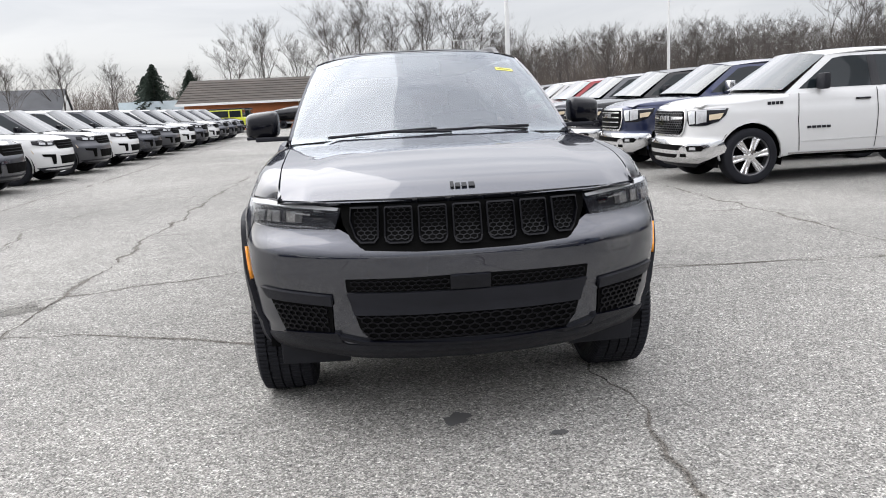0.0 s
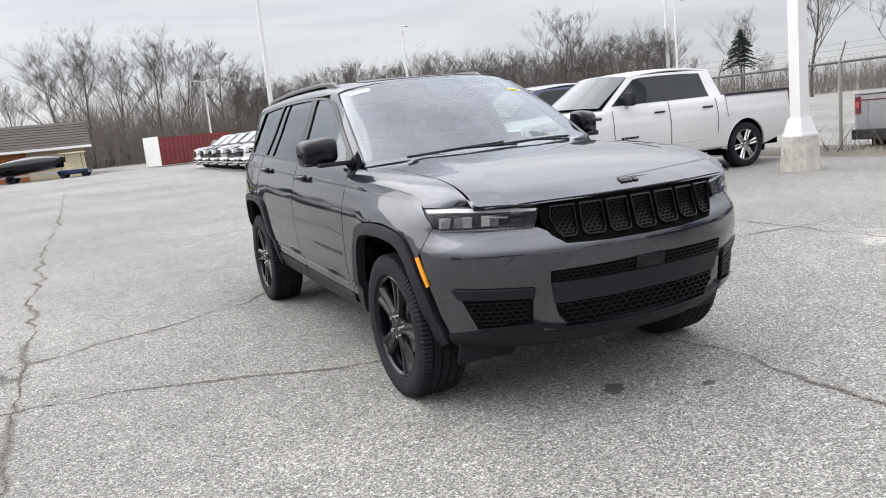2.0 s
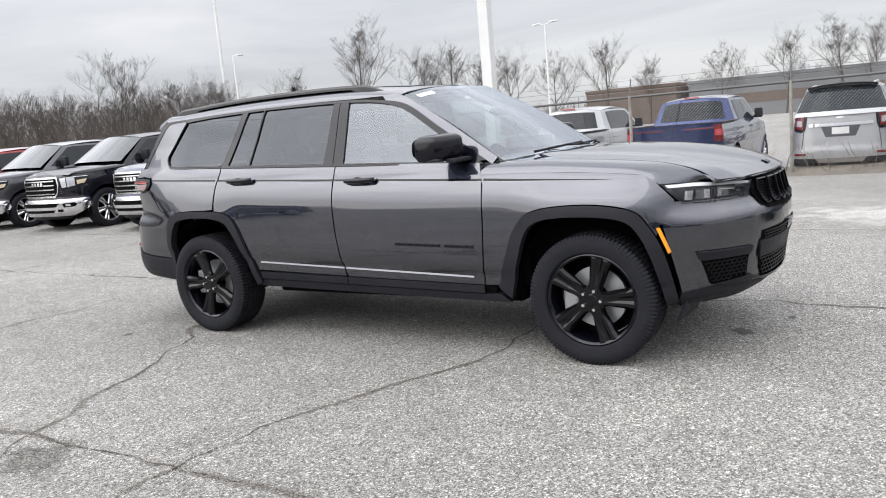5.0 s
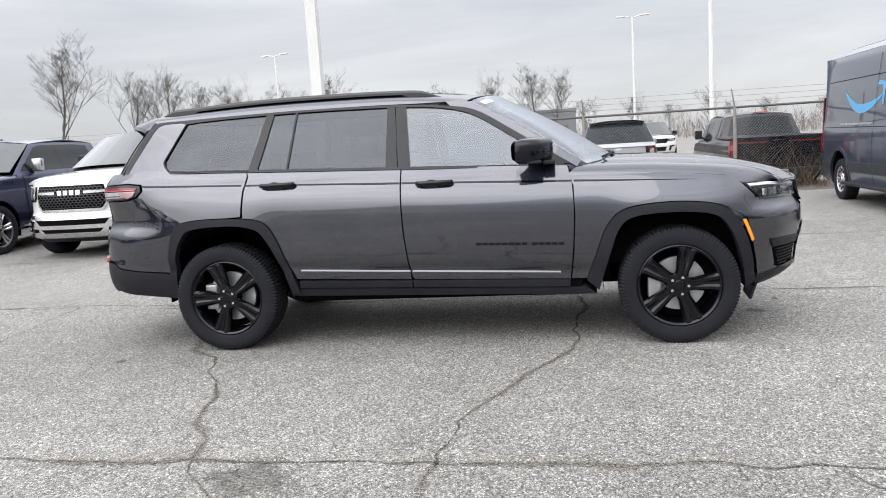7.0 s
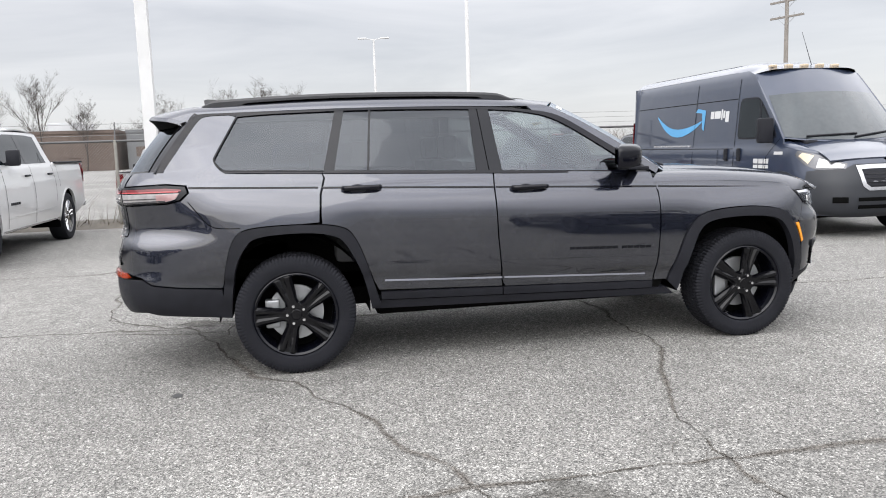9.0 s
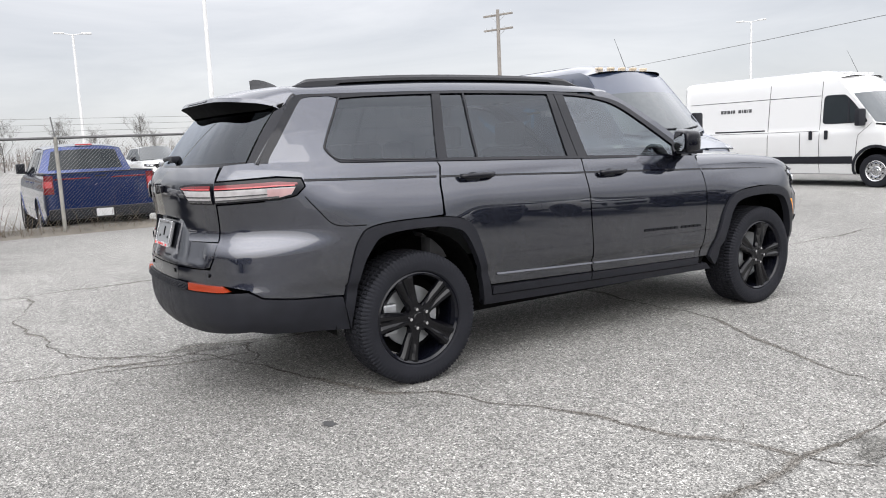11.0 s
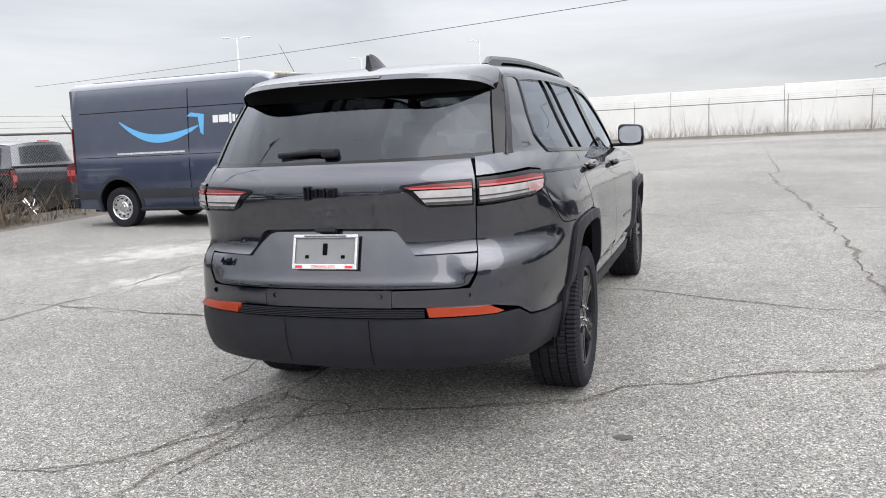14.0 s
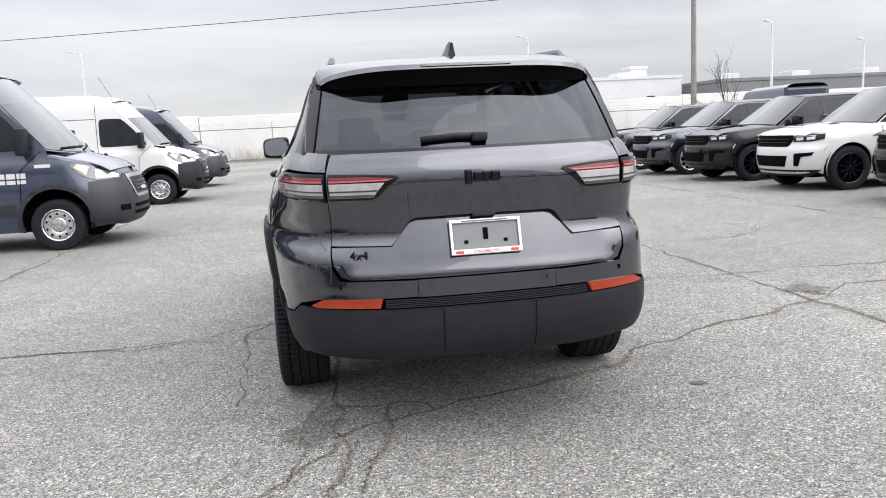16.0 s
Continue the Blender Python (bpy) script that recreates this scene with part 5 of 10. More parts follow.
part("tailgate_badge", bb, M_GLOSSBLK, tailgate, "black emblem bars")
q44 = B.at(np.array(Rr(0.535)), np.array(0.855), 0.0)
words("drive_badge", "4x4", 0.050, pose(0.535, float(q44[1]) - 0.008, 0.855, 90, 0, 168), M_GLOSSBLK, tailgate, 0.004)

# number-plate bracket in its chromed frame
plate = new("plate_holder")
plate.parent, plate.matrix_basis = tailgate, pose(0, 2.674, 0.908, 16)
part("plate_back", box_bm(-0.143, 0.143, -0.012, 0.004, -0.068, 0.068, 0.006), plain("grey_plastic", (0.16, 0.165, 0.17), 0.5), plate)
pf = bmesh.new()
for a in ((-0.153, 0.153, -0.004, 0.012, 0.060, 0.075), (-0.153, 0.153, -0.004, 0.012, -0.075, -0.052), (-0.153, -0.141, -0.004, 0.012, -0.055, 0.062), (0.141, 0.153, -0.004, 0.012, -0.055, 0.062)):
    add_box(pf, *a, 0.003)
part("plate_frame", pf, M_SPOKE_SILVER, plate, "chrome plate frame with red lettering")
part("frame_strip", box_bm(-0.135, 0.135, 0.010, 0.0145, -0.072, -0.056), M_WHITE, plate)
M_REDINK = plain("red_ink", (0.55, 0.03, 0.03), 0.5)
words("frame_words", "STERLING HTS.", 0.0175, pose(0, 0.0155, -0.064, 90, 0, 180), M_REDINK, plate, 0.0006)
for x0 in (-0.118, 0.118):
    part("frame_mark", box_bm(x0 - 0.017, x0 + 0.017, 0.0138, 0.0152, -0.070, -0.058), M_REDINK, plate)
part("frame_top_strip", box_bm(-0.10, 0.10, 0.0118, 0.0130, 0.064, 0.071), M_GREYP, plate)
for x0, w, h, zc in ((0, 0.022, 0.05, 0.012), (-0.085, 0.018, 0.014, -0.02), (0.085, 0.018, 0.014, -0.02)):
    part("plate_slot", box_bm(x0 - w / 2, x0 + w / 2, 0.004, 0.007, zc - h / 2, zc + h / 2, 0.002), M_DARK, plate)
part("plate_light", box_bm(-0.05, 0.05, -0.01, 0.02, 0.085, 0.10, 0.004), M_BLACK, plate)

# rear bumper
rb = [(1.992, 0.560), (2.25, 0.577), (2.42, 0.597), (Rr(-0.80), 0.637), (Rr(-0.45), 0.632), (Rr(0), 0.632)]
rbb = [(Rr(0), 0.392), (Rr(-0.5), 0.398), (Rr(-0.80), 0.42), (2.40, 0.40), (2.2, 0.385), (1.945, 0.365)]
rear_bumper = patch("rear_bumper", rb + [mr(p) for p in rb[:-1][::-1]] + [mr(p) for p in rbb[1:][::-1]] + rbb, low, M_BLACK, suv, 0.04, G, 0.06, 0.005, label="matt black rear bumper")
for sx in (-1, 1):
    patch("bumper_seam", [(Rr(sx * 0.198), 0.625), (Rr(sx * 0.202), 0.625), (Rr(sx * 0.202), 0.42), (Rr(sx * 0.198), 0.42)], low, M_DARK, rear_bumper, 0.1, 0, 0, 0.0125)
    patch("reflector_lamp", [(Rr(sx * 0.45), 0.676), (Rr(sx * 0.70), 0.672), (Rr(sx * 0.745), 0.646), (Rr(sx * 0.72), 0.640), (Rr(sx * 0.46), 0.638)], low, M_ORANGE, rear_bumper, 0.05, 0, 0.02, 0.018, label="orange-red bumper reflector")
for k in range(5):
    z = 0.638 + 0.0066 * k
    patch("step_rib", [(Rr(-0.44), z), (Rr(0.44), z), (Rr(0.44), z + 0.004), (Rr(-0.44), z + 0.004)], low, M_BLACK, rear_bumper, 0.1, 0, 0.02, 0.022 - 0.003 * k)
for x in (-0.62, -0.25, 0.25, 0.62):
    q = low(Rr(x), 0.722, 0.0)
    lathe_part("park_sensor", [(0.0, -0.006), (0.010, -0.005), (0.011, 0.004)], M_DARK, suv, 12, at=pose(*q, 0, 0, 90 + (12 if x > 0 else -12)))

# glasshouse: belt, pillars, panes
belt = lambda y: 1.212 + 0.037 * (y - 0.2)
top_pts = spline([(-0.815, 1.187), (-0.505, 1.392), (-0.255, 1.545), (-0.06, 1.602), (0.20, 1.628), (0.60, 1.640), (1.1, 1.643), (1.6, 1.632), (1.84, 1.618)], 5)
top_out = spline([(-0.890, 1.190), (-0.52, 1.428), (-0.27, 1.577), (-0.05, 1.622), (0.20, 1.644), (0.60, 1.655), (1.1, 1.657), (1.6, 1.648), (1.90, 1.632)], 5)
patch("window_frame", [tuple(p) for p in top_out] + [tuple(p) for p in top_pts[::-1]], upper, M_GLOSSBLK, suv, 0.05, 0, 0.02, 0.004, mirror=True, label="gloss black window surround")
patch("belt_trim", [(-0.88, float(belt(-0.88)) - 0.004), (1.93, float(belt(1.93)) - 0.004), (1.96, float(belt(1.93)) + 0.014), (-0.84, float(belt(-0.84)) + 0.014)], upper, M_GLOSSBLK, suv, 0.08, 0, 0.02, 0.006, mirror=True)
tp = Curve1([(p[0], p[1]) for p in top_pts if p[0] > -0.2])


def pillar(name, b0, b1, t0, t1, mat=M_GLOSSBLK, off=0.003):
    return patch(name, [(b0, float(belt(b0)) + 0.008), (b1, float(belt(b1)) + 0.008), (t1, float(tp(t1)) + 0.004), (t0, float(tp(t0)) + 0.004)], upper, mat, suv, 0.06, 0.001, 0.02, off, mirror=True)


pillar("b_pillar_trim", 0.172, 0.258, 0.212, 0.288)
pillar("b_pillar_trim", 0.262, 0.345, 0.292, 0.346)
pillar("c_pillar_trim", 1.040, 1.056, 0.998, 1.014)
pillar("c_pillar_trim", 1.262, 1.330, 1.172, 1.232)
patch("d_pillar", [(1.930, 1.272), (1.955, 1.292), (1.992, 1.345), (1.985, 1.376), (1.846, 1.623), (1.905, 1.648), (2.10, 1.640), (2.232, 1.47), (2.366, 1.285)], upper, M_HERO, suv, 0.04, 0, 0.02, 0.0, mirror=True)


band_o = spline([(1.56, 1.653), (1.90, 1.645), (2.055, 1.641), (2.115, 1.622), (2.175, 1.545), (2.26, 1.43), (2.335, 1.325), (2.362, 1.287)], 5)
band_i = spline([(1.56, 1.640), (1.90, 1.631), (2.030, 1.624), (2.078, 1.600), (2.140, 1.520), (2.222, 1.405), (2.285, 1.318), (2.300, 1.287)], 5)
patch("pillar_band", [tuple(p) for p in band_o] + [tuple(p) for p in band_i[::-1]], upper, M_GLOSSBLK, suv, 0.05, 0, 0.01, 0.003, mirror=True, label="gloss black band round the rear pillar")


def pane(name, poly, mat, off=-0.006):
    return patch(name, poly, upper, mat, suv, 0.08, 0, 0, off, mirror=True, label="tinted window pane" if mat is M_TINT else "clear window pane")


zb = lambda y: float(belt(y)) + 0.006
zt = lambda y: float(tp(y)) + 0.006
pane("front_window", [(-0.83, 1.18), (0.175, zb(0.175)), (0.215, zt(0.215)), (-0.05, 1.608)] + [tuple(p) for p in top_pts[14:0:-1]], M_GLASS)
pane("rear_window", [(0.34, zb(0.34)), (1.045, zb(1.045)), (1.005, zt(1.005)), (0.6, zt(0.6)), (0.342, zt(0.342))], M_TINT)
pane("rear_vent_window", [(1.052, zb(1.052)), (1.268, zb(1.268)), (1.176, zt(1.176)), (1.010, zt(1.01))], M_TINT)
pane("quarter_window", [(1.325, zb(1.325)), (1.90, zb(1.90)), (1.955, 1.292), (1.990, 1.345), (1.983, 1.375), (1.843, 1.622), (1.5, zt(1.5)), (1.228, zt(1.228))], M_TINT)
for sx in (-1, 1):
    edge = spline([(1.325, zb(1.325)), (1.62, zb(1.62)), (1.88, zb(1.88)), (1.952, 1.296), (1.990, 1.345), (1.980, 1.382), (1.91, 1.505), (1.845, 1.618)], 5)
    sweep("quarter_window_seal", [tuple(upper(np.array(a), np.array(b), 0.001) * np.array([-sx, 1, 1])) for a, b in edge], 0.0075, M_GLOSSBLK, suv, seg=6)
    line = spline([(2.163, 1.106), (2.10, 1.03), (2.045, 0.968), (2.00, 0.945), (1.93, 0.938), (1.85, 0.936)], 5)
    sweep("quarter_seam", [tuple(low(np.array(a), np.array(b), 0.0) * np.array([-sx, 1, 1])) for a, b in line], 0.0028, M_DARK, suv, seg=5)
patch("mirror_sail", [(-0.855, 1.186), (-0.70, 1.192), (-0.70, 1.262)], upper, M_GLOSSBLK, suv, 0.08, 0, 0.01, 0.002, mirror=True)
ws_edge = Curve1([(-0.985, 1.180), (-0.60, 1.432), (-0.21, 1.640)])
patch("a_pillar", [tuple(p) for p in top_out[:15]] + [(-0.06, 1.652), (-0.16, 1.655), (-0.23, 1.638), (-0.42, 1.542), (-0.60, 1.436), (-0.78, 1.322), (-0.96, 1.205), (-0.93, 1.165)], upper, M_HERO, suv, 0.04, 0, 0.02, 0.0, mirror=True)


def ws_map(u, v, off=0.0):
    """The windscreen: u -1 to 1 across, v 0 to 1 up."""
    u, v = np.asarray(u, float), np.asarray(v, float)
    ey = -0.985 + 0.765 * v
    ez = ws_edge(ey)
    ex = gh_width(ey, ez) - 0.006
    k = 1 - np.abs(u) ** 2.2
    kz = 1 - np.abs(u) ** (2.4 + 1.6 * v)
    return np.stack([u * ex, ey - (0.215 - 0.06 * v) * k - off * 0.5, ez + (0.028 + 0.026 * v) * kz + off * 0.85], -1)


patch("windscreen", [(-0.985, 0.0), (0.985, 0.0), (0.985, 1.0), (-0.985, 1.0)], ws_map, M_SCREENGLASS, suv, (0.08, 0.08), 0, 0, 0.0, label="clear laminated windscreen")
for poly in ([(-1, 0), (-0.955, 0), (-0.955, 1), (-1, 1)], [(0.955, 0), (1, 0), (1, 1), (0.955, 1)], [(-0.96, 0.965), (0.96, 0.965), (0.96, 1), (-0.96, 1)], [(-0.96, 0.0), (0.96, 0.0), (0.96, 0.05), (-0.96, 0.05)]):
    patch("screen_border", poly, ws_map, M_GLOSSBLK, suv, (0.1, 0.08), 0, 0, -0.003)
patch("price_label", [(-0.90, 0.905), (-0.72, 0.905), (-0.72, 0.955), (-0.90, 0.955)], ws_map, M_WHITE, suv, 0.1, 0, 0, 0.002, label="white paper sticker")
patch("stock_label", [(0.66, 0.71), (0.82, 0.71), (0.82, 0.75), (0.66, 0.75)], ws_map, plain("yellow_paper", (0.75, 0.72, 0.15), 0.7), suv, 0.1, 0, 0, 0.002, label="yellow paper sticker with dark marks")
for k in range(6):
    patch("stock_mark", [(0.675 + 0.022 * k, 0.722), (0.690 + 0.022 * k, 0.722), (0.690 + 0.022 * k, 0.738), (0.675 + 0.022 * k, 0.738)], ws_map, M_DARK, suv, 0.1, 0, 0, 0.003)
patch("camera_housing", [(-0.17, 0.80), (-0.10, 0.74), (0.10, 0.74), (0.17, 0.80), (0.15, 0.95), (-0.15, 0.95)], ws_map, M_BLACK, suv, 0.06, 0, 0.05, -0.006)
patch("cowl", [(-0.97, -0.10), (0.97, -0.10), (0.97, 0.008), (-0.97, 0.008)], ws_map, M_BLACK, suv, (0.1, 0.03), 0, 0.02, -0.012)

# wipers
for x0, x1, y0 in ((-0.62, 0.02, 0.02), (-0.02, 0.68, 0.02)):
    pts = [tuple(ws_map(np.array(x), np.array(v), 0.016)) for x, v in ((x0 - 0.1 if x0 < -0.5 else x0 - 0.05, 0.006), (x0 * 0.5 + x1 * 0.5, 0.020), (x1, 0.030))]
    w_e = new("wiper")
    w_e.parent = suv
    sweep("blade", pts, 0.0055, M_BLACK, w_e, flat=1.4)
    a = ws_map(np.array(x1 + 0.1 if x0 < -0.5 else x1 - 0.02), np.array(0.0), 0.012)
    sweep("arm", [tuple(a), pts[1]], 0.007, M_BLACK, w_e)

# roof
ZD = Curve1([(-0.21, 1.650), (0.0, 1.667), (0.5, 1.683), (1.0, 1.686), (1.5, 1.680), (2.0, 1.664), (2.15, 1.658)])


def roof_map(u, y, off=0.0):
    u, y = np.asarray(u, float), np.asarray(y, float)
    e = step01((y + 0.21) / 0.45)
    z = ZD(y) + 0.014 * e
    w = gh_width(y, z - 0.006 - 0.030 * e)
    k = 1 - np.abs(u) ** 2.6
    yy = y - 0.155 * k * (1 - step01((y + 0.21) / 0.9)) + 0.04 * k * step01((y - 1.6) / 0.6)
    z = z - (0.012 + 0.028 * e) * (1 - np.sqrt(1 - np.clip((np.abs(u) - 0.885) / 0.115, 0, 0.9995) ** 2))
    return np.stack([u * w, yy, z + (0.040 + 0.018 * step01((y + 0.2) / 1.0) - 0.028 * step01((y - 1.2) / 0.9)) * (1 - np.abs(u) ** 4.0) + off], -1)


patch("roof", [(-0.882, -0.205), (0.882, -0.205), (0.882, 2.10), (-0.882, 2.10)], roof_map, M_HERO, suv, (0.07, 0.07), 0, 0.02)
patch("roof_side", [(0.885, -0.205), (1, -0.205), (1, 2.10), (0.885, 2.10)], roof_map, M_HERO, suv, (0.009, 0.08), 0, 0.01, mirror=True)
patch("sunroof", [(-0.62, -0.02), (0.62, -0.02), (0.62, 0.62), (-0.62, 0.62)], roof_map, M_GLOSSBLK, suv, (0.1, 0.1), 0, 0.004, 0.003)
M_SATIN = plain("satin_black_rail", (0.022, 0.022, 0.025), 0.30, vary=0.12)
rail_y = np.concatenate([np.linspace(-0.02, 0.26, 9), np.linspace(0.34, 1.72, 18), np.linspace(1.78, 2.06, 9)])
for sx in (-1, 1):
    rail = new("roof_rail")
    rail.parent = suv
    rail["label"] = "satin black roof rail"
    rv, n_ = [], len(rail_y)
    for y in rail_y:
        p = roof_map(np.array(0.868), np.array(y))
        zr = float(p[2])
        x = sx * float(p[0])
        h = 0.003 + 0.035 * float(step01((y + 0.03) / 0.17)) * float(step01((2.075 - y) / 0.10))
        slot = float(step01((y - 0.20) / 0.06)) * float(step01((1.84 - y) / 0.06))
        zb_ = zr - 0.008 + slot * 0.016
        rv += [(x - 0.016, y, zb_), (x - 0.015, y, zr + h * 0.62), (x - 0.008, y, zr + h), (x + 0.008, y, zr + h), (x + 0.015, y, zr + h * 0.62), (x + 0.016, y, zb_)]
    rf_ = [(i * 6 + k, i * 6 + (k + 1) % 6, (i + 1) * 6 + (k + 1) % 6, (i + 1) * 6 + k) for i in range(n_ - 1) for k in range(6)]
    link_mesh("rail_bar", rv, rf_ + [(0, 1, 2, 3, 4, 5), tuple(range(n_ * 6 - 6, n_ * 6))[::-1]], M_SATIN, rail, smooth=False)
    # added dark sheet under the rail paints the shade of its slot
    gv = []
    for y in np.linspace(0.20, 1.84, 22):
        p = roof_map(np.array(0.868), np.array(y))
        gv += [(sx * float(p[0]), y, float(p[2]) - 0.006), (sx * float(p[0]), y, float(p[2]) + 0.020)]
    link_mesh("rail_slot_shade", gv, [(2 * i, 2 * i + 1, 2 * i + 3, 2 * i + 2) for i in range(21)], M_DARK, rail, smooth=False)


# antenna fin
fv, ff = [], []
for t in np.linspace(0, 1, 9):
    y, h, w = 1.90 + 0.20 * t, 0.075 * (1 - (1 - t) ** 2.2) * (1 if t < 0.97 else 0.9), 0.032 * (1 - 0.55 * t)
    zb0 = float(roof_map(np.array(0.0), np.array(y))[2]) - 0.006
    w *= 1.35
    fv += [(-w, y, zb0), (-w * 0.62, y, zb0 + h * 0.55), (-w * 0.30, y + 0.004, zb0 + h + 0.003), (w * 0.30, y + 0.004, zb0 + h + 0.003), (w * 0.62, y, zb0 + h * 0.55), (w, y, zb0)]
for i in range(8):
    for k in range(5):
        a = i * 6 + k
        ff.append((a, a + 6, a + 7, a + 1))
ff.append(tuple(range(48, 54))[::-1])
link_mesh("antenna_fin", fv, ff, M_SATIN, suv, smooth=False)

# rear glass, its black side wings, spoiler
RG_B, RG_T = (0.738, 2.345, 1.290), (0.664, 2.095, 1.632)


def rg_map(u, v, off=0.0):
    u, v = np.asarray(u, float), np.asarray(v, float)
    ex = RG_B[0] + (RG_T[0] - RG_B[0]) * v
    ey = RG_B[1] + (RG_T[1] - RG_B[1]) * v
    ez = RG_B[2] + (RG_T[2] - RG_B[2]) * v
    k = 1 - np.abs(u) ** 3.0
    return np.stack([u * ex, ey + (0.255 - 0.03 * v) * k + 0.015 * np.sin(v * math.pi) + off * 0.85, ez - 0.012 * k + off * 0.5], -1)


rg = [(-0.93, 0.0), (0.93, 0.0), (0.93, 1.0), (-0.93, 1.0)]
patch("rear_glass", rg, rg_map, M_BACKGLASS, tailgate, (0.06, 0.1), 0, 0, 0.002, label="dark tinted rear glass")
for poly in ([(-1.0, -0.02), (-0.935, -0.02), (-0.935, 1.0), (-1.0, 1.0)], [(0.935, -0.02), (1.0, -0.02), (1.0, 1.0), (0.935, 1.0)]):
    patch("glass_wing", poly, rg_map, M_GLOSSBLK, suv, (0.03, 0.1), 0, 0.02, 0.002)
patch("glass_top_band", [(-0.93, 0.83), (0.93, 0.83), (0.93, 1.0), (-0.93, 1.0)], rg_map, M_DARK, tailgate, (0.06, 0.1), 0, 0, 0.006)
patch("glass_edge", [(-0.93, -0.035), (0.93, -0.035), (0.93, 0.03), (-0.93, 0.03)], rg_map, M_GLOSSBLK, tailgate, (0.06, 0.1), 0, 0.01, 0.003)
for sx in (-1, 1):
    sweep("glass_gap", [tuple(rg_map(np.array(sx * 0.93), np.array(v), 0.004)) for v in np.linspace(-0.02, 0.98, 8)], 0.003, M_DARK, tailgate)
wv = [tuple(rg_map(np.array(u), np.array(v), 0.02)) for u, v in ((0.02, 0.12), (0.10, 0.13), (0.33, 0.10))]
rw = new("rear_wiper")
rw.parent = tailgate
sweep("blade", wv, 0.009, M_BLACK, rw, flat=1.4)
part("wiper_hub", box_bm(-0.045, 0.025, wv[0][1] - 0.03, wv[0][1] + 0.022, wv[0][2] - 0.022, wv[0][2] + 0.014, 0.012), M_BLACK, rw)


def sp_map(u, v, off=0.0):
    """Spoiler's upper face: v 0 at the roof, 1 at the lip; it runs out to nothing at the pillars."""
    u, v = np.asarray(u, float), np.asarray(v, float)
    r = roof_map(u, np.full_like(u, 2.10))
    a = np.abs(u)
    k = 1 - a ** 5.5
    ln = 0.045 + 0.245 * k
    return np.stack([r[..., 0] * (1 + 0.004 * v), r[..., 1] + ln * v, r[..., 2] - 0.020 * v - 0.036 * v * v - 0.010 * v * a ** 6 + off], -1)


def sp_lip(u, v, off=0.0):
    """The rounded trailing edge, from the upper face down."""
    p = sp_map(u, np.ones_like(np.asarray(u, float)))
    v = np.asarray(v, float)
    p[..., 1] += 0.016 * np.clip(v, 0, 1) + off * 0.8
    p[..., 2] -= 0.022 * v - off * 0.5
    return p


def sp_under(u, v, off=0.0):
    """Black underside, from the lip in to the glass."""
    u, v = np.asarray(u, float), np.asarray(v, float)
    a = sp_lip(u, np.ones_like(u))
    c = rg_map(u * 0.985, 0.80 + 0.10 * np.clip((np.abs(u) - 0.88) / 0.12, 0, 1), 0.010)
    p = a + (c - a) * v[..., None]
    p[..., 2] += 0.006 * np.sin(v * math.pi) + off
    return p


spoiler = patch("spoiler", [(-0.995, 0.006), (0.995, 0.006), (0.995, 1.0), (-0.995, 1.0)], sp_map, M_HERO, tailgate, (0.02, 0.12), 0, 0.0)
patch("spoiler_lip", [(-0.995, 0.0), (0.995, 0.0), (0.995, 1.0), (-0.995, 1.0)], sp_lip, M_HERO, spoiler, (0.02, 0.25), 0, 0)
patch("spoiler_underside", [(-0.99, 0.0), (0.99, 0.0), (0.99, 1.0), (-0.99, 1.0)], sp_under, M_DARK, spoiler, (0.03, 0.2), 0, 0)
for sx in (-1, 1):
    t_ = np.linspace(0, 1, 6)
    up_ = [tuple(p) for p in sp_map(np.full(6, sx * 0.993), t_)] + [tuple(sp_lip(np.array(sx * 0.993), np.array(1.0)))]
    dn_ = [tuple(p * np.array([-sx, 1, 1])) for p in upper(np.linspace(2.085, 2.165, 7), np.linspace(1.640, 1.560, 7), 0.001)]
    link_mesh("spoiler_cheek", up_ + dn_, [(i, i + 1, 8 + i, 7 + i) for i in range(6)], M_GLOSSBLK, spoiler, smooth=False)
patch("brake_light", [(-0.31, 0.15), (0.31, 0.15), (0.30, 0.62), (-0.30, 0.62)], sp_lip, M_LAMPGREY, spoiler, (0.05, 0.3), 0, 0, 0.004, label="grey high-level brake light")

# door handles, mirrors
for yc in (0.02, 1.115):
    zc = 1.100 + 0.037 * yc
    for sx, d in zip((-1, 1), front_door if yc < 0.5 else rear_door):
        q = low(yc, zc, 0.0)
        h_e = new("door_handle")
        h_e.parent = d
        pts = [(sx * (-float(low(yc + dy, zc, o)[0])), yc + dy, zc + 0.012) for dy, o in ((-0.135, 0.012), (-0.11, 0.030), (-0.04, 0.034), (0.04, 0.034), (0.08, 0.030), (0.105, 0.012))]
        sweep("grip", pts, 0.013, M_GLOSSBLK, h_e, flat=1.25)
        lathe_part("cup", [(0.0, -0.002), (0.048, -0.003), (0.055, 0.002)], M_BLACK, h_e, 20, at=Matrix.Translation((sx * abs(q[0]) - (-0.004 if sx > 0 else 0.004), yc + 0.01, zc)) @ Matrix.Diagonal((1 if sx < 0 else -1, 1, 0.62, 1)))
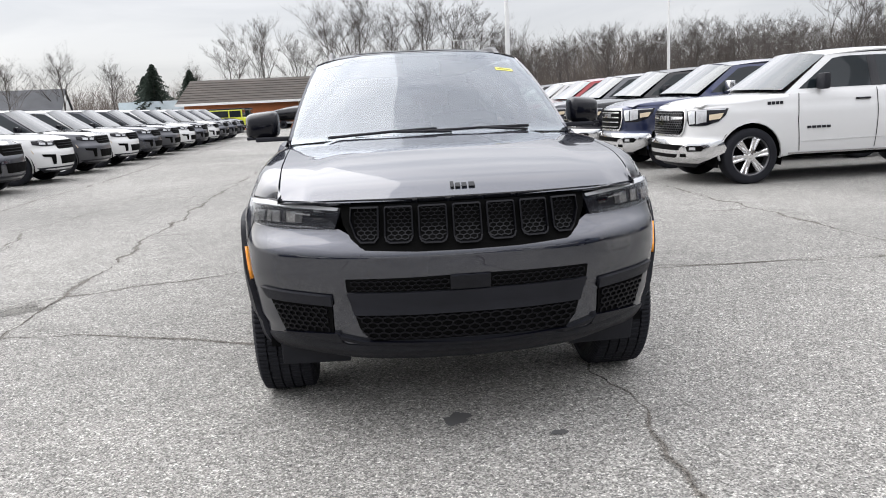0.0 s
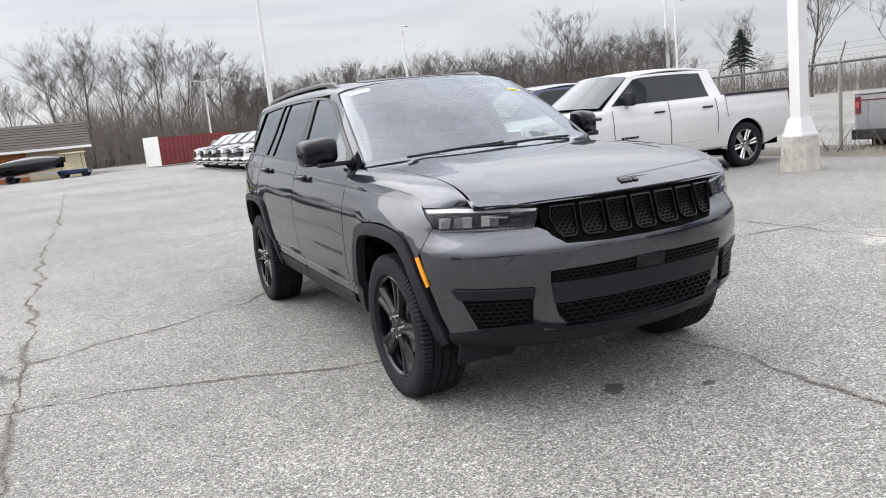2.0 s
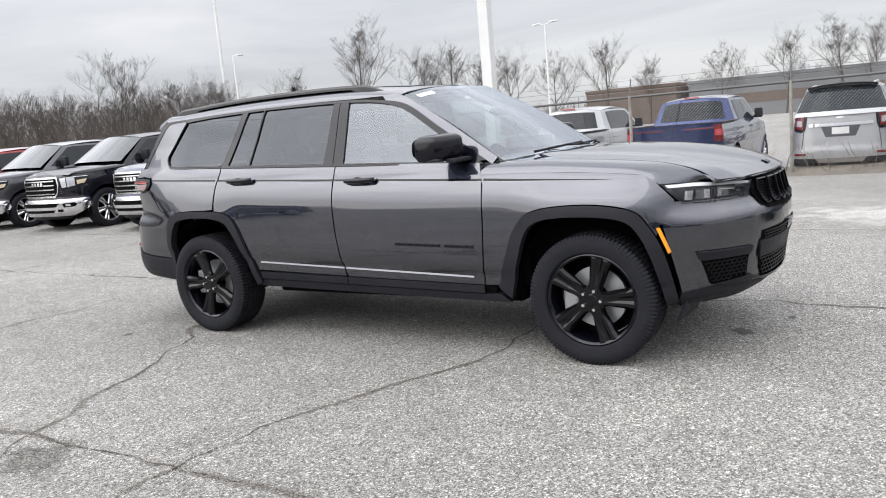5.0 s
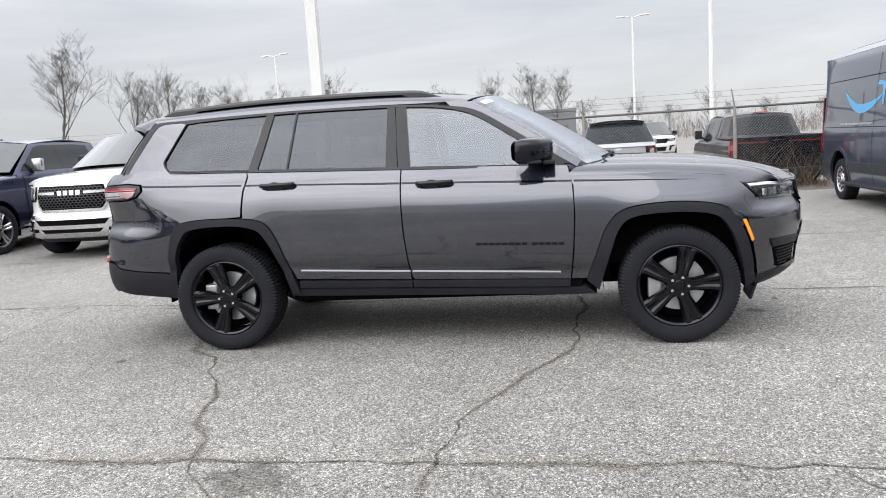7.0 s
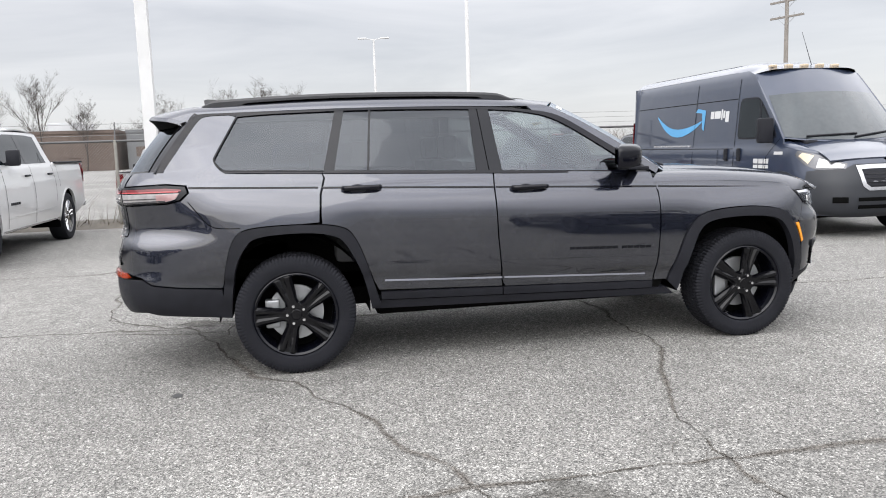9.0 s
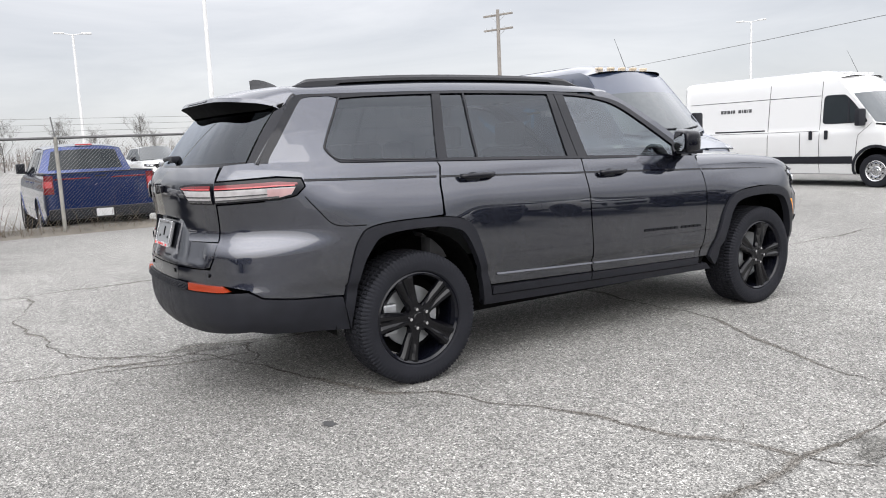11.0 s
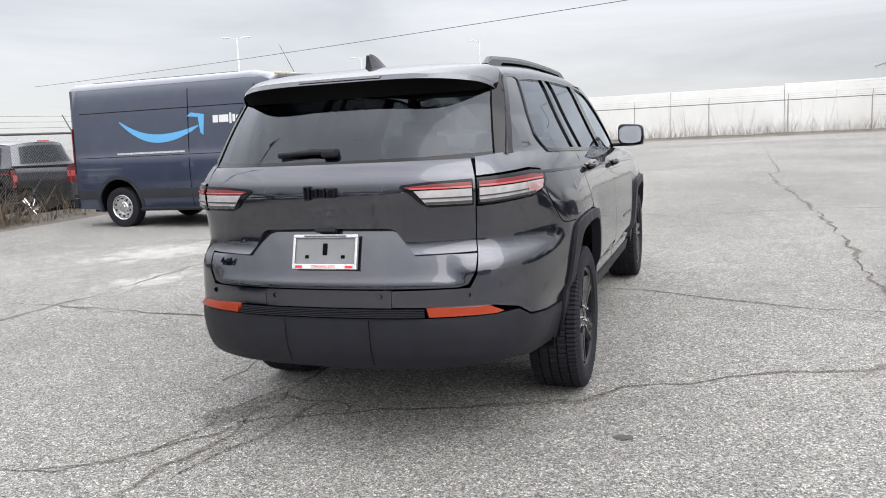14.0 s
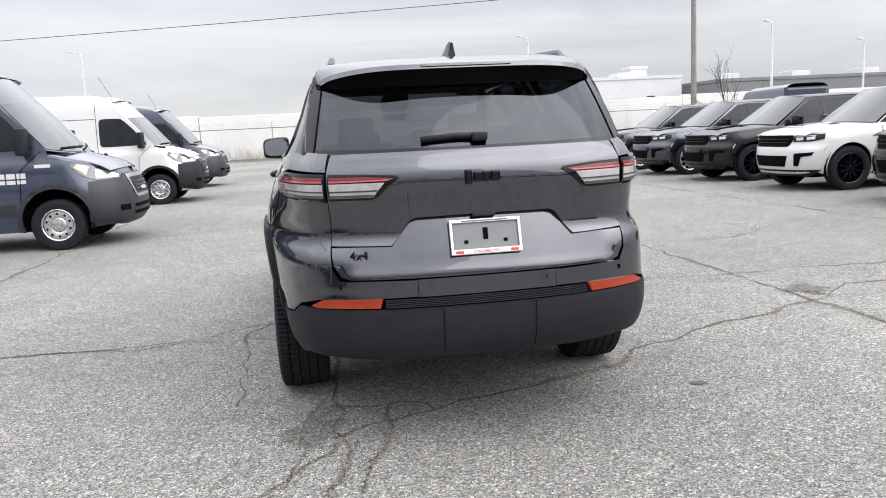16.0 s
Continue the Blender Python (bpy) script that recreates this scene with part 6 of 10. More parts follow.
for sx in (-1, 1):
    me_ = new("door_mirror")
    me_.parent = suv
    bm = bmesh.new()
    bmesh.ops.create_uvsphere(bm, u_segments=24, v_segments=14, radius=1)
    for v in bm.verts:
        x, y, z = v.co
        f = lambda q, p: math.copysign(abs(q) ** p, q)
        x, y, z = f(x, 0.42), f(y, 0.6), f(z, 0.45)
        v.co = (sx * (0.968 + 0.103 * x), -0.630 + 0.125 * y * (1 if y < 0 else 0.42) + 0.05 * x, 1.288 + 0.080 * z - 0.008 * x)
    part("mirror_shell", bm, M_GLOSSBLK, me_, "gloss black mirror shell", smooth=True)
    bm = bmesh.new()
    bmesh.ops.create_circle(bm, cap_ends=True, segments=28, radius=1)
    for v in bm.verts:
        f = lambda q, p: math.copysign(abs(q) ** p, q)
        v.co = (sx * (0.968 + 0.089 * f(v.co.x, 0.6)), -0.574 + 0.05 * f(v.co.x, 0.6), 1.288 + 0.066 * f(v.co.y, 0.6))
    part("mirror_glass", bm, M_CHROME, me_, "mirror glass")
    part("mirror_foot", box_bm(*sorted((sx * 0.80, sx * 1.0)), -0.79, -0.72, 1.196, 1.222, 0.008), M_BLACK, me_)
    part("mirror_skirt", box_bm(*sorted((sx * 0.90, sx * 1.06)), -0.71, -0.62, 1.206, 1.226, 0.008), M_BLACK, me_)

# model name as plain bars on the front doors
for sx, d in zip((-1, 1), front_door):
    for k in range(13):
        w, y = 0.035, -0.83 + 0.043 * k + (0.025 if k > 4 else 0)
        q = low(y + w / 2, 0.69 + 0.03 * (y + 0.5), 0.001)
        part("name_bar", box_bm(*sorted((sx * abs(q[0]), sx * (abs(q[0]) + 0.003))), y, y + w, q[2] - 0.0085, q[2] + 0.0085), M_GLOSSBLK, d)

# wheels, wells, underbody
for sx in (-1, 1):
    for yc, turn in ((-1.5455, 15), (1.5455, -19)):
        m = pose(sx * 0.812, yc, 0.376, 0, 0, 0 if sx < 0 else 180)
        wheel(suv, m, spoke_mat=M_WHEELBLK, turn=turn if sx < 0 else -turn, seg=300, sw=(0.088, 0.128))
        bm = bmesh.new()
        n, rr = 20, 0.475
        for k in range(n):
            a0, a1 = math.pi * (k / n * 1.08 - 0.04), math.pi * ((k + 1) / n * 1.08 - 0.04)
            q = [bm.verts.new((sx * x, yc + rr * math.cos(a), 0.40 + rr * math.sin(a))) for x, a in ((0.925 - 0.085 * abs(math.cos(a0)) ** 3, a0), (0.925 - 0.085 * abs(math.cos(a1)) ** 3, a1), (0.50, a1), (0.50, a0))]
            bm.faces.new(q)
        q = [bm.verts.new((sx * 0.52, yc + rr * math.cos(math.pi * (k / n * 1.08 - 0.04)), 0.40 + rr * math.sin(math.pi * (k / n * 1.08 - 0.04)))) for k in range(n + 1)]
        bm.faces.new(q)
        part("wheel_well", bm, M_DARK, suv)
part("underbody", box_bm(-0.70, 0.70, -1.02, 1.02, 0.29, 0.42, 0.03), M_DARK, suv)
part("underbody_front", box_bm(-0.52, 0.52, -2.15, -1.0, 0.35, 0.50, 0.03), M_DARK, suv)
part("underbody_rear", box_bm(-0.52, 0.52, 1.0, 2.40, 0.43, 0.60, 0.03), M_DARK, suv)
for sx in (-1, 1):
    ad = box_bm(*sorted((sx * 0.50, sx * 0.80)), -2.05, -2.03, 0.25, 0.37, 0.008)
    for v in ad.verts:
        v.co.y += 0.35 * (0.37 - v.co.z) - 0.10 * max(0.0, 0.7 - abs(v.co.x))
    part("air_deflector", ad, M_BLACK, suv)
part("engine_block", box_bm(-0.70, 0.70, -2.15, -1.05, 0.5, 0.90), M_DARK, suv)

# cabin
part("cabin_floor", box_bm(-0.80, 0.80, -1.0, 1.02, 0.42, 0.60), M_DARK, suv)
part("boot_floor", box_bm(-0.50, 0.50, 1.0, 2.45, 0.50, 0.62), M_DARK, suv)
part("boot_lining", box_bm(-0.60, 0.60, 2.28, 2.40, 0.60, 1.20), M_DARK, suv)
for sx in (-1, 1):
    part("wheel_box", box_bm(*sorted((sx * 0.50, sx * 0.80)), 1.05, 2.2, 0.90, 1.02), M_DARK, suv)
    part("front_footwell", box_bm(*sorted((sx * 0.50, sx * 0.78)), -1.12, -1.0, 0.42, 1.0), M_DARK, suv)
part("dashboard", box_bm(-0.74, 0.74, -1.06, -0.62, 0.85, 1.155, 0.05), M_BLACK, suv, "dark dashboard")
part("headliner", box_bm(-0.58, 0.58, 0.0, 2.0, 1.635, 1.655), M_PALE, suv)
sw = new("steering_wheel")
sw.parent, sw.matrix_basis = suv, pose(0.38, -0.42, 1.08, 62, 0, 0)
sv = [(0.185 * math.cos(a), 0.185 * math.sin(a), 0) for a in np.linspace(0, 2 * math.pi, 33)]
sweep("rim", sv, 0.015, M_BLACK, sw)
part("boss", box_bm(-0.17, 0.17, -0.045, 0.045, -0.02, 0.02, 0.015), M_BLACK, sw)
seat = None
for yc, xs in ((0.25, (-0.38, 0.38)), (1.15, (-0.42, 0.0, 0.42)), (1.95, (-0.32, 0.32))):
    for xc in xs:
        st = new("seat")
        st.parent, st.matrix_basis = suv, pose(xc, yc, 0.60)
        bw = 0.25 if yc < 1 else 0.20
        part("cushion", box_bm(-bw, bw, -0.42, 0.12, 0.04, 0.24, 0.05), M_SEAT, st)
        b_ = box_bm(-bw, bw, 0.02, 0.17, 0.18, 0.70 if yc < 1 else (0.62 if yc < 1.9 else 0.44), 0.05)
        for v in b_.verts:
            v.co.y += (v.co.z - 0.18) * 0.22
        part("backrest", b_, M_SEAT, st)
        part("headrest", box_bm(-0.12, 0.12, 0.14, 0.24, *((0.71, 0.87) if yc < 1 else ((0.63, 0.77) if yc < 1.9 else (0.45, 0.55))), 0.035), M_SEAT, st)
patch("rear_view_mirror", [(-0.13, 0.66), (0.13, 0.66), (0.13, 0.72), (-0.13, 0.72)], ws_map, M_BLACK, suv, 0.1, 0, 0.03, -0.07)

# ---- the other vehicles ----
class Maps:
    """Hood, glasshouse and roof of a car, from a few heights and lengths, over its Shell."""

    def __init__(self, sh, cowl_y, cowl_z, head_y, roof_z, tail_y, tail_z, tail_top_y, crown, hood, hood_half, bow=0.2, gh_taper=0.05, nose_y=None):
        self.sh, self.cowl_y, self.cowl_z, self.head_y, self.roof_z = sh, cowl_y, cowl_z, head_y, roof_z
        self.tail_y, self.tail_z, self.tail_top_y, self.crown, self.hh, self.bow, self.tp = tail_y, tail_z, tail_top_y, crown, hood_half, bow, gh_taper
        self.zc = Curve1(hood)
        self.hy = (hood[0][0], hood[-1][0])
        self.arch = 0.035

    def width(self, y, z):
        base = float(np.max(self.sh.x))
        y = np.asarray(y, float)
        mid = (self.cowl_y + self.tail_y) / 2
        half = (self.tail_y - self.cowl_y) / 2
        return (base + self.sh.side(self.sh.lean(y, z))) * (1 - self.tp * np.clip(np.abs(y - mid) / half, 0, 1.1) ** 3)

    def flank(self, y, z, off=0.0):
        y, z = np.asarray(y, float), np.asarray(z, float)
        return np.stack([-(self.width(y, z) + off), y, z], -1)

    def screen(self, u, v, off=0.0):
        u, v = np.asarray(u, float), np.asarray(v, float)
        ey, ez = self.cowl_y + (self.head_y - self.cowl_y) * v, self.cowl_z + (self.roof_z - self.cowl_z) * v
        k = 1 - np.abs(u) ** 2.2
        return np.stack([u * (self.width(ey, ez) - 0.004), ey - self.bow * k * (1 - 0.25 * v) - off * 0.5, ez + 0.03 * k + (self.crown - 0.03) * k * v + off * 0.85], -1)

    def back(self, u, v, off=0.0):
        u, v = np.asarray(u, float), np.asarray(v, float)
        ey, ez = self.tail_y + (self.tail_top_y - self.tail_y) * v, self.tail_z + (self.roof_z - self.tail_z) * v
        k = 1 - np.abs(u) ** 3
        return np.stack([u * (self.width(ey, ez) - 0.004), ey + self.bow * 0.7 * k + off, ez + self.crown * k * v + off * 0.2], -1)

    def roof(self, u, y, off=0.0):
        u, y = np.asarray(u, float), np.asarray(y, float)
        k = 1 - np.abs(u) ** 2.8
        t = (y - self.head_y) / (self.tail_top_y - self.head_y)
        arch = self.arch * np.sin(np.clip(t, 0, 1) * math.pi)
        yy = y - self.bow * 0.75 * k * (1 - step01(t / 0.5)) + self.bow * 0.7 * k * step01((t - 0.5) / 0.5)
        return np.stack([u * self.width(y, np.full_like(u, self.roof_z)), yy, self.roof_z + arch + self.crown * k + off], -1)

    def hood(self, u, y, off=0.0):
        u, y = np.asarray(u, float), np.asarray(y, float)
        t = np.clip((y - self.hy[0]) / (self.hy[1] - self.hy[0]), 0, 1)
        yy = y + 0.10 * u * u * (1 - t) + self.bow * 0.9 * u * u * t
        return np.stack([u * self.hh, yy, self.zc(y) - 0.03 * np.abs(u) ** 2.5 + off], -1)

    def wing(self, t, s, off=0.0):
        """Fender top, from the flank at hood height less a rounding to the hood's edge."""
        s = np.asarray(s, float)
        a = np.clip(np.asarray(t, float), 0.0005, 0.9995) * math.pi / 2
        y = np.interp(s, [self.s_nose, self.s_nose + 0.35, self.s_cowl], [self.hy[0], self.hy[0] + 0.25, self.hy[1]])
        hi = self.hood(-np.ones_like(y), y)
        o = self.sh.at(s, self.rim(s))
        k, m = np.cos(a) ** 0.9, np.sin(a) ** 0.95
        return np.stack([hi[..., 0] + (o[..., 0] - hi[..., 0]) * k, hi[..., 1] + (o[..., 1] - hi[..., 1]) * k, o[..., 2] + (hi[..., 2] - o[..., 2]) * m], -1)


def arch_line(yc, r, z0, n=17, top=0.0):
    """A wheel arch opening, from its rear foot over to its front foot."""
    return [(yc + r * math.cos(a), max(z0, 0.40 + (r + top) * math.sin(a))) for a in np.linspace(-0.35, math.pi + 0.35, n)]


def wells(car, ys, half, r, mat=None):
    for sx in (-1, 1):
        for yc in ys:
            bm = bmesh.new()
            n = 12
            P = [(yc + r * math.cos(a), 0.40 + r * math.sin(a)) for a in np.linspace(-0.3, math.pi + 0.3, n)]
            for k in range(n - 1):
                bm.faces.new([bm.verts.new((sx * x, *q)) for x, q in ((half - 0.03, P[k]), (half - 0.03, P[k + 1]), (0.5, P[k + 1]), (0.5, P[k]))])
            bm.faces.new([bm.verts.new((sx * 0.52, *q)) for q in P])
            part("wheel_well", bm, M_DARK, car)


def seam(car, pts, fn, mirror=True):
    """A shut line, as a slim dark strip along points of the map."""
    Q = np.array(pts, float)
    t = np.linspace(0, len(Q) - 1, 8 * (len(Q) - 1) + 1)
    P = np.stack([np.interp(t, range(len(Q)), Q[:, k]) for k in (0, 1)], -1)
    w = 0.0055
    for sx in ((1, -1) if mirror else (1,)):
        a, b = fn(P[:, 0] - w, P[:, 1], 0.006), fn(P[:, 0] + w, P[:, 1], 0.006)
        v = [tuple(q * np.array([sx, 1, 1])) for q in a] + [tuple(q * np.array([sx, 1, 1])) for q in b]
        n = len(P)
        link_mesh("shut_line", v, [(i, i + 1, n + i + 1, n + i) for i in range(n - 1)], M_DARK, car)


def handles(car, fn, ys, z, mat, slope=0.0):
    for y in ys:
        for sx in (-1, 1):
            q = fn(np.array(y), np.array(z + slope * y), 0.02)
            sweep("door_handle", [(-sx * q[0], y + d, q[2]) for d in (-0.11, -0.05, 0.05, 0.11)], 0.015, mat, car)


def mirrors(car, x, y, z, mat, h=0.10, w=0.11, stalk=0.14):
    for sx in (-1, 1):
        bm = bmesh.new()
        add_box(bm, -w, w, -0.07, 0.05, -h, h, 0.035)
        o = part("door_mirror", bm, mat, car, smooth=True)
        o.matrix_basis = pose(sx * (x + stalk), y, z, 0, 0, sx * 8)
        part("mirror_foot", box_bm(-0.10, 0.10, -0.02, 0.03, -0.03, 0.02, 0.01), M_BLACK, o).location = (-sx * 0.10, 0, -h * 0.7)


def make_suv(name, paint, label, m, group, rim=None, sporty=True, tall=0.0, chrome=False):
    """A mid-size SUV: wide low grille, slim lamps, corner intakes."""
    car = thing(name, m, label, "car", group)
    T = tall
    sh = Shell([(0, -2.47), (0.3, -2.45), (0.58, -2.36), (0.78, -2.20), (0.89, -2.0), (0.94, -1.75), (0.955, -1.2), (0.96, 0), (0.955, 1.3), (0.935, 1.9), (0.88, 2.3), (0.76, 2.5), (0.5, 2.58), (0, 2.61)],
               side=[(0.22, -0.10), (0.34, -0.06), (0.5, -0.03), (0.62, -0.01), (0.75, 0), (0.95, -0.01), (1.05 + T * .5, -0.045), (1.15 + T, -0.10), (1.30 + T, -0.15), (1.68 + T, -0.31)],
               front=[(0.22, -0.20), (0.32, -0.07), (0.45, -0.02), (0.6, 0), (0.75, -0.01), (0.82, -0.04), (0.95, -0.06), (1.05, -0.12)],
               rear=[(0.25, -0.12), (0.4, -0.01), (0.6, 0), (0.68, -0.03), (0.9, -0.05), (1.15 + T, -0.09), (1.3 + T, -0.14)], tilt=0.02, blend_f=(-1.8, -2.25), blend_r=(1.85, 2.4))
    mp = Maps(sh, -0.98, 1.13 + T, -0.16, 1.68 + T, 2.42, 1.16 + T, 1.95, 0.055, [(-2.36, 1.00), (-2.2, 1.06), (-1.8, 1.12), (-1.3, 1.15), (-0.98, 1.155)], 0.74, bow=0.2)
    mp.arch = 0.018
    F, R = sh.fx, sh.rx
    ar_f, ar_r = arch_line(-1.52, 0.42, 0.26), arch_line(1.52, 0.42, 0.26)
    rim_z = Curve1([(sh.sf, 0.98), (F(-0.74), 0.985), (-1.9, 1.00), (-1.4, 1.05), (-0.9, 1.07)])
    mp.rim, mp.s_nose, mp.s_cowl = rim_z, F(-0.74), -0.92
    body = [(sh.sr, 0.40), (R(-0.6), 0.40), (2.1, 0.36)] + ar_r + [(0.9, 0.27), (-0.9, 0.27)] + ar_f + [(F(-0.86), 0.33), (F(-0.6), 0.30), (sh.sf, 0.30)]
    top = [(sh.sf, 0.98), (F(-0.4), 0.98), (F(-0.74), 0.985), (-1.9, 1.00), (-1.4, float(rim_z(-1.4))), (-0.92, 1.08), (-0.9, 1.115 + T), (0.5, 1.145 + T), (2.0, 1.19 + T), (R(-0.72), 1.17 + T), (sh.sr, 1.16 + T)]
    patch("body_side", body + top, sh.at, paint, car, 0.09, 0, 0.03, mirror=True)
    patch("fender_top", [(0, mp.s_nose), (1, mp.s_nose), (1, mp.s_cowl), (0, mp.s_cowl)], mp.wing, paint, car, (0.2, 0.12), 0, 0, mirror=True)
    hood = patch("hood", [(-1, -2.36), (1, -2.36), (1, -0.98), (-1, -0.98)], mp.hood, paint, car, 0.12, 0, 0.02)
    if sporty:
        sc_ = patch("hood_scoop", [(-0.36, -2.02), (0.36, -2.02), (0.30, -1.40), (-0.30, -1.40)], mp.hood, paint, hood, 0.2, 0, 0.03, 0.022)
        patch("scoop_mouth", [(-0.24, -1.93), (0.24, -1.93), (0.20, -1.84), (-0.20, -1.84)], mp.hood, M_DARK, sc_, 0.2, 0, 0.0, 0.026)
        for q_ in (-0.62, 0.46):
            patch("hood_vent", [(q_, -1.62), (q_ + 0.16, -1.62), (q_ + 0.15, -1.42), (q_ + 0.02, -1.42)], mp.hood, M_DARK, hood, 0.2, 0, 0.0, 0.006)
    patch("nose", [(F(-0.72), 0.978), (F(0.72), 0.978), (F(0.72), 0.99), (F(-0.72), 0.99)], sh.at, paint, car, 0.1, 0, 0.05, 0.0)
    v0, v1 = mp.hood(np.linspace(-1, 1, 20), np.full(20, -2.36)), sh.at(np.array([F(x) for x in np.linspace(-0.74, 0.74, 20)]), np.full(20, 0.98))
    link_mesh("nose_panel", [tuple(p) for p in v0] + [tuple(p) for p in v1], [(i, i + 1, 21 + i, 20 + i) for i in range(19)], paint, car)
    patch("windscreen", rect(-0.99, 0.99, 0, 1), mp.screen, M_SUVSCREEN, car, 0.25, 0, 0, 0.003)
    patch("roof", rect(-1, 1, -0.16, 1.95), mp.roof, paint, car, 0.2, 0, 0.02)
    patch("rear_glass", rect(-0.985, 0.985, 0.14, 0.93) if chrome else rect(-0.92, 0.92, 0.05, 0.92), mp.back, M_CARGLASS, car, 0.25, 0, 0.02, 0.004)
    patch("rear_pillar", [(-1, -0.02), (1, -0.02), (1, 1), (-1, 1)], mp.back, paint, car, 0.25, 0, 0.0, -0.004)
    zt = 1.65 + T
    patch("side_glass", [(-0.93, 1.125 + T), (2.30 if chrome else 1.95, 1.20 + T), (1.95 if chrome else 1.72, zt - 0.02), (1.0, zt), (0.1, zt), (-0.14, zt - 0.03)], mp.flank, M_CARGLASS, car, 0.15, 0, 0.01, 0.004, mirror=True)
    patch("side_panel", [(-0.98, 1.10 + T), (2.42, 1.15 + T), (1.95, 1.68 + T), (-0.16, 1.68 + T)], mp.flank, paint, car, 0.15, 0, 0, -0.003, mirror=True)
    for y in (0.12, 1.02):
        patch("pillar", [(y, 1.14 + T), (y + 0.08, 1.14 + T), (y + 0.06, zt), (y - 0.02, zt)], mp.flank, M_GLOSSBLK, car, 0.2, 0, 0.01, 0.009, mirror=True)
    seam(car, [(0.15, 1.12 + T), (0.15, 0.7), (0.12, 0.36)], sh.at)
    seam(car, [(-0.92, 1.08), (-0.95, 0.8), (-0.92, 0.36)], sh.at)
    seam(car, [(1.15, 1.14 + T), (1.18, 0.95), (1.06, 0.7), (1.0, 0.4)], sh.at)
    handles(car, sh.at, (-0.02, 0.95), 1.00 + T, paint)
    mirrors(car, 0.88, -0.62, 1.20 + T, M_GLOSSBLK if chrome is False else M_CHROMED)
    patch("sill", rect(-1.02, 1.02, 0.24, 0.36), sh.at, M_BLACK, car, 0.2, 0, 0.03, 0.006, mirror=True)
    patch("grille", [(F(-0.53), 0.975), (F(0.53), 0.975), (F(0.54), 0.90), (F(0.48), 0.80), (F(0.44), 0.78), (F(-0.44), 0.78), (F(-0.48), 0.80), (F(-0.54), 0.90)], sh.at, M_DARK, car, 0.12, 0, 0.02, 0.012)
    for k in range(2):
        patch("grille_bar", rect(F(-0.46), F(0.46), 0.845 + 0.055 * k, 0.858 + 0.055 * k), sh.at, M_BLACK, car, 0.12, 0, 0.01, 0.022)
    for ob in patch("headlight", [(F(-0.53), 0.955), (F(-0.80), 0.985), (-1.98, 0.985), (-2.0, 0.90), (F(-0.80), 0.86), (F(-0.55), 0.86)], sh.at, M_GLOSSBLK, car, 0.1, 0, 0.02, 0.012, mirror=True):
        sx = 1 if ob.data.vertices[0].co.x < 0 else -1
        ml = (lambda s, z, off=0.0: sh.at(s, z, off) * np.array([sx, 1, 1]))
        patch("lamp_insert", [(F(-0.60), 0.925), (F(-0.70), 0.935), (F(-0.70), 0.885), (F(-0.60), 0.882)], ml, M_CHROMED, ob, 0.1, 0, 0.01, 0.018)
        patch("lamp_insert", [(F(-0.74), 0.935), (F(-0.83), 0.945), (F(-0.83), 0.895), (F(-0.74), 0.885)], ml, M_CHROMED, ob, 0.1, 0, 0.01, 0.018)
        patch("light_strip", [(F(-0.58), 0.945), (F(-0.84), 0.968), (F(-0.84), 0.960), (F(-0.58), 0.937)], ml, M_STRIP, ob, 0.1, 0, 0.0, 0.018)
    patch("side_marker", [(-2.02, 0.70), (-1.97, 0.78), (-1.955, 0.78), (-2.0, 0.69)], sh.at, M_AMBERPALE, car, 0.1, 0, 0.01, 0.008, mirror=True, label="small pale amber side marker")
    patch("lower_intake", [(F(-0.46), 0.62), (F(0.46), 0.62), (F(0.40), 0.43), (F(-0.40), 0.43)], sh.at, M_DARK, car, 0.12, 0, 0.02, 0.010)
    patch("corner_intake", [(F(-0.58), 0.66), (F(-0.82), 0.68), (F(-0.80), 0.62), (F(-0.68), 0.60), (F(-0.64), 0.44), (F(-0.57), 0.44)], sh.at, M_DARK, car, 0.12, 0, 0.02, 0.010, mirror=True)
    patch("front_lip", [(F(-0.88), 0.37), (F(0.88), 0.37), (F(0.8), 0.26), (F(-0.8), 0.26)], sh.at, M_BLACK, car, 0.12, 0, 0.04, 0.012)
    if chrome:
        for ob in patch("tail_lamp", spline([(R(-0.60), 1.16 + T), (R(-0.80), 1.20 + T), (2.28, 1.20 + T), (2.19, 1.12 + T), (2.24, 0.92 + T), (R(-0.80), 0.86 + T), (R(-0.64), 0.88 + T), (R(-0.60), 1.16 + T)], 3)[:-1], sh.at, M_GLOSSBLK, car, 0.08, 0, 0.02, 0.012, mirror=True, label="red tail lamp with a clear core and dark rim"):
            sx = 1 if ob.data.vertices[0].co.x < 0 else -1
            ml = (lambda s, z, off=0.0: sh.at(s, z, off) * np.array([sx, 1, 1]))
            patch("red_lens", [(R(-0.66), 1.13 + T), (2.31, 1.165 + T), (2.24, 1.10 + T), (2.29, 0.945 + T), (R(-0.68), 0.90 + T)], ml, M_REDLENS, ob, 0.08, 0, 0.01, 0.020)
            patch("clear_core", [(R(-0.70), 1.07 + T), (R(-0.82), 1.09 + T), (R(-0.82), 0.97 + T), (R(-0.70), 0.96 + T)], ml, M_HEADLAMP, ob, 0.08, 0, 0.01, 0.026)
        patch("tailgate_bar", [(R(-0.56), 1.00 + T), (R(0.56), 1.00 + T), (R(0.56), 0.945 + T), (R(-0.56), 0.945 + T)], sh.at, M_CHROME, car, 0.1, 0, 0.02, 0.022)
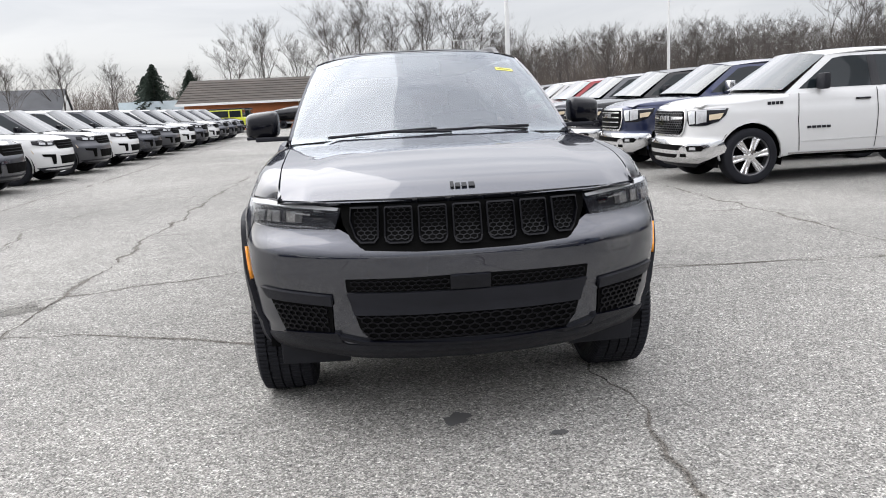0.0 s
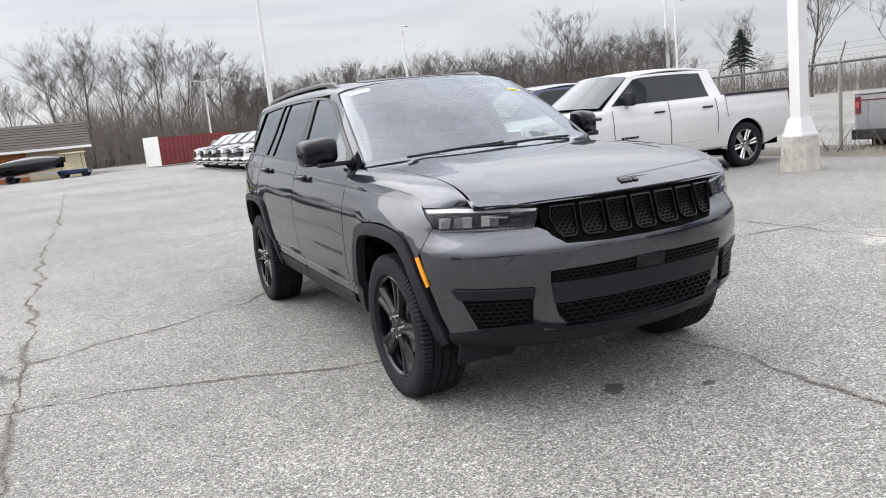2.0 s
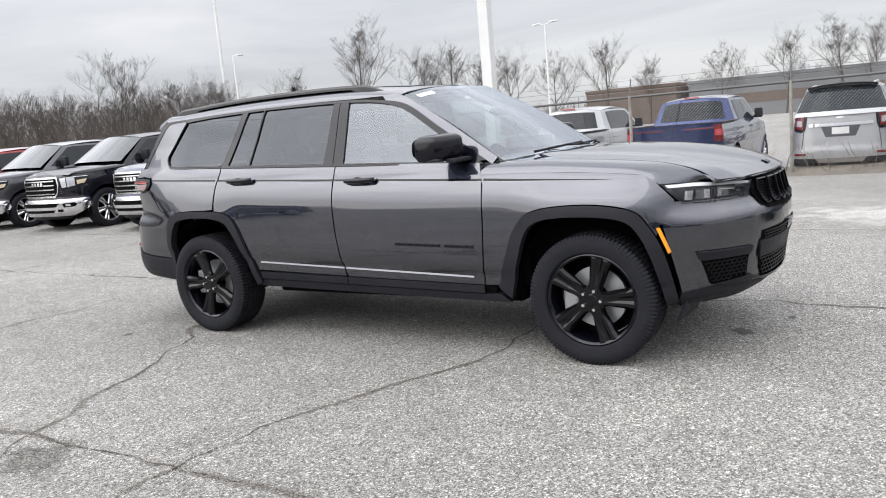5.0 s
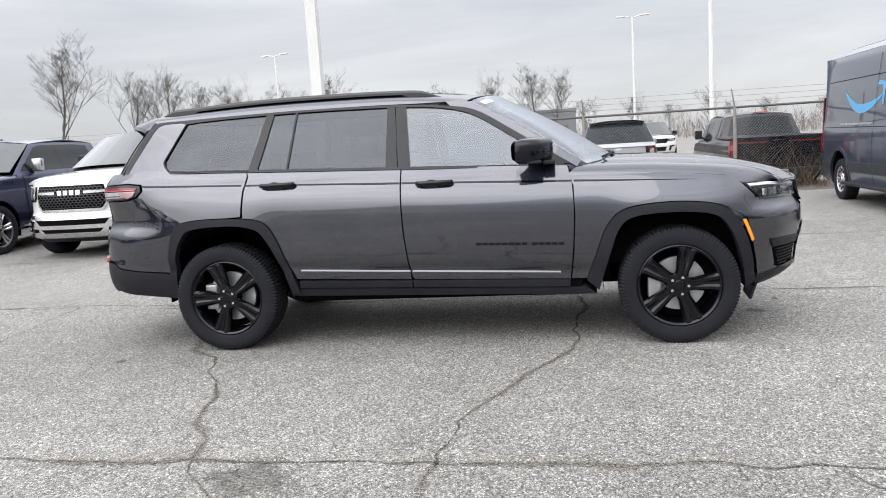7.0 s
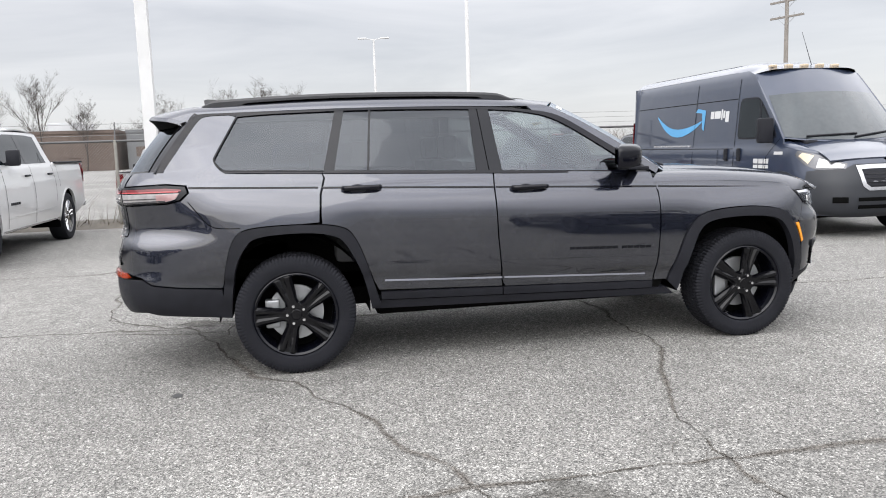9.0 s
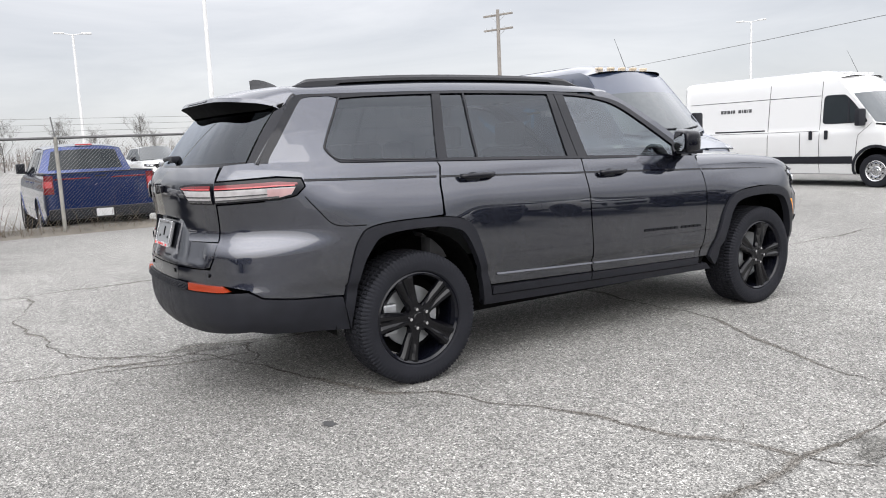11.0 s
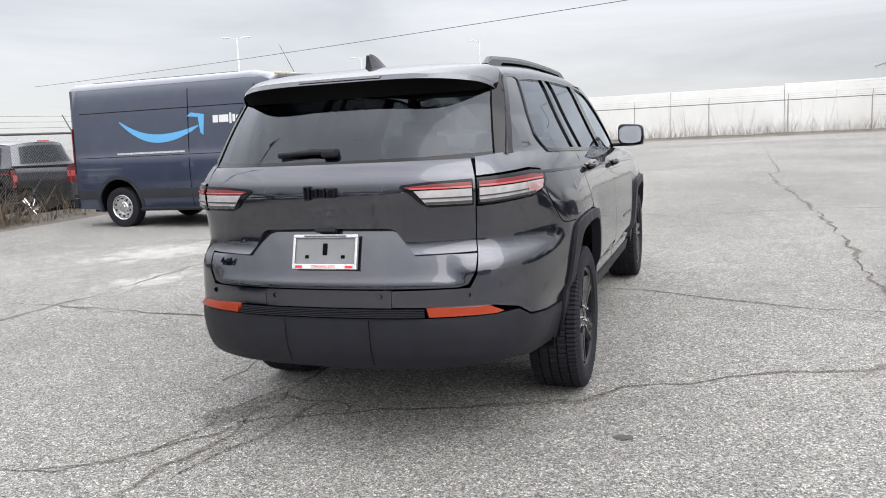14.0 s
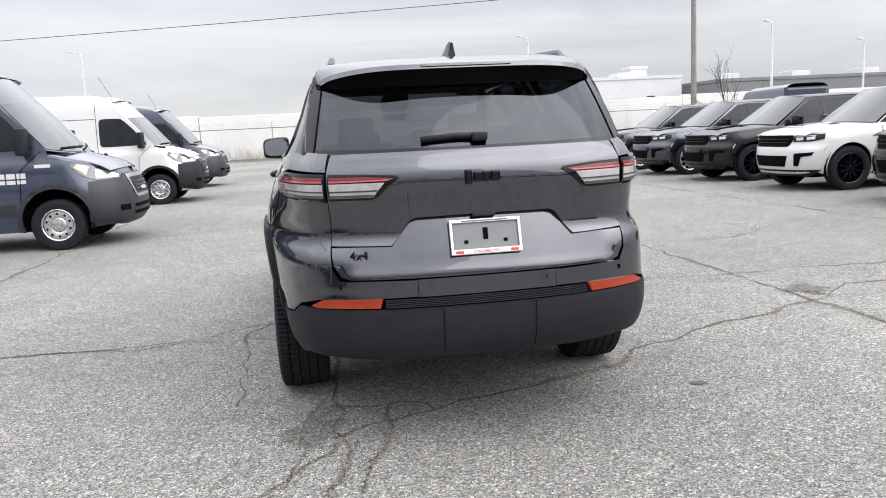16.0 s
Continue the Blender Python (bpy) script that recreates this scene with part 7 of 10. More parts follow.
        # flat grey patch puts the shade of the plate recess into colour
        patch("plate_recess_shade", [(R(-0.34), 0.935 + T), (R(0.34), 0.935 + T), (R(0.26), 0.74 + T), (R(-0.26), 0.74 + T)], sh.at, M_GREYP, car, 0.1, 0, 0.0, 0.006)
        patch("tailgate_badge", spline([(R(-0.08), 1.10 + T), (R(0), 1.125 + T), (R(0.08), 1.10 + T), (R(0), 1.075 + T), (R(-0.08), 1.10 + T)], 4)[:-1], sh.at, M_CHROMED, car, 0.1, 0, 0.01, 0.012)
        seam(car, [(R(-0.62), 1.14 + T), (R(-0.66), 0.86 + T), (R(-0.70), 0.66)], sh.at)
        seam(car, [(R(-0.70), 0.66), (R(-0.3), 0.65), (R(0.3), 0.65), (R(0.70), 0.66)], sh.at, False)
        patch("spoiler", [(-0.98, 1.93), (0.98, 1.93), (0.96, 2.09), (-0.96, 2.09)], mp.roof, M_GLOSSBLK, car, 0.2, 0, 0.04, 0.012)
        for sx in (-1, 1):
            sweep("roof_rail", [(sx * (0.57 - 0.03 * abs(q)), 0.85 + 0.95 * q, 1.75 + T - 0.03 * q * q) for q in np.linspace(-1, 1, 9)], 0.018, M_CHROMED, car)
        patch("bumper_skin", [(2.05, 0.66), (R(-0.6), 0.68), (sh.sr, 0.68), (sh.sr, 0.50), (R(-0.6), 0.50), (2.02, 0.52)], sh.at, paint, car, 0.12, 0, 0.05, 0.020, mirror=True)
        patch("bumper_reflector", rect(R(-0.80), R(-0.60), 0.56, 0.60), sh.at, M_REDLENS, car, 0.1, 0, 0.01, 0.027, mirror=True)
        patch("skid_plate", [(R(-0.45), 0.50), (R(0.45), 0.50), (R(0.38), 0.41), (R(-0.38), 0.41)], sh.at, M_CHROMED, car, 0.1, 0, 0.02, 0.028)
        patch("side_step", rect(-1.0, 1.0, 0.34, 0.37), sh.at, M_CHROMED, car, 0.2, 0, 0.03, 0.05, mirror=True)
        patch("belt_chrome", [(-0.9, 1.112 + T), (2.28, 1.186 + T), (2.28, 1.200 + T), (-0.9, 1.126 + T)], mp.flank, M_CHROMED, car, 0.2, 0, 0.01, 0.012, mirror=True)
    else:
        patch("tail_lamp", [(R(0.02), 1.05 + T), (R(-0.70), 1.07 + T), (2.10, 1.07 + T), (2.14, 0.97 + T), (R(-0.70), 0.95 + T), (R(0.02), 0.99 + T)], sh.at, M_REDLENS, car, 0.1, 0, 0.02, 0.012, mirror=True)
    patch("rear_bumper", [(2.05, 0.56), (R(-0.6), 0.60), (sh.sr, 0.60), (sh.sr, 0.36), (R(-0.6), 0.36), (2.02, 0.36)], sh.at, M_BLACK, car, 0.12, 0, 0.05, 0.012, mirror=True)
    plate_z = 0.79 + T if chrome else 0.78
    patch("number_plate", rect(R(-0.15), R(0.15), plate_z, plate_z + 0.13), sh.at, M_PALE, car, 0.1, 0, 0.01, 0.012)
    part("underbody", box_bm(-0.72, 0.72, -2.1, 2.3, 0.24, 0.48), M_DARK, car)
    wells(car, (-1.52, 1.52), 0.95, 0.46)
    for sx in (-1, 1):
        for yc in (-1.52, 1.52):
            wheel(car, pose(sx * 0.82, yc, 0.378, 0, 0, 0 if sx < 0 else 180), 0.382, 0.262, 0.25, spokes=10 if sporty else 5, spoke_mat=rim, rim_mat=rim, seg=36, tread=False, detail=False, sw=(0.05, 0.05))
    return car


def make_pickup(name, paint, label, m, group, chrome=True, rim=None, lamp_style="chrome_face", bed_mark=True):
    """A crew-cab pickup truck with a tall grille and an open bed."""
    car = thing(name, m, label, "pickup truck", group)
    sh = Shell([(0, -2.78), (0.35, -2.76), (0.65, -2.68), (0.86, -2.50), (0.96, -2.25), (1.0, -1.9), (1.01, -1.2), (1.015, 0), (1.015, 1.6), (1.0, 2.6), (0.985, 3.02), (0.94, 3.10), (0.6, 3.13), (0, 3.14)],
               side=[(0.30, -0.08), (0.46, -0.03), (0.6, -0.012), (0.8, 0.0), (1.0, -0.006), (1.14, -0.03), (1.26, -0.05), (1.34, -0.085), (1.44, -0.13), (1.88, -0.30), (1.95, -0.34)],
               front=[(0.22, -0.2), (0.33, -0.03), (0.40, 0.02), (0.60, 0.025), (0.67, -0.02), (0.9, -0.03), (1.1, -0.05), (1.22, -0.12)],
               rear=[(0.40, -0.04), (0.5, 0.0), (0.7, -0.005), (1.34, -0.02)], blend_f=(-2.0, -2.55), blend_r=(2.95, 3.08))
    mp = Maps(sh, -1.36, 1.335, -0.62, 1.82, 1.38, 1.34, 1.22, 0.06, [(-2.66, 1.18), (-2.5, 1.24), (-2.0, 1.295), (-1.6, 1.32), (-1.36, 1.33)], 0.80, bow=0.26, gh_taper=0.03)
    mp.arch = 0.06
    F, R = sh.fx, sh.rx
    wf, wr = -1.86, 1.84
    ar_f, ar_r = arch_line(wf, 0.47, 0.36, 17, 0.02), arch_line(wr, 0.47, 0.36, 17, 0.02)
    rim_z = Curve1([(sh.sf, 1.14), (F(-0.80), 1.14), (-2.1, 1.16), (-1.6, 1.20), (-1.25, 1.22)])
    mp.rim, mp.s_nose, mp.s_cowl = rim_z, F(-0.80), -1.30
    body = [(sh.sr, 0.62), (R(-0.9), 0.62), (2.6, 0.46)] + ar_r + [(1.2, 0.40), (-1.2, 0.40)] + ar_f + [(F(-0.92), 0.60), (F(-0.6), 0.60), (sh.sf, 0.60)]
    top = [(sh.sf, 1.14), (F(-0.4), 1.14), (F(-0.80), 1.14), (-2.1, 1.16), (-1.6, 1.20), (-1.30, 1.22), (-1.28, 1.29), (1.36, 1.33), (1.38, 1.36), (1.42, 1.335), (3.0, 1.345), (sh.sr, 1.345)]
    patch("body_side", body + top, sh.at, paint, car, 0.10, 0, 0.03, mirror=True)
    patch("fender_top", [(0, mp.s_nose), (1, mp.s_nose), (1, mp.s_cowl), (0, mp.s_cowl)], mp.wing, paint, car, (0.2, 0.14), 0, 0, mirror=True)
    hood = patch("hood", rect(-1, 1, -2.66, -1.36), mp.hood, paint, car, 0.14, 0, 0.02)
    v0, v1 = mp.hood(np.linspace(-1, 1, 20), np.full(20, -2.66)), sh.at(np.array([F(x) for x in np.linspace(-0.80, 0.80, 20)]), np.full(20, 1.13))
    link_mesh("nose_panel", [tuple(p) for p in v0] + [tuple(p) for p in v1], [(i, i + 1, 21 + i, 20 + i) for i in range(19)], paint, car)
    patch("windscreen", rect(-0.99, 0.99, 0, 1), mp.screen, M_SCREEN, car, 0.25, 0, 0, 0.003)
    patch("roof", rect(-1, 1, -0.62, 1.22), mp.roof, paint, car, 0.2, 0, 0.02)
    patch("cab_back", rect(-1, 1, -0.9, 1), mp.back, paint, car, 0.25, 0, 0.0, -0.004)
    patch("rear_glass", rect(-0.82, 0.82, 0.12, 0.86), mp.back, M_CARGLASS, car, 0.25, 0, 0.01, 0.006)
    patch("side_panel", [(-1.36, 1.27), (1.38, 1.30), (1.22, 1.82), (0.9, 1.835), (0.1, 1.84), (-0.62, 1.82)], mp.flank, paint, car, 0.15, 0, 0, -0.003, mirror=True)
    patch("front_window", [(-1.12, 1.345), (0.02, 1.35), (0.02, 1.795), (-0.36, 1.79), (-0.53, 1.765)], mp.flank, M_CARGLASS, car, 0.2, 0, 0.01, 0.004, mirror=True)
    patch("rear_window", [(0.12, 1.35), (1.05, 1.355), (0.98, 1.775), (0.6, 1.795), (0.12, 1.795)], mp.flank, M_CARGLASS, car, 0.2, 0, 0.01, 0.004, mirror=True)
    patch("b_pillar_trim", [(0.0, 1.35), (0.14, 1.35), (0.14, 1.795), (0.0, 1.795)], mp.flank, M_GLOSSBLK, car, 0.2, 0, 0.01, 0.007, mirror=True)
    for s in ([(0.07, 1.32), (0.07, 0.9), (0.05, 0.45)], [(-1.14, 1.28), (-1.16, 0.9), (-1.12, 0.45)], [(1.16, 1.32), (1.17, 1.0), (1.14, 0.7)], [(1.40, 1.34), (1.40, 0.95)]):
        seam(car, s, sh.at)
    handles(car, sh.at, (-0.16, 0.94), 1.17, M_BLACK if paint in (M_WHITE, M_BLACKP) else paint)
    mirrors(car, 0.88, -0.80, 1.44, M_BLACK if paint is not M_NAVY else M_CHROMED, 0.115, 0.09, 0.15)
    # bed
    bm = bmesh.new()
    add_box(bm, -0.80, 0.80, 1.45, 3.00, 0.80, 0.84)
    for x in (-0.90, 0.84):
        add_box(bm, x, x + 0.06, 1.45, 3.0, 0.84, 1.33)
    part("bed_liner", bm, M_DARK, car)
    part("bed_front", box_bm(-0.9, 0.9, 1.42, 1.46, 0.8, 1.335), paint, car)
    for sx in (-1, 1):
        part("bed_rail", box_bm(*sorted((sx * 0.86, sx * 0.98)), 1.42, 3.06, 1.335, 1.362, 0.01), M_BLACK, car)
    part("tailgate", box_bm(-0.86, 0.86, 3.02, 3.10, 0.72, 1.35, 0.015), paint, car)
    part("tailgate_badge", box_bm(-0.11, 0.11, 3.10, 3.118, 1.06, 1.14, 0.02), M_BLUE if lamp_style != "chrome_face" else M_BLACK, car, "oval badge")
    if lamp_style != "chrome_face":
        sweep("badge_ring", [(0.115 * math.cos(a), 3.119, 1.10 + 0.045 * math.sin(a)) for a in np.linspace(0, 2 * math.pi, 25)], 0.006, M_CHROMED, car, seg=5)
        part("high_brake_lamp", box_bm(-0.16, 0.16, 1.42, 1.45, 1.885, 1.915, 0.008), M_REDGLOW, car)
    if lamp_style != "chrome_face":
        part("light_bar", box_bm(-0.80, 0.80, 3.104, 3.120, 1.235, 1.262, 0.006), M_REDLENS, car, "slim red light bar")
    patch("tail_lamp", [(R(-0.82), 1.32), (3.0, 1.32), (3.0, 0.98), (R(-0.82), 0.98)], sh.at, M_REDLENS, car, 0.12, 0, 0.02, 0.014, mirror=True)
    patch("tail_lamp_core", [(R(-0.84), 1.22), (3.02, 1.22), (3.02, 1.10), (R(-0.84), 1.10)], sh.at, M_REDGLOW, car, 0.12, 0, 0.005, 0.030, mirror=True)
    bm_mat = M_CHROMED if chrome else M_BLACK
    part("rear_bumper", box_bm(-0.94, 0.94, 3.08, 3.24, 0.50, 0.70, 0.03), bm_mat if lamp_style == "chrome_face" else M_BLACK, car)
    part("tailgate_panel", box_bm(-0.66, 0.66, 3.095, 3.108, 0.86, 1.24, 0.03), paint, car)
    part("tailgate_handle", box_bm(-0.10, 0.10, 3.105, 3.122, 1.265, 1.30, 0.008), M_BLACK, car)
    part("tailgate_cap", box_bm(-0.86, 0.86, 3.01, 3.115, 1.345, 1.365, 0.008), M_BLACK, car)
    part("number_plate", box_bm(-0.15, 0.15, 3.235, 3.248, 0.53, 0.67), M_PALE, car)
    # front end
    gp = [(F(-0.56), 1.13), (F(0.56), 1.13), (F(0.60), 0.96), (F(0.57), 0.80), (F(0.50), 0.71), (F(-0.50), 0.71), (F(-0.57), 0.80), (F(-0.60), 0.96)]
    gr = patch("grille", gp, sh.at, bm_mat if chrome else M_GLOSSBLK, car, 0.14, 0, 0.03, 0.02)
    patch("grille_opening", [tuple(p) for p in inset(gp, 0.035)], sh.at, M_DARK, gr, 0.14, 0, 0.0, 0.026)
    for k in range(4 if paint is not M_WHITE else 0):
        z = 0.775 + 0.088 * k
        patch("grille_bar", rect(F(-0.50), F(0.50), z, z + 0.022), sh.at, bm_mat if chrome else M_BLACK, gr, 0.14, 0, 0.01, 0.034)
    if paint is M_WHITE:
        hexmesh("grille_mesh", [tuple(p) for p in inset(gp, 0.04)], sh.at, M_GREYP, gr, 0.036, 0.008, 0.028, 1.7)
        for sx in (-1, 1):
            patch("grille_wing", [(F(sx * 0.24), 1.01), (F(sx * 0.55), 1.01), (F(sx * 0.55), 0.975), (F(sx * 0.24), 0.968)], sh.at, bm_mat, gr, 0.14, 0, 0.01, 0.040)
    for x0 in (-0.15, -0.05, 0.05, 0.15):
        patch("badge_bar", rect(F(x0 - 0.036), F(x0 + 0.036), 0.955, 1.025), sh.at, bm_mat if chrome else M_PALE, gr, 0.14, 0, 0.01, 0.044)
    for ob in patch("headlight", [(F(-0.61), 1.095), (F(-0.86), 1.115), (-2.20, 1.115), (-2.24, 1.02), (-2.34, 0.93), (F(-0.86), 0.875), (F(-0.66), 0.87), (F(-0.62), 0.95)], sh.at, M_GLOSSBLK, car, 0.12, 0, 0.02, 0.012, mirror=True):
        sx = 1 if ob.data.vertices[0].co.x < 0 else -1
        ml = (lambda s, z, off=0.0: sh.at(s, z, off) * np.array([sx, 1, 1]))
        patch("lamp_insert", [(F(-0.63), 1.078), (F(-0.735), 1.088), (F(-0.745), 0.905), (F(-0.665), 0.895)], ml, M_CHROME, ob, 0.12, 0, 0.01, 0.018)
        patch("lamp_insert", [(F(-0.75), 1.088), (F(-0.865), 1.098), (F(-0.865), 0.93), (F(-0.76), 0.90)], ml, M_HEADLAMP, ob, 0.12, 0, 0.01, 0.018)
        patch("light_strip", [(F(-0.63), 1.092), (F(-0.86), 1.110), (-2.24, 1.110), (-2.25, 1.098), (F(-0.86), 1.099), (F(-0.63), 1.081)], ml, M_STRIP, ob, 0.12, 0, 0.004, 0.020)
        patch("indicator", [(F(-0.885), 1.03), (-2.27, 1.05), (-2.32, 0.97), (F(-0.885), 0.95)], ml, M_AMBERPALE, ob, 0.12, 0, 0.01, 0.018)
    bump = [(F(-0.95), 0.665), (F(0.95), 0.665), (F(0.97), 0.50), (F(0.80), 0.32), (F(-0.80), 0.32), (F(-0.97), 0.50)]
    bumper = patch("front_bumper", bump, sh.at, M_CHROME if chrome else paint, car, 0.12, 0, 0.06, 0.03)
    patch("bumper_opening", [(F(-0.58), 0.595), (F(0.58), 0.595), (F(0.52), 0.515), (F(-0.52), 0.515)], sh.at, M_DARK, bumper, 0.14, 0, 0.01, 0.036)
    patch("lower_opening", [(F(-0.50), 0.455), (F(0.50), 0.455), (F(0.44), 0.40), (F(-0.44), 0.40)], sh.at, M_DARK, bumper, 0.14, 0, 0.01, 0.036)
    for sx in (-1, 1):
        fl_ = patch("fog_lamp", [(F(sx * 0.66), 0.565), (F(sx * 0.69), 0.585), (F(sx * 0.83), 0.588), (F(sx * 0.86), 0.55), (F(sx * 0.83), 0.505), (F(sx * 0.68), 0.50)], sh.at, M_DARK, bumper, 0.14, 0, 0.01, 0.036)
        patch("fog_lens", rect(F(sx * 0.71), F(sx * 0.78), 0.525, 0.565), sh.at, M_HEADLAMP, fl_, 0.14, 0, 0.005, 0.040)
        patch("tow_hook_opening", rect(F(sx * 0.56), F(sx * 0.66), 0.415, 0.465), sh.at, M_DARK, bumper, 0.14, 0, 0.005, 0.036)
    patch("front_valance", [(F(-0.90), 0.385), (F(0.90), 0.385), (F(0.7), 0.25), (F(-0.7), 0.25)], sh.at, M_BLACK, car, 0.14, 0, 0.03, 0.006)
    patch("arch_lip", arch_line(wf, 0.495, 0.38, 17, 0.02) + ar_f[::-1], sh.at, paint, car, 0.15, 0, 0.02, 0.012, mirror=True)
    patch("arch_lip", arch_line(wr, 0.495, 0.38, 17, 0.02) + ar_r[::-1], sh.at, paint, car, 0.15, 0, 0.02, 0.012, mirror=True)
    seam(car, [(1.62, 1.06), (1.62, 0.93), (1.64, 0.92), (1.80, 0.92), (1.82, 0.94), (1.82, 1.06), (1.80, 1.075), (1.64, 1.075), (1.62, 1.06)], sh.at, mirror=False)
    patch("door_crease", [(-1.10, 0.585), (1.12, 0.615), (1.12, 0.622), (-1.10, 0.592)], sh.at, paint, car, 0.2, 0, 0.008, 0.008, mirror=True)
    if lamp_style == "chrome_face":
        for sx in (-1, 1):
            for nm, y0, dy, z0, h, n in (("door_badge", -1.02, 0.075, 0.77, 0.036, 5), ("hood_badge", -1.62, 0.062, 1.135, 0.045, 4)):
                bm = bmesh.new()
                for k in range(n):
                    q = sh.at(np.array(y0 + k * dy), np.array(z0 + h / 2), 0.0)
                    add_box(bm, -sx * q[0] - 0.012, -sx * q[0] + 0.012, y0 + k * dy, y0 + (k + 0.75) * dy, z0, z0 + h)
                part(nm, bm, M_BLACK, car, "dark lettering")
    patch("sill_strip", rect(-1.28, 1.28, 0.405, 0.428), sh.at, M_CHROMED if chrome else M_BLACK, car, 0.3, 0, 0.01, 0.008, mirror=True)
    part("underbody", box_bm(-0.75, 0.75, -2.5, 2.9, 0.34, 0.62), M_DARK, car)
    part("cabin_fill", box_bm(-0.8, 0.8, -1.0, 1.25, 0.6, 1.28), M_DARK, car)
    wells(car, (wf, wr), 1.0, 0.50)
    for sx in (-1, 1):
        for yc in (wf, wr):
            wheel(car, pose(sx * 0.87, yc, 0.405, 0, 0, 0 if sx < 0 else 180), 0.41, 0.285, 0.275, spokes=6, spoke_mat=rim or M_CHROME, rim_mat=M_SPOKE_GREY, seg=48, tread=False, detail=False, sw=(0.10, 0.125), turn=20)
    return car


def make_van(name, paint, label, m, group, marks="stripe", skirt=None):
    """A high-roofed panel van with a short raked nose."""
    car = thing(name, m, label, "van", group)
    skirt = skirt or M_BLACK
    L0, wf, wr = -3.05, -2.10, 1.94
    sh = Shell([(0, -3.05), (0.4, -3.02), (0.72, -2.92), (0.92, -2.68), (1.0, -2.3), (1.02, -1.6), (1.025, 0), (1.02, 2.0), (1.01, 2.75), (0.97, 2.90), (0.7, 2.95), (0, 2.96)],
               side=[(0.25, -0.06), (0.4, -0.03), (0.55, -0.005), (0.7, 0.0), (0.74, -0.012), (0.80, 0.0), (1.2, -0.01), (1.25, -0.022), (1.5, -0.05), (2.0, -0.10), (2.3, -0.14), (2.42, -0.18), (2.50, -0.28)],
               front=[(0.25, -0.15), (0.36, -0.03), (0.5, 0.0), (0.72, -0.02), (0.95, -0.10), (1.15, -0.22), (1.3, -0.35)],
               rear=[(0.3, 0.0), (1.2, -0.01), (2.5, -0.06)], blend_f=(-2.2, -2.75), blend_r=(2.75, 2.9))
    F, R = sh.fx, sh.rx
    ar_f, ar_r = arch_line(wf, 0.44, 0.27), arch_line(wr, 0.44, 0.27)
    mp = Maps(sh, -2.15, 1.36, -1.15, 2.36, 2.80, 1.3, 2.78, 0.12, [(-2.90, 1.075), (-2.8, 1.145), (-2.5, 1.255), (-2.15, 1.36), (-2.05, 1.38)], 0.78, bow=0.24, gh_taper=0.012)
    rim_z = Curve1([(sh.sf, 1.06), (F(-0.7), 1.065), (-2.5, 1.15), (-2.05, 1.26)])
    mp.rim, mp.s_nose, mp.s_cowl = rim_z, F(-0.74), -2.06
    body = [(sh.sr, 0.34)] + [(R(-0.9), 0.34), (2.55, 0.32)] + ar_r + [(1.4, 0.28), (-1.5, 0.28)] + ar_f + [(F(-0.9), 0.30), (F(-0.5), 0.28), (sh.sf, 0.28)]
    top = [(sh.sf, 1.06), (F(-0.4), 1.06), (F(-0.74), 1.065), (-2.5, 1.15), (-2.08, 1.25), (-2.06, 1.36), (-1.95, 1.50), (-1.20, 2.33), (-1.0, 2.40), (2.75, 2.40), (R(-0.8), 2.40), (sh.sr, 2.40)]
    patch("body_side", body + top, sh.at, paint, car, 0.12, 0, 0.03, mirror=True)
    patch("fender_top", [(0, mp.s_nose), (1, mp.s_nose), (1, mp.s_cowl), (0, mp.s_cowl)], mp.wing, paint, car, (0.2, 0.14), 0, 0, mirror=True)
    patch("hood", rect(-1, 1, -2.90, -2.10), mp.hood, paint, car, 0.12, 0, 0.02)
    v0, v1 = mp.hood(np.linspace(-1, 1, 20), np.full(20, -2.90)), sh.at(np.array([F(x) for x in np.linspace(-0.78, 0.78, 20)]), np.full(20, 1.055))
    link_mesh("nose_panel", [tuple(p) for p in v0] + [tuple(p) for p in v1], [(i, i + 1, 21 + i, 20 + i) for i in range(19)], paint, car)

    def ws(u, v, off=0.0):
        u, v = np.asarray(u, float), np.asarray(v, float)
        ey, ez = -2.04 + 0.86 * v, 1.38 + 0.96 * v
        e = sh.at(np.clip(ey, -2.1, 0), ez)
        k = 1 - np.abs(u) ** 2.2
        return np.stack([u * (-e[..., 0] + 0.004), ey - 0.26 * k * (1 - 0.3 * v) - off * 0.6, ez + (0.06 - 0.125 * (1 - v) ** 2) * k + off * 0.7], -1)
    patch("windscreen", [(-0.97, 0.0), (0.97, 0.0), (0.935, 0.63), (-0.935, 0.63)], ws, M_SCREEN, car, 0.2, 0, 0, 0.004)
    patch("brow", [(-1, -0.02), (1, -0.02), (1, 1), (-1, 1)], ws, paint, car, 0.2, 0, 0, -0.003)

    def rf(u, y, off=0.0):
        u, y = np.asarray(u, float), np.asarray(y, float)
        e = sh.at(np.clip(y, -2.0, 2.7), np.full_like(y, 2.39))
        k = 1 - np.abs(u) ** 6.0
        z0 = 2.34 + 0.06 * step01((y + 1.18) / 0.5)
        return np.stack([u * -e[..., 0], y - 0.19 * k * (1 - step01((y + 1.18) / 0.6)), z0 + (0.06 + 0.09 * step01((y + 1.18) / 0.5)) * k + off], -1)
    patch("roof", rect(-1, 1, -1.18, 2.93), rf, paint, car, (0.06, 0.25), 0, 0)
    for k in range(4):
        patch("roof_rib", rect(-0.72 + 0.4 * k, -0.58 + 0.4 * k, -0.4, 2.6), rf, paint, car, 0.4, 0, 0.01, 0.005)
    part("rear_door", box_bm(-0.84, 0.84, 2.62, 2.925, 0.50, 2.37, 0.07), paint, car)
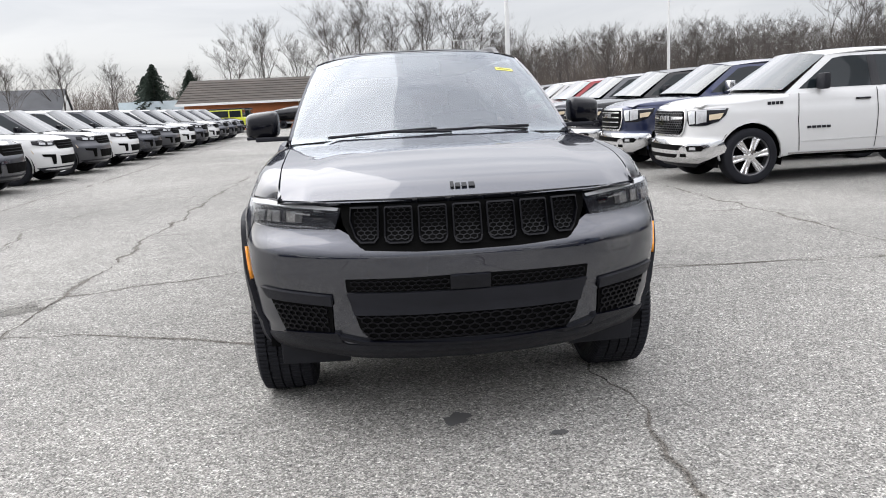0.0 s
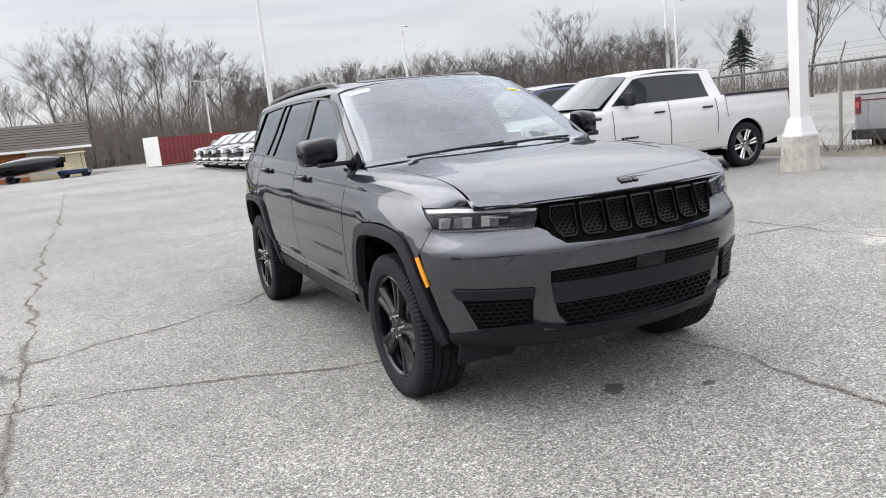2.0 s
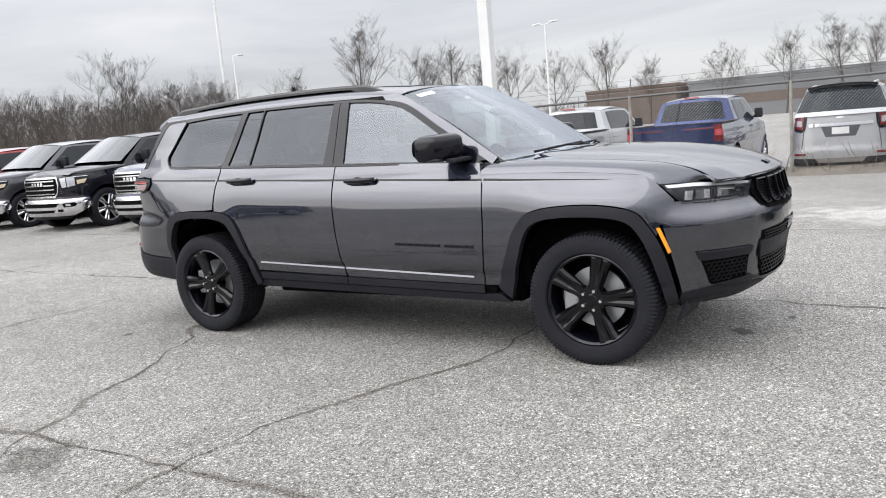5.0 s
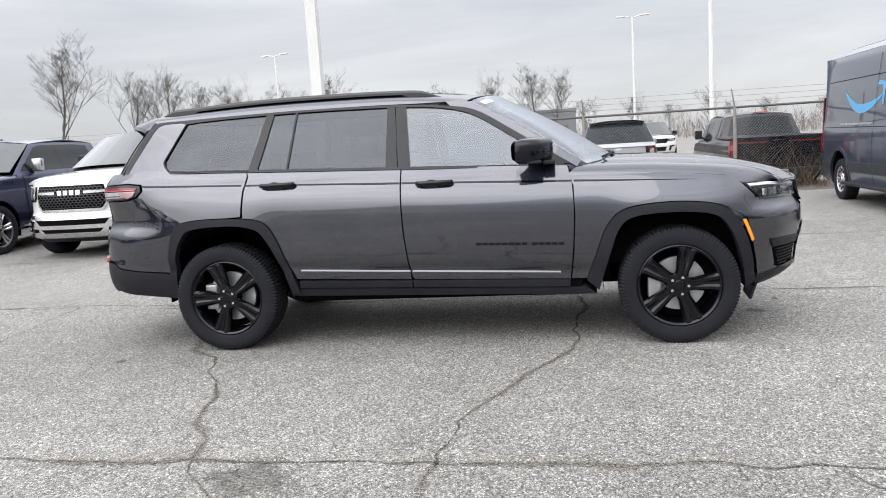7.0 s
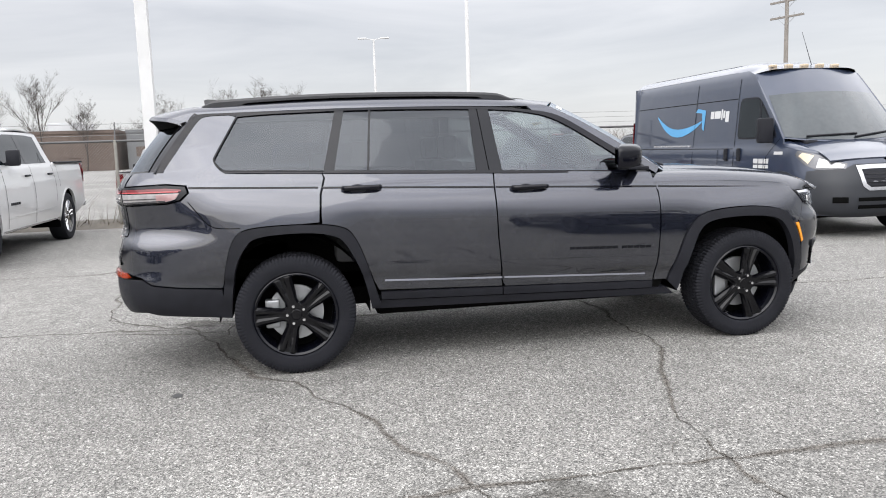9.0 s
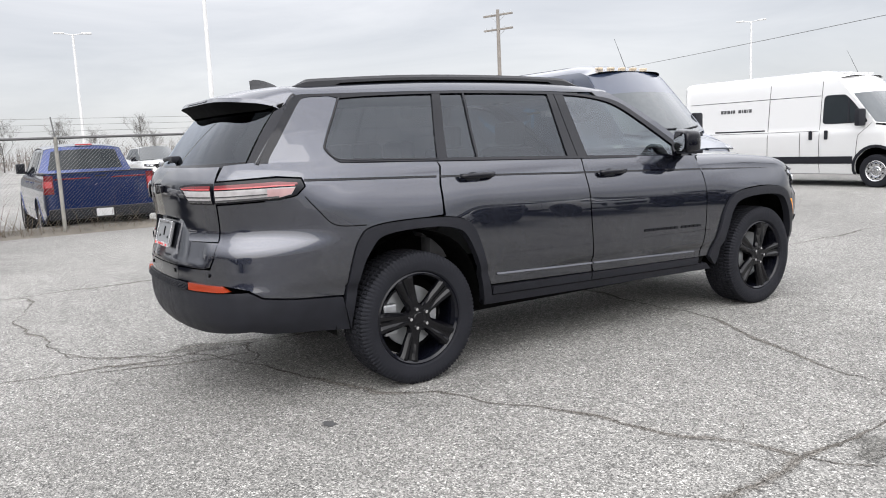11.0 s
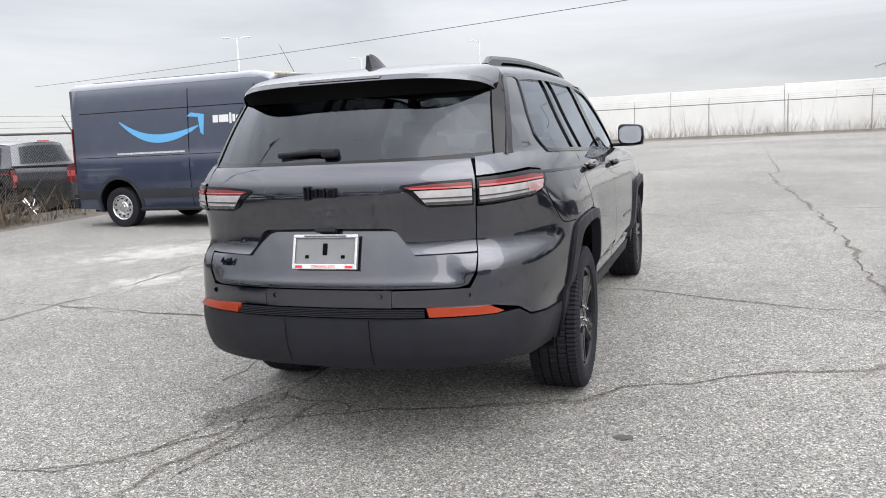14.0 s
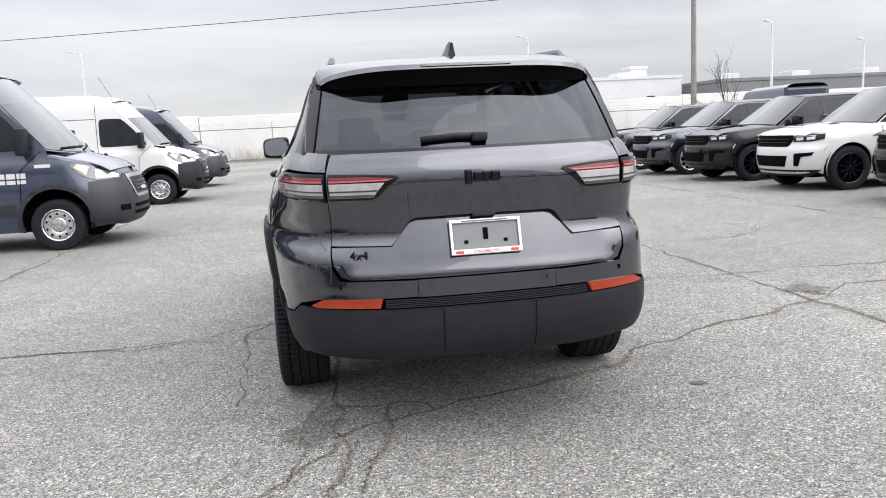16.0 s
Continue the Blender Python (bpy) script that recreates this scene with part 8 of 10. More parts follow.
    for sx in (-1, 1):
        part("rear_pane", box_bm(*sorted((sx * 0.12, sx * 0.70)), 2.92, 2.935, 1.45, 2.05, 0.01), M_CARGLASS, car)
    # doors, windows
    win = spline([(-1.90, 1.375), (-1.40, 1.365), (-1.02, 1.365), (-0.93, 1.40), (-0.915, 1.50), (-0.915, 1.86), (-0.935, 1.95), (-1.00, 1.985), (-1.30, 1.985), (-1.42, 1.955), (-1.60, 1.78), (-1.86, 1.47), (-1.90, 1.375)], 4)[:-1]
    win = [tuple(p) for p in win]
    patch("window_seal", win, sh.at, M_BLACK, car, 0.15, 0, 0.01, 0.005, mirror=True)
    patch("door_window", [tuple(p) for p in inset(win, 0.022)], sh.at, M_CARGLASS, car, 0.15, 0, 0.0, 0.008, mirror=True)
    patch("window_post", [(-1.52, 1.375), (-1.475, 1.375), (-1.455, 1.915), (-1.49, 1.90)], sh.at, M_BLACK, car, 0.15, 0, 0.01, 0.012, mirror=True)
    for s in ([(-0.86, 2.3), (-0.86, 0.3)], [(-2.0, 1.36), (-1.72, 1.1), (-1.66, 0.42)], [(0.42, 2.3), (0.42, 0.3)], [(-0.40, 0.55), (-0.40, 1.2)]):
        seam(car, s, sh.at)
    patch("roof_seam", rect(-0.84, 2.72, 1.985, 1.996), sh.at, M_DARK, car, 0.3, 0, 0, 0.004, mirror=True)
    # the belt crease's shade, painted as a slim dark strip
    patch("belt_crease_shade", rect(-0.84, 2.72, 1.215, 1.224), sh.at, M_DARK, car, 0.3, 0, 0, 0.004, mirror=True)
    patch("slide_track", rect(0.50, 1.9, 1.255, 1.285), sh.at, M_SPOKE_SILVER if paint is not M_WHITE else M_BLACK, car, 0.3, 0, 0.02, 0.01, mirror=True)
    patch("side_moulding", rect(-1.62, 1.46, 0.50, 0.66), sh.at, skirt, car, 0.3, 0, 0.02, 0.008, mirror=True)
    patch("side_moulding", rect(2.42, 2.85, 0.50, 0.66), sh.at, skirt, car, 0.3, 0, 0.02, 0.008, mirror=True)
    for yc, ar in ((wf, ar_f), (wr, ar_r)):
        out = arch_line(yc, 0.50, 0.27)
        patch("wheel_arch_trim", out + ar[::-1], sh.at, skirt, car, 0.15, 0, 0.02, 0.010, mirror=True)
    for y in (-1.02, -0.66):
        for sx in (-1, 1):
            q = sh.at(np.array(y), np.array(1.13), 0.012)
            part("door_handle", box_bm(*sorted((-sx * q[0] - 0.02, -sx * q[0] + 0.02)), y - 0.04, y + 0.04, 1.03, 1.23, 0.02), M_BLACK, car)
    mirrors(car, 0.98, -1.80, 1.48, M_BLACK, 0.18, 0.11, 0.12)
    # nose
    bump = [(-2.545, 0.90), (F(-0.90), 0.925), (F(-0.66), 0.925), (F(-0.52), 0.99), (F(0), 1.00), (F(0.52), 0.99), (F(0.66), 0.925), (F(0.90), 0.925), (2 * sh.sf + 2.545, 0.90), (2 * sh.sf + 2.52, 0.36), (F(0.7), 0.28), (F(-0.7), 0.28), (-2.52, 0.36)]
    patch("front_bumper", bump, sh.at, skirt, car, 0.12, 0, 0.04, 0.02)
    g2 = [(F(-0.50), 0.975), (F(-0.30), 0.985), (F(0.30), 0.985), (F(0.50), 0.975), (F(0.44), 0.70), (F(0.36), 0.64), (F(-0.36), 0.64), (F(-0.44), 0.70)]
    gr = patch("grille", g2, sh.at, M_CHROMED if marks == "stripe" else M_GLOSSBLK, car, 0.12, 0, 0.03, 0.030)
    patch("grille_opening", [tuple(p) for p in inset(g2, 0.055)], sh.at, M_BLACK, gr, 0.12, 0, 0.0, 0.033)
    for x0 in (-0.09, 0.0, 0.09):
        patch("badge_bar", rect(F(x0 - 0.03), F(x0 + 0.03), 0.735, 0.785), sh.at, M_PALE, gr, 0.14, 0, 0.01, 0.040)
    for k in range(4):
        patch("grille_bar", rect(F(-0.40 + 0.02 * k), F(0.40 - 0.02 * k), 0.852 - 0.055 * k, 0.868 - 0.055 * k), sh.at, M_GLOSSBLK, gr, 0.14, 0, 0.01, 0.037)
    for k in range(2):
        patch("bumper_slot", rect(F(-0.5), F(0.5), 0.40 + 0.1 * k, 0.45 + 0.1 * k), sh.at, M_DARK, gr, 0.14, 0, 0.0, 0.026)
    for sx in (-1, 1):
        patch("fog_lamp", rect(F(sx * 0.62), F(sx * 0.78), 0.48, 0.56), sh.at, M_DARK, gr, 0.14, 0, 0.0, 0.026)
    patch("headlight", [(F(-0.60), 1.00), (F(-0.80), 1.055), (-2.54, 1.145), (-2.36, 1.185), (-2.33, 1.12), (-2.48, 0.99), (F(-0.93), 0.925), (F(-0.64), 0.93)], sh.at, M_LAMPGREY, car, 0.1, 0, 0.02, 0.012, mirror=True, label="headlight with amber corner")
    patch("lamp_insert", [(F(-0.64), 0.985), (F(-0.80), 1.035), (F(-0.93), 1.075), (F(-0.93), 0.95), (F(-0.67), 0.945)], sh.at, M_HEADLAMP, car, 0.1, 0, 0.01, 0.017, mirror=True)
    patch("indicator", [(-2.58, 1.115), (-2.42, 1.155), (-2.38, 1.11), (-2.53, 1.00)], sh.at, M_AMBERPALE, car, 0.1, 0, 0.0, 0.016, mirror=True)
    part("cowl", box_bm(-0.74, 0.74, -2.24, -2.06, 1.24, 1.325, 0.03), M_BLACK, car)
    for x0, x1 in ((-0.7, 0.05), (0.0, 0.75)):
        sweep("wiper", [tuple(ws(np.array(x), np.array(v), 0.02)) for x, v in ((x0, 0.02), ((x0 + x1) / 2, 0.05), (x1, 0.06))], 0.014, M_BLACK, car)
    patch("tail_lamp", rect(2.86, R(-0.90), 0.95, 1.75), sh.at, M_REDLENS, car, 0.12, 0, 0.02, 0.012, mirror=True)
    part("rear_bumper", box_bm(-0.95, 0.95, 2.93, 3.03, 0.34, 0.52, 0.02), M_BLACK, car)
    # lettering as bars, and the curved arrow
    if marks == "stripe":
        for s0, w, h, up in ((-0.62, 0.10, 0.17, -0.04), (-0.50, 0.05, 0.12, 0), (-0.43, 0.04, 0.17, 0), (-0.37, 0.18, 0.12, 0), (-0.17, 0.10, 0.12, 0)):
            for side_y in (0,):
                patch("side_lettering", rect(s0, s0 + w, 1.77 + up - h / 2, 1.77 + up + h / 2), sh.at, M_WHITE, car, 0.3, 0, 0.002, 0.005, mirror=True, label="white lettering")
        n = 16
        lo_, hi_ = [], []
        for k in range(n + 1):
            t = k / n
            y = 0.22 + 1.62 * t
            c = 1.60 + 0.30 * (2 * t - 0.98) ** 2 * (0.62 if t < 0.5 else 1.0) - 0.10
            th = 0.025 + 0.115 * math.sin(math.pi * min(1, t * 1.0)) ** 0.8
            lo_.append((y, c - th / 2))
            hi_.append((y, c + th / 2))
        patch("arrow_swoosh", lo_ + hi_[::-1], sh.at, M_SKYBLUE, car, 0.3, 0, 0.002, 0.005, mirror=True, label="light blue curved stripe")
        patch("arrow_head", [(0.10, 1.86), (0.36, 1.90), (0.44, 1.84), (0.22, 1.82), (0.18, 1.56), (0.12, 1.52)], sh.at, M_SKYBLUE, car, 0.3, 0, 0.002, 0.006, mirror=True)
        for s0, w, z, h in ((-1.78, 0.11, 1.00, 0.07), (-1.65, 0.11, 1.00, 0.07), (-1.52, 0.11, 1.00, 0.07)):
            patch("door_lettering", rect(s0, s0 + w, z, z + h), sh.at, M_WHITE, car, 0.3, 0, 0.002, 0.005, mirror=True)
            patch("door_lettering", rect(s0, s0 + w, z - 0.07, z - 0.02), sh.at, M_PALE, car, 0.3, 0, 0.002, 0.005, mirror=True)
    else:
        for s0, w in ((0.9, 0.07), (0.99, 0.03), (1.04, 0.08), (1.14, 0.03), (1.19, 0.08), (1.36, 0.06), (1.44, 0.05), (1.51, 0.08), (1.61, 0.07), (1.70, 0.07)):
            patch("side_lettering", rect(s0, s0 + w, 1.72, 1.80), sh.at, M_SPOKE_GREY, car, 0.3, 0, 0.002, 0.005, mirror=True, label="grey lettering")
    part("underbody", box_bm(-0.8, 0.8, -2.6, 2.7, 0.26, 0.6), M_DARK, car)
    for u_ in (-0.62, -0.31, 0.0, 0.31, 0.62):
        q = rf(np.array(u_), np.array(-0.98))
        part("roof_marker", box_bm(q[0] - 0.05, q[0] + 0.05, q[1] - 0.05, q[1] + 0.05, q[2] - 0.01, q[2] + 0.035, 0.015), M_AMBERPALE if marks == "stripe" else M_WHITE, car)
    part("roof_aerial", tube_bm((0.2, -1.02, 2.48), (0.24, -0.72, 3.02), 0.006, 0.003, 6), M_BLACK, car)
    if marks == "stripe":
        for sx in (-1, 1):
            part("side_step", box_bm(*sorted((sx * 0.96, sx * 1.16)), -0.75, 1.40, 0.30, 0.35, 0.02), M_BLACK, car)
        patch("number_bar", rect(-2.10, -1.90, 1.13, 1.175), sh.at, M_WHITE, car, 0.3, 0, 0.002, 0.005, mirror=True)
    wells(car, (wf, wr), 1.0, 0.46)
    for sx in (-1, 1):
        for yc in (wf, wr):
            wheel(car, pose(sx * 0.88, yc, 0.345, 0, 0, 0 if sx < 0 else 180), 0.35, 0.215, 0.225, steel=True, spoke_mat=M_SPOKE_SILVER, rim_mat=M_SPOKE_SILVER, seg=40, tread=False, detail=False)
    return car


# the row of mid-size SUVs, all nosed towards the aisle
GREYS = {"grey": (M_GREYP, M_SPOKE_SILVER), "white": (M_WHITE, M_GLOSSBLK), "black": (M_BLACKP, M_GLOSSBLK), "dark": (M_HERO, M_SPOKE_SILVER)}
proto = {}


def park(kind, key, x, y, rot, build, z=0.0):
    k = (kind, key)
    m = pose(x, y, z, 0, 0, rot)
    if k in proto:
        return copy_thing(proto[k], m)
    proto[k] = build(m)
    return proto[k]


def sport_suv(col, x, y):
    p, r = GREYS[col]
    names = {"grey": "grey sport SUV with silver wheels, parked in a row", "white": "white sport SUV with black wheels, parked in a row", "black": "black sport SUV with black wheels, parked in a row", "dark": "dark grey sport SUV with bright wheels, parked in a row"}
    return park("suv", col, x, y, 90, lambda m: make_suv("sport_suv", p, names[col], m, "row of sport SUVs", r))


for i, c in enumerate(("dark", "white", "grey", "white", "dark", "grey", "white", "dark", "white", "dark", "dark", "dark")):
    sport_suv(c, -9.75, 11.0 + 2.78 * i)
for c, y in (("black", -3.9), ("white", -7.0), ("black", -9.9), ("dark", -12.7), ("dark", -15.6)):
    sport_suv(c, -9.9, y)


def truck(col, x, y, rot=-90, style="chrome_face", group="row of pickup trucks", z=0.0):
    P = {"white": (M_WHITE, True, "white crew-cab pickup truck with chrome bumper"), "navy": (M_NAVY, True, "navy crew-cab pickup truck with chrome wheels"), "grey": (M_GREYP, True, "grey crew-cab pickup truck in a row"),
         "black": (M_BLACKP, True, "black crew-cab pickup truck in a row"), "red": (M_RED, True, "bright red crew-cab pickup truck in a row"), "silver": (M_SILVER, True, "silver crew-cab pickup truck"),
         "blue": (M_BLUE, True, "bright blue crew-cab pickup truck behind the fence")}
    p, ch, lab = P[col]
    return park(style, col, x, y, rot, lambda m: make_pickup("pickup_truck", p, lab, m, group, ch, None, style), z)


for i, c in enumerate(("white", "navy", "black", "grey", "red", "white", "black", "grey", "white", "grey", "silver", "black", "grey", "white")):
    truck(c, 7.15 if i else 7.1, 6.45 + 3.0 * i)
M_VANTRIM = plain("dark_slate_trim", (0.016, 0.018, 0.023), 0.5, vary=0.2)
VG = "row of delivery vans"
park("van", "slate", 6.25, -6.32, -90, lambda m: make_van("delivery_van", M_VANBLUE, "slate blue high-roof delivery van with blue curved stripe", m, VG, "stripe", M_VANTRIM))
park("van", "white", 6.25, -13.7, -90, lambda m: make_van("delivery_van", M_WHITE, "white high-roof panel van with grey lettering", m, VG, "letters", M_BLACK))
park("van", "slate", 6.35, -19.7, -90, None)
# behind the fence, tails towards it
FG = "vehicles behind the fence"
truck("silver", 14.6, 4.2, 90, "light_bar_tail", FG, -0.27)
truck("blue", 14.4, 1.2, 90, "light_bar_tail", FG, -0.27)
truck("black", 14.4, -5.1, 90, "light_bar_tail", FG, -0.27)
park("suv", "silver", 14.3, -1.85, 90, lambda m: make_suv("large_suv", M_SILVER, "silver full-size SUV behind the wire fence", m, FG, M_SPOKE_SILVER, False, 0.16, True), -0.27)
park("suv", "white", 32.0, -4.4, -90, None)
truck("grey", 14.6, -8.6, 90, "light_bar_tail", FG, -0.27)

# ---- fences, poles, walls, buildings ----
M_POLE = plain("white_pole_paint", (0.60, 0.60, 0.595), 0.45, vary=0.08, scale=3)
M_CONC = plain("rough_concrete", (0.42, 0.40, 0.36), 0.9, vary=0.35, scale=9, bump=0.6, bump_scale=60)
M_WALL = plain("white_block_wall", (0.66, 0.66, 0.645), 0.8, vary=0.08, scale=2, bump=0.2, bump_scale=30)
M_POSTRUST = plain("weathered_post", (0.26, 0.25, 0.225), 0.7, metal=0.3, vary=0.4, scale=8)
M_WIRE = plain("fence_wire", (0.26, 0.26, 0.255), 0.6, metal=0.5, vary=0.2)
M_RAIL = plain("dark_rail", (0.10, 0.10, 0.10), 0.6, metal=0.4, vary=0.2)
M_WOOD = plain("grey_timber", (0.22, 0.20, 0.18), 0.85, vary=0.3, scale=6, bump=0.4, bump_scale=40)
M_SHINGLE = plain("brown_shingles", (0.042, 0.034, 0.028), 0.9, vary=0.35, scale=5, bump=0.6, bump_scale=25)
M_GREYROOF = plain("grey_shingles", (0.060, 0.062, 0.068), 0.9, vary=0.3, scale=5, bump=0.5, bump_scale=25)
M_BRICKW = plain("orange_siding", (0.38, 0.13, 0.05), 0.8, vary=0.15, scale=4)
M_BEIGE = plain("beige_siding", (0.55, 0.48, 0.34), 0.8, vary=0.1, scale=4)
M_TRIMW = plain("white_trim", (0.72, 0.72, 0.70), 0.6, vary=0.06)
M_CONTAINER = plain("maroon_container_steel", (0.17, 0.025, 0.025), 0.55, vary=0.3, scale=3)
M_METALBLD = plain("pale_metal_cladding", (0.55, 0.56, 0.57), 0.5, vary=0.08, scale=1)
M_DARKBLD = plain("dark_grey_cladding", (0.16, 0.165, 0.17), 0.6, vary=0.1, scale=1)
M_SOIL = plain("brown_soil_and_litter", (0.115, 0.102, 0.085), 0.95, vary=0.5, scale=6, bump=0.8, bump_scale=30)
M_TWIG = plain("brown_twigs", (0.135, 0.113, 0.098), 0.9, vary=0.35, scale=2)
M_TWIGDARK = plain("grey_brown_twigs", (0.088, 0.077, 0.070), 0.9, vary=0.35, scale=2)
M_BARK = plain("grey_brown_bark", (0.07, 0.061, 0.055), 0.9, vary=0.4, scale=5, bump=0.5, bump_scale=20)
M_NEEDLE = plain("dark_spruce_needles", (0.018, 0.030, 0.020), 0.85, vary=0.4, scale=4)
M_WOODB = plain("brown_brick_building", (0.13, 0.10, 0.085), 0.85, vary=0.2)
M_DRY = plain("dry_weeds", (0.11, 0.085, 0.058), 0.9, vary=0.4, scale=4)


def chain_fence(name, label, x0, y0, x1, y1, h, step, cell, first=0.0, arms=True, rail_mat=None):
    """Wire-mesh fence from one end to the other: posts, rail, zig-zag mesh wires, barbed strands on leaning arms."""
    a, b = Vector((x0, y0, 0)), Vector((x1, y1, 0))
    d = (b - a)
    ln = d.length
    d.normalize()
    out = Vector((d.y, -d.x, 0))
    f = tagged(new(name), label, "fence", kind="structure")
    t = first
    while t <= ln:
        p = a + d * t
        part("post", tube_bm(p, p + Vector((0, 0, h)), 0.034, 0.032, 10), M_POSTRUST if arms else M_RAIL, f)
        if arms:
            part("post_arm", tube_bm(p + Vector((0, 0, h - 0.02)), p + Vector((0, 0, h + 0.36)) + d * 0.02 + out * 0.20, 0.016, 0.012, 6), M_RAIL, f)
        t += step
    part("top_rail", tube_bm(a + Vector((0, 0, h - 0.02)), b + Vector((0, 0, h - 0.02)), 0.024, seg=8), rail_mat or M_RAIL, f)
    for k in range(3 if arms else 0):
        q = Vector((0, 0, h + 0.10 + 0.115 * k)) + out * (0.06 + 0.065 * k)
        part("barbed_strand", tube_bm(a + q, b + q, 0.004, seg=4), M_WIRE, f)
    verts, faces = [], []
    n = int(ln / cell)
    m = int((h - 0.06) / cell)
    r = 0.0009 if cell < 0.1 else 0.0022
    for i in range(n):
        for s in (0, 1):
            base = len(verts)
            for j in range(m + 1):
                u = i * cell + (((j + s) % 2) * cell)
                p = a + d * min(u, ln)
                z = 0.03 + j * cell
                verts += [(p.x + out.x * r, p.y + out.y * r, z), (p.x - out.x * r + d.x * r, p.y - out.y * r + d.y * r, z + r), (p.x - out.x * r - d.x * r, p.y - out.y * r - d.y * r, z - r)]
            for j in range(m):
                for k in range(3):
                    q = (k + 1) % 3
                    faces.append((base + 3 * j + k, base + 3 * j + q, base + 3 * j + 3 + q, base + 3 * j + 3 + k))
    o = link_mesh("wire_mesh", verts, faces, M_WIRE, f, smooth=False)
    o["kind"] = "stuff"
    return f


chain_fence("fence_east", "rusty chain-link fence with barbed wire", 10.9, -10.2, 10.9, 12.8, 1.75, 3.05, 0.062, first=0.05 + 2.95)
chain_fence("fence_east_south", "rusty chain-link fence with barbed wire", 10.9, -45, 10.9, -10.25, 1.75, 3.05, 0.16)
chain_fence("fence_east_north", "rusty chain-link fence with barbed wire", 10.9, 12.85, 10.9, 48, 1.75, 3.05, 0.16)
chain_fence("fence_south", "chain-link fence along a white wall", 24, -45.2, -48, -45.2, 2.1, 4.45, 0.15, first=3.2)

# white wall beyond the south fence
wall = tagged(new("wall_south"), "long white-painted block wall", "wall", kind="structure")
for k in range(14):
    x0 = -62 + 7.0 * k
    part("wall_panel", box_bm(x0, x0 + 6.97, -49.4, -49.1, 0, 3.05 + (0.10 if k % 3 == 1 else 0), 0.02), M_WALL, wall)
for k in range(12):
    part("wall_ledge", box_bm(-22.9, -10.1, -49.1, -49.085, 0.28 + 0.25 * k, 0.292 + 0.25 * k), M_CONC, wall)


def weeds(name, label, x0, x1, y0, y1, n, h, lean=0.5, seed=1):
    """Dry stalks and brambles, past counting: one object of stuff."""
    g = random.Random(seed)
    verts, faces = [], []
    for _ in range(n):
        p = Vector((g.uniform(x0, x1), g.uniform(y0, y1), 0))
        hh = h * g.uniform(0.2, 1.0) ** 1.5
        a = g.uniform(0, 6.28)
        q = p + Vector((math.cos(a) * lean * hh, math.sin(a) * lean * hh, hh))
        mid = (p + q) / 2 + Vector((g.gauss(0, 0.06), g.gauss(0, 0.06), 0.04))
        w = g.uniform(0.003, 0.009)
        s = Vector((w, w * g.uniform(-1, 1), 0))
        k = len(verts)
        verts += [tuple(p - s), tuple(p + s), tuple(mid - s * 0.7), tuple(mid + s * 0.7), tuple(q)]
        faces += [(k, k + 1, k + 3, k + 2), (k + 2, k + 3, k + 4)]
        if g.random() < 0.6:
            for _b in range(3):
                t = g.uniform(0.3, 0.9)
                c = p.lerp(q, t)
                e = c + Vector((g.gauss(0, 0.13), g.gauss(0, 0.13), g.uniform(0.02, 0.2))) * hh
                k = len(verts)
                verts += [tuple(c - s * 0.5), tuple(c + s * 0.5), tuple(e)]
                faces.append((k, k + 1, k + 2))
    o = link_mesh(name, verts, faces, M_DRY, None, smooth=False)
    return tagged(o, label, "weeds", kind="stuff")


weeds("weeds", "dry brown weeds along the wire fence", 10.75, 11.3, -10, 6, 900, 0.75, 0.6, 3)
weeds("weeds", "dry brambles at the fence corner", 10.6, 11.5, -5.9, -4.0, 380, 1.15, 0.7, 4)
weeds("weeds", "dry weeds and saplings before the white wall", -46, 24, -48.6, -44.6, 4200, 1.2, 0.55, 5)
weeds("weeds", "tall dry saplings before the white wall", -40, 22, -48.2, -45.4, 260, 3.2, 0.3, 6)
for nm, a in (("soil_strip", (-60, 24, -49.1, -44.3)), ("soil_strip", (10.6, 12.2, -45, 48))):
    bm = bmesh.new()
    nx, ny = 60 if a[1] - a[0] > 10 else 4, 60 if a[3] - a[2] > 10 else 5
    gsoil = random.Random(9)
    V = [[bm.verts.new((a[0] + (a[1] - a[0]) * i / nx + gsoil.uniform(-.15, .15), a[2] + (a[3] - a[2]) * j / ny + gsoil.uniform(-.12, .12), (0.0 if i in (0, nx) or j in (0, ny) else 0.05 + 0.07 * gsoil.random()))) for j in range(ny + 1)] for i in range(nx + 1)]
    for i in range(nx):
        for j in range(ny):
            bm.faces.new((V[i][j], V[i + 1][j], V[i + 1][j + 1], V[i][j + 1]))
    tagged(part(nm, bm, M_SOIL, smooth=True), "brown soil with dead leaves and litter", "soil", kind="structure")
for y in (2.6, 0.2, -2.6, -5.4):
    st = tagged(part("wheel_stop", box_bm(11.55, 11.75, y - 0.9, y + 0.9, -0.13, 0.02, 0.03), M_CONC), "pale concrete wheel stop on the asphalt", "wheel stop", "wheel stops behind the fence")


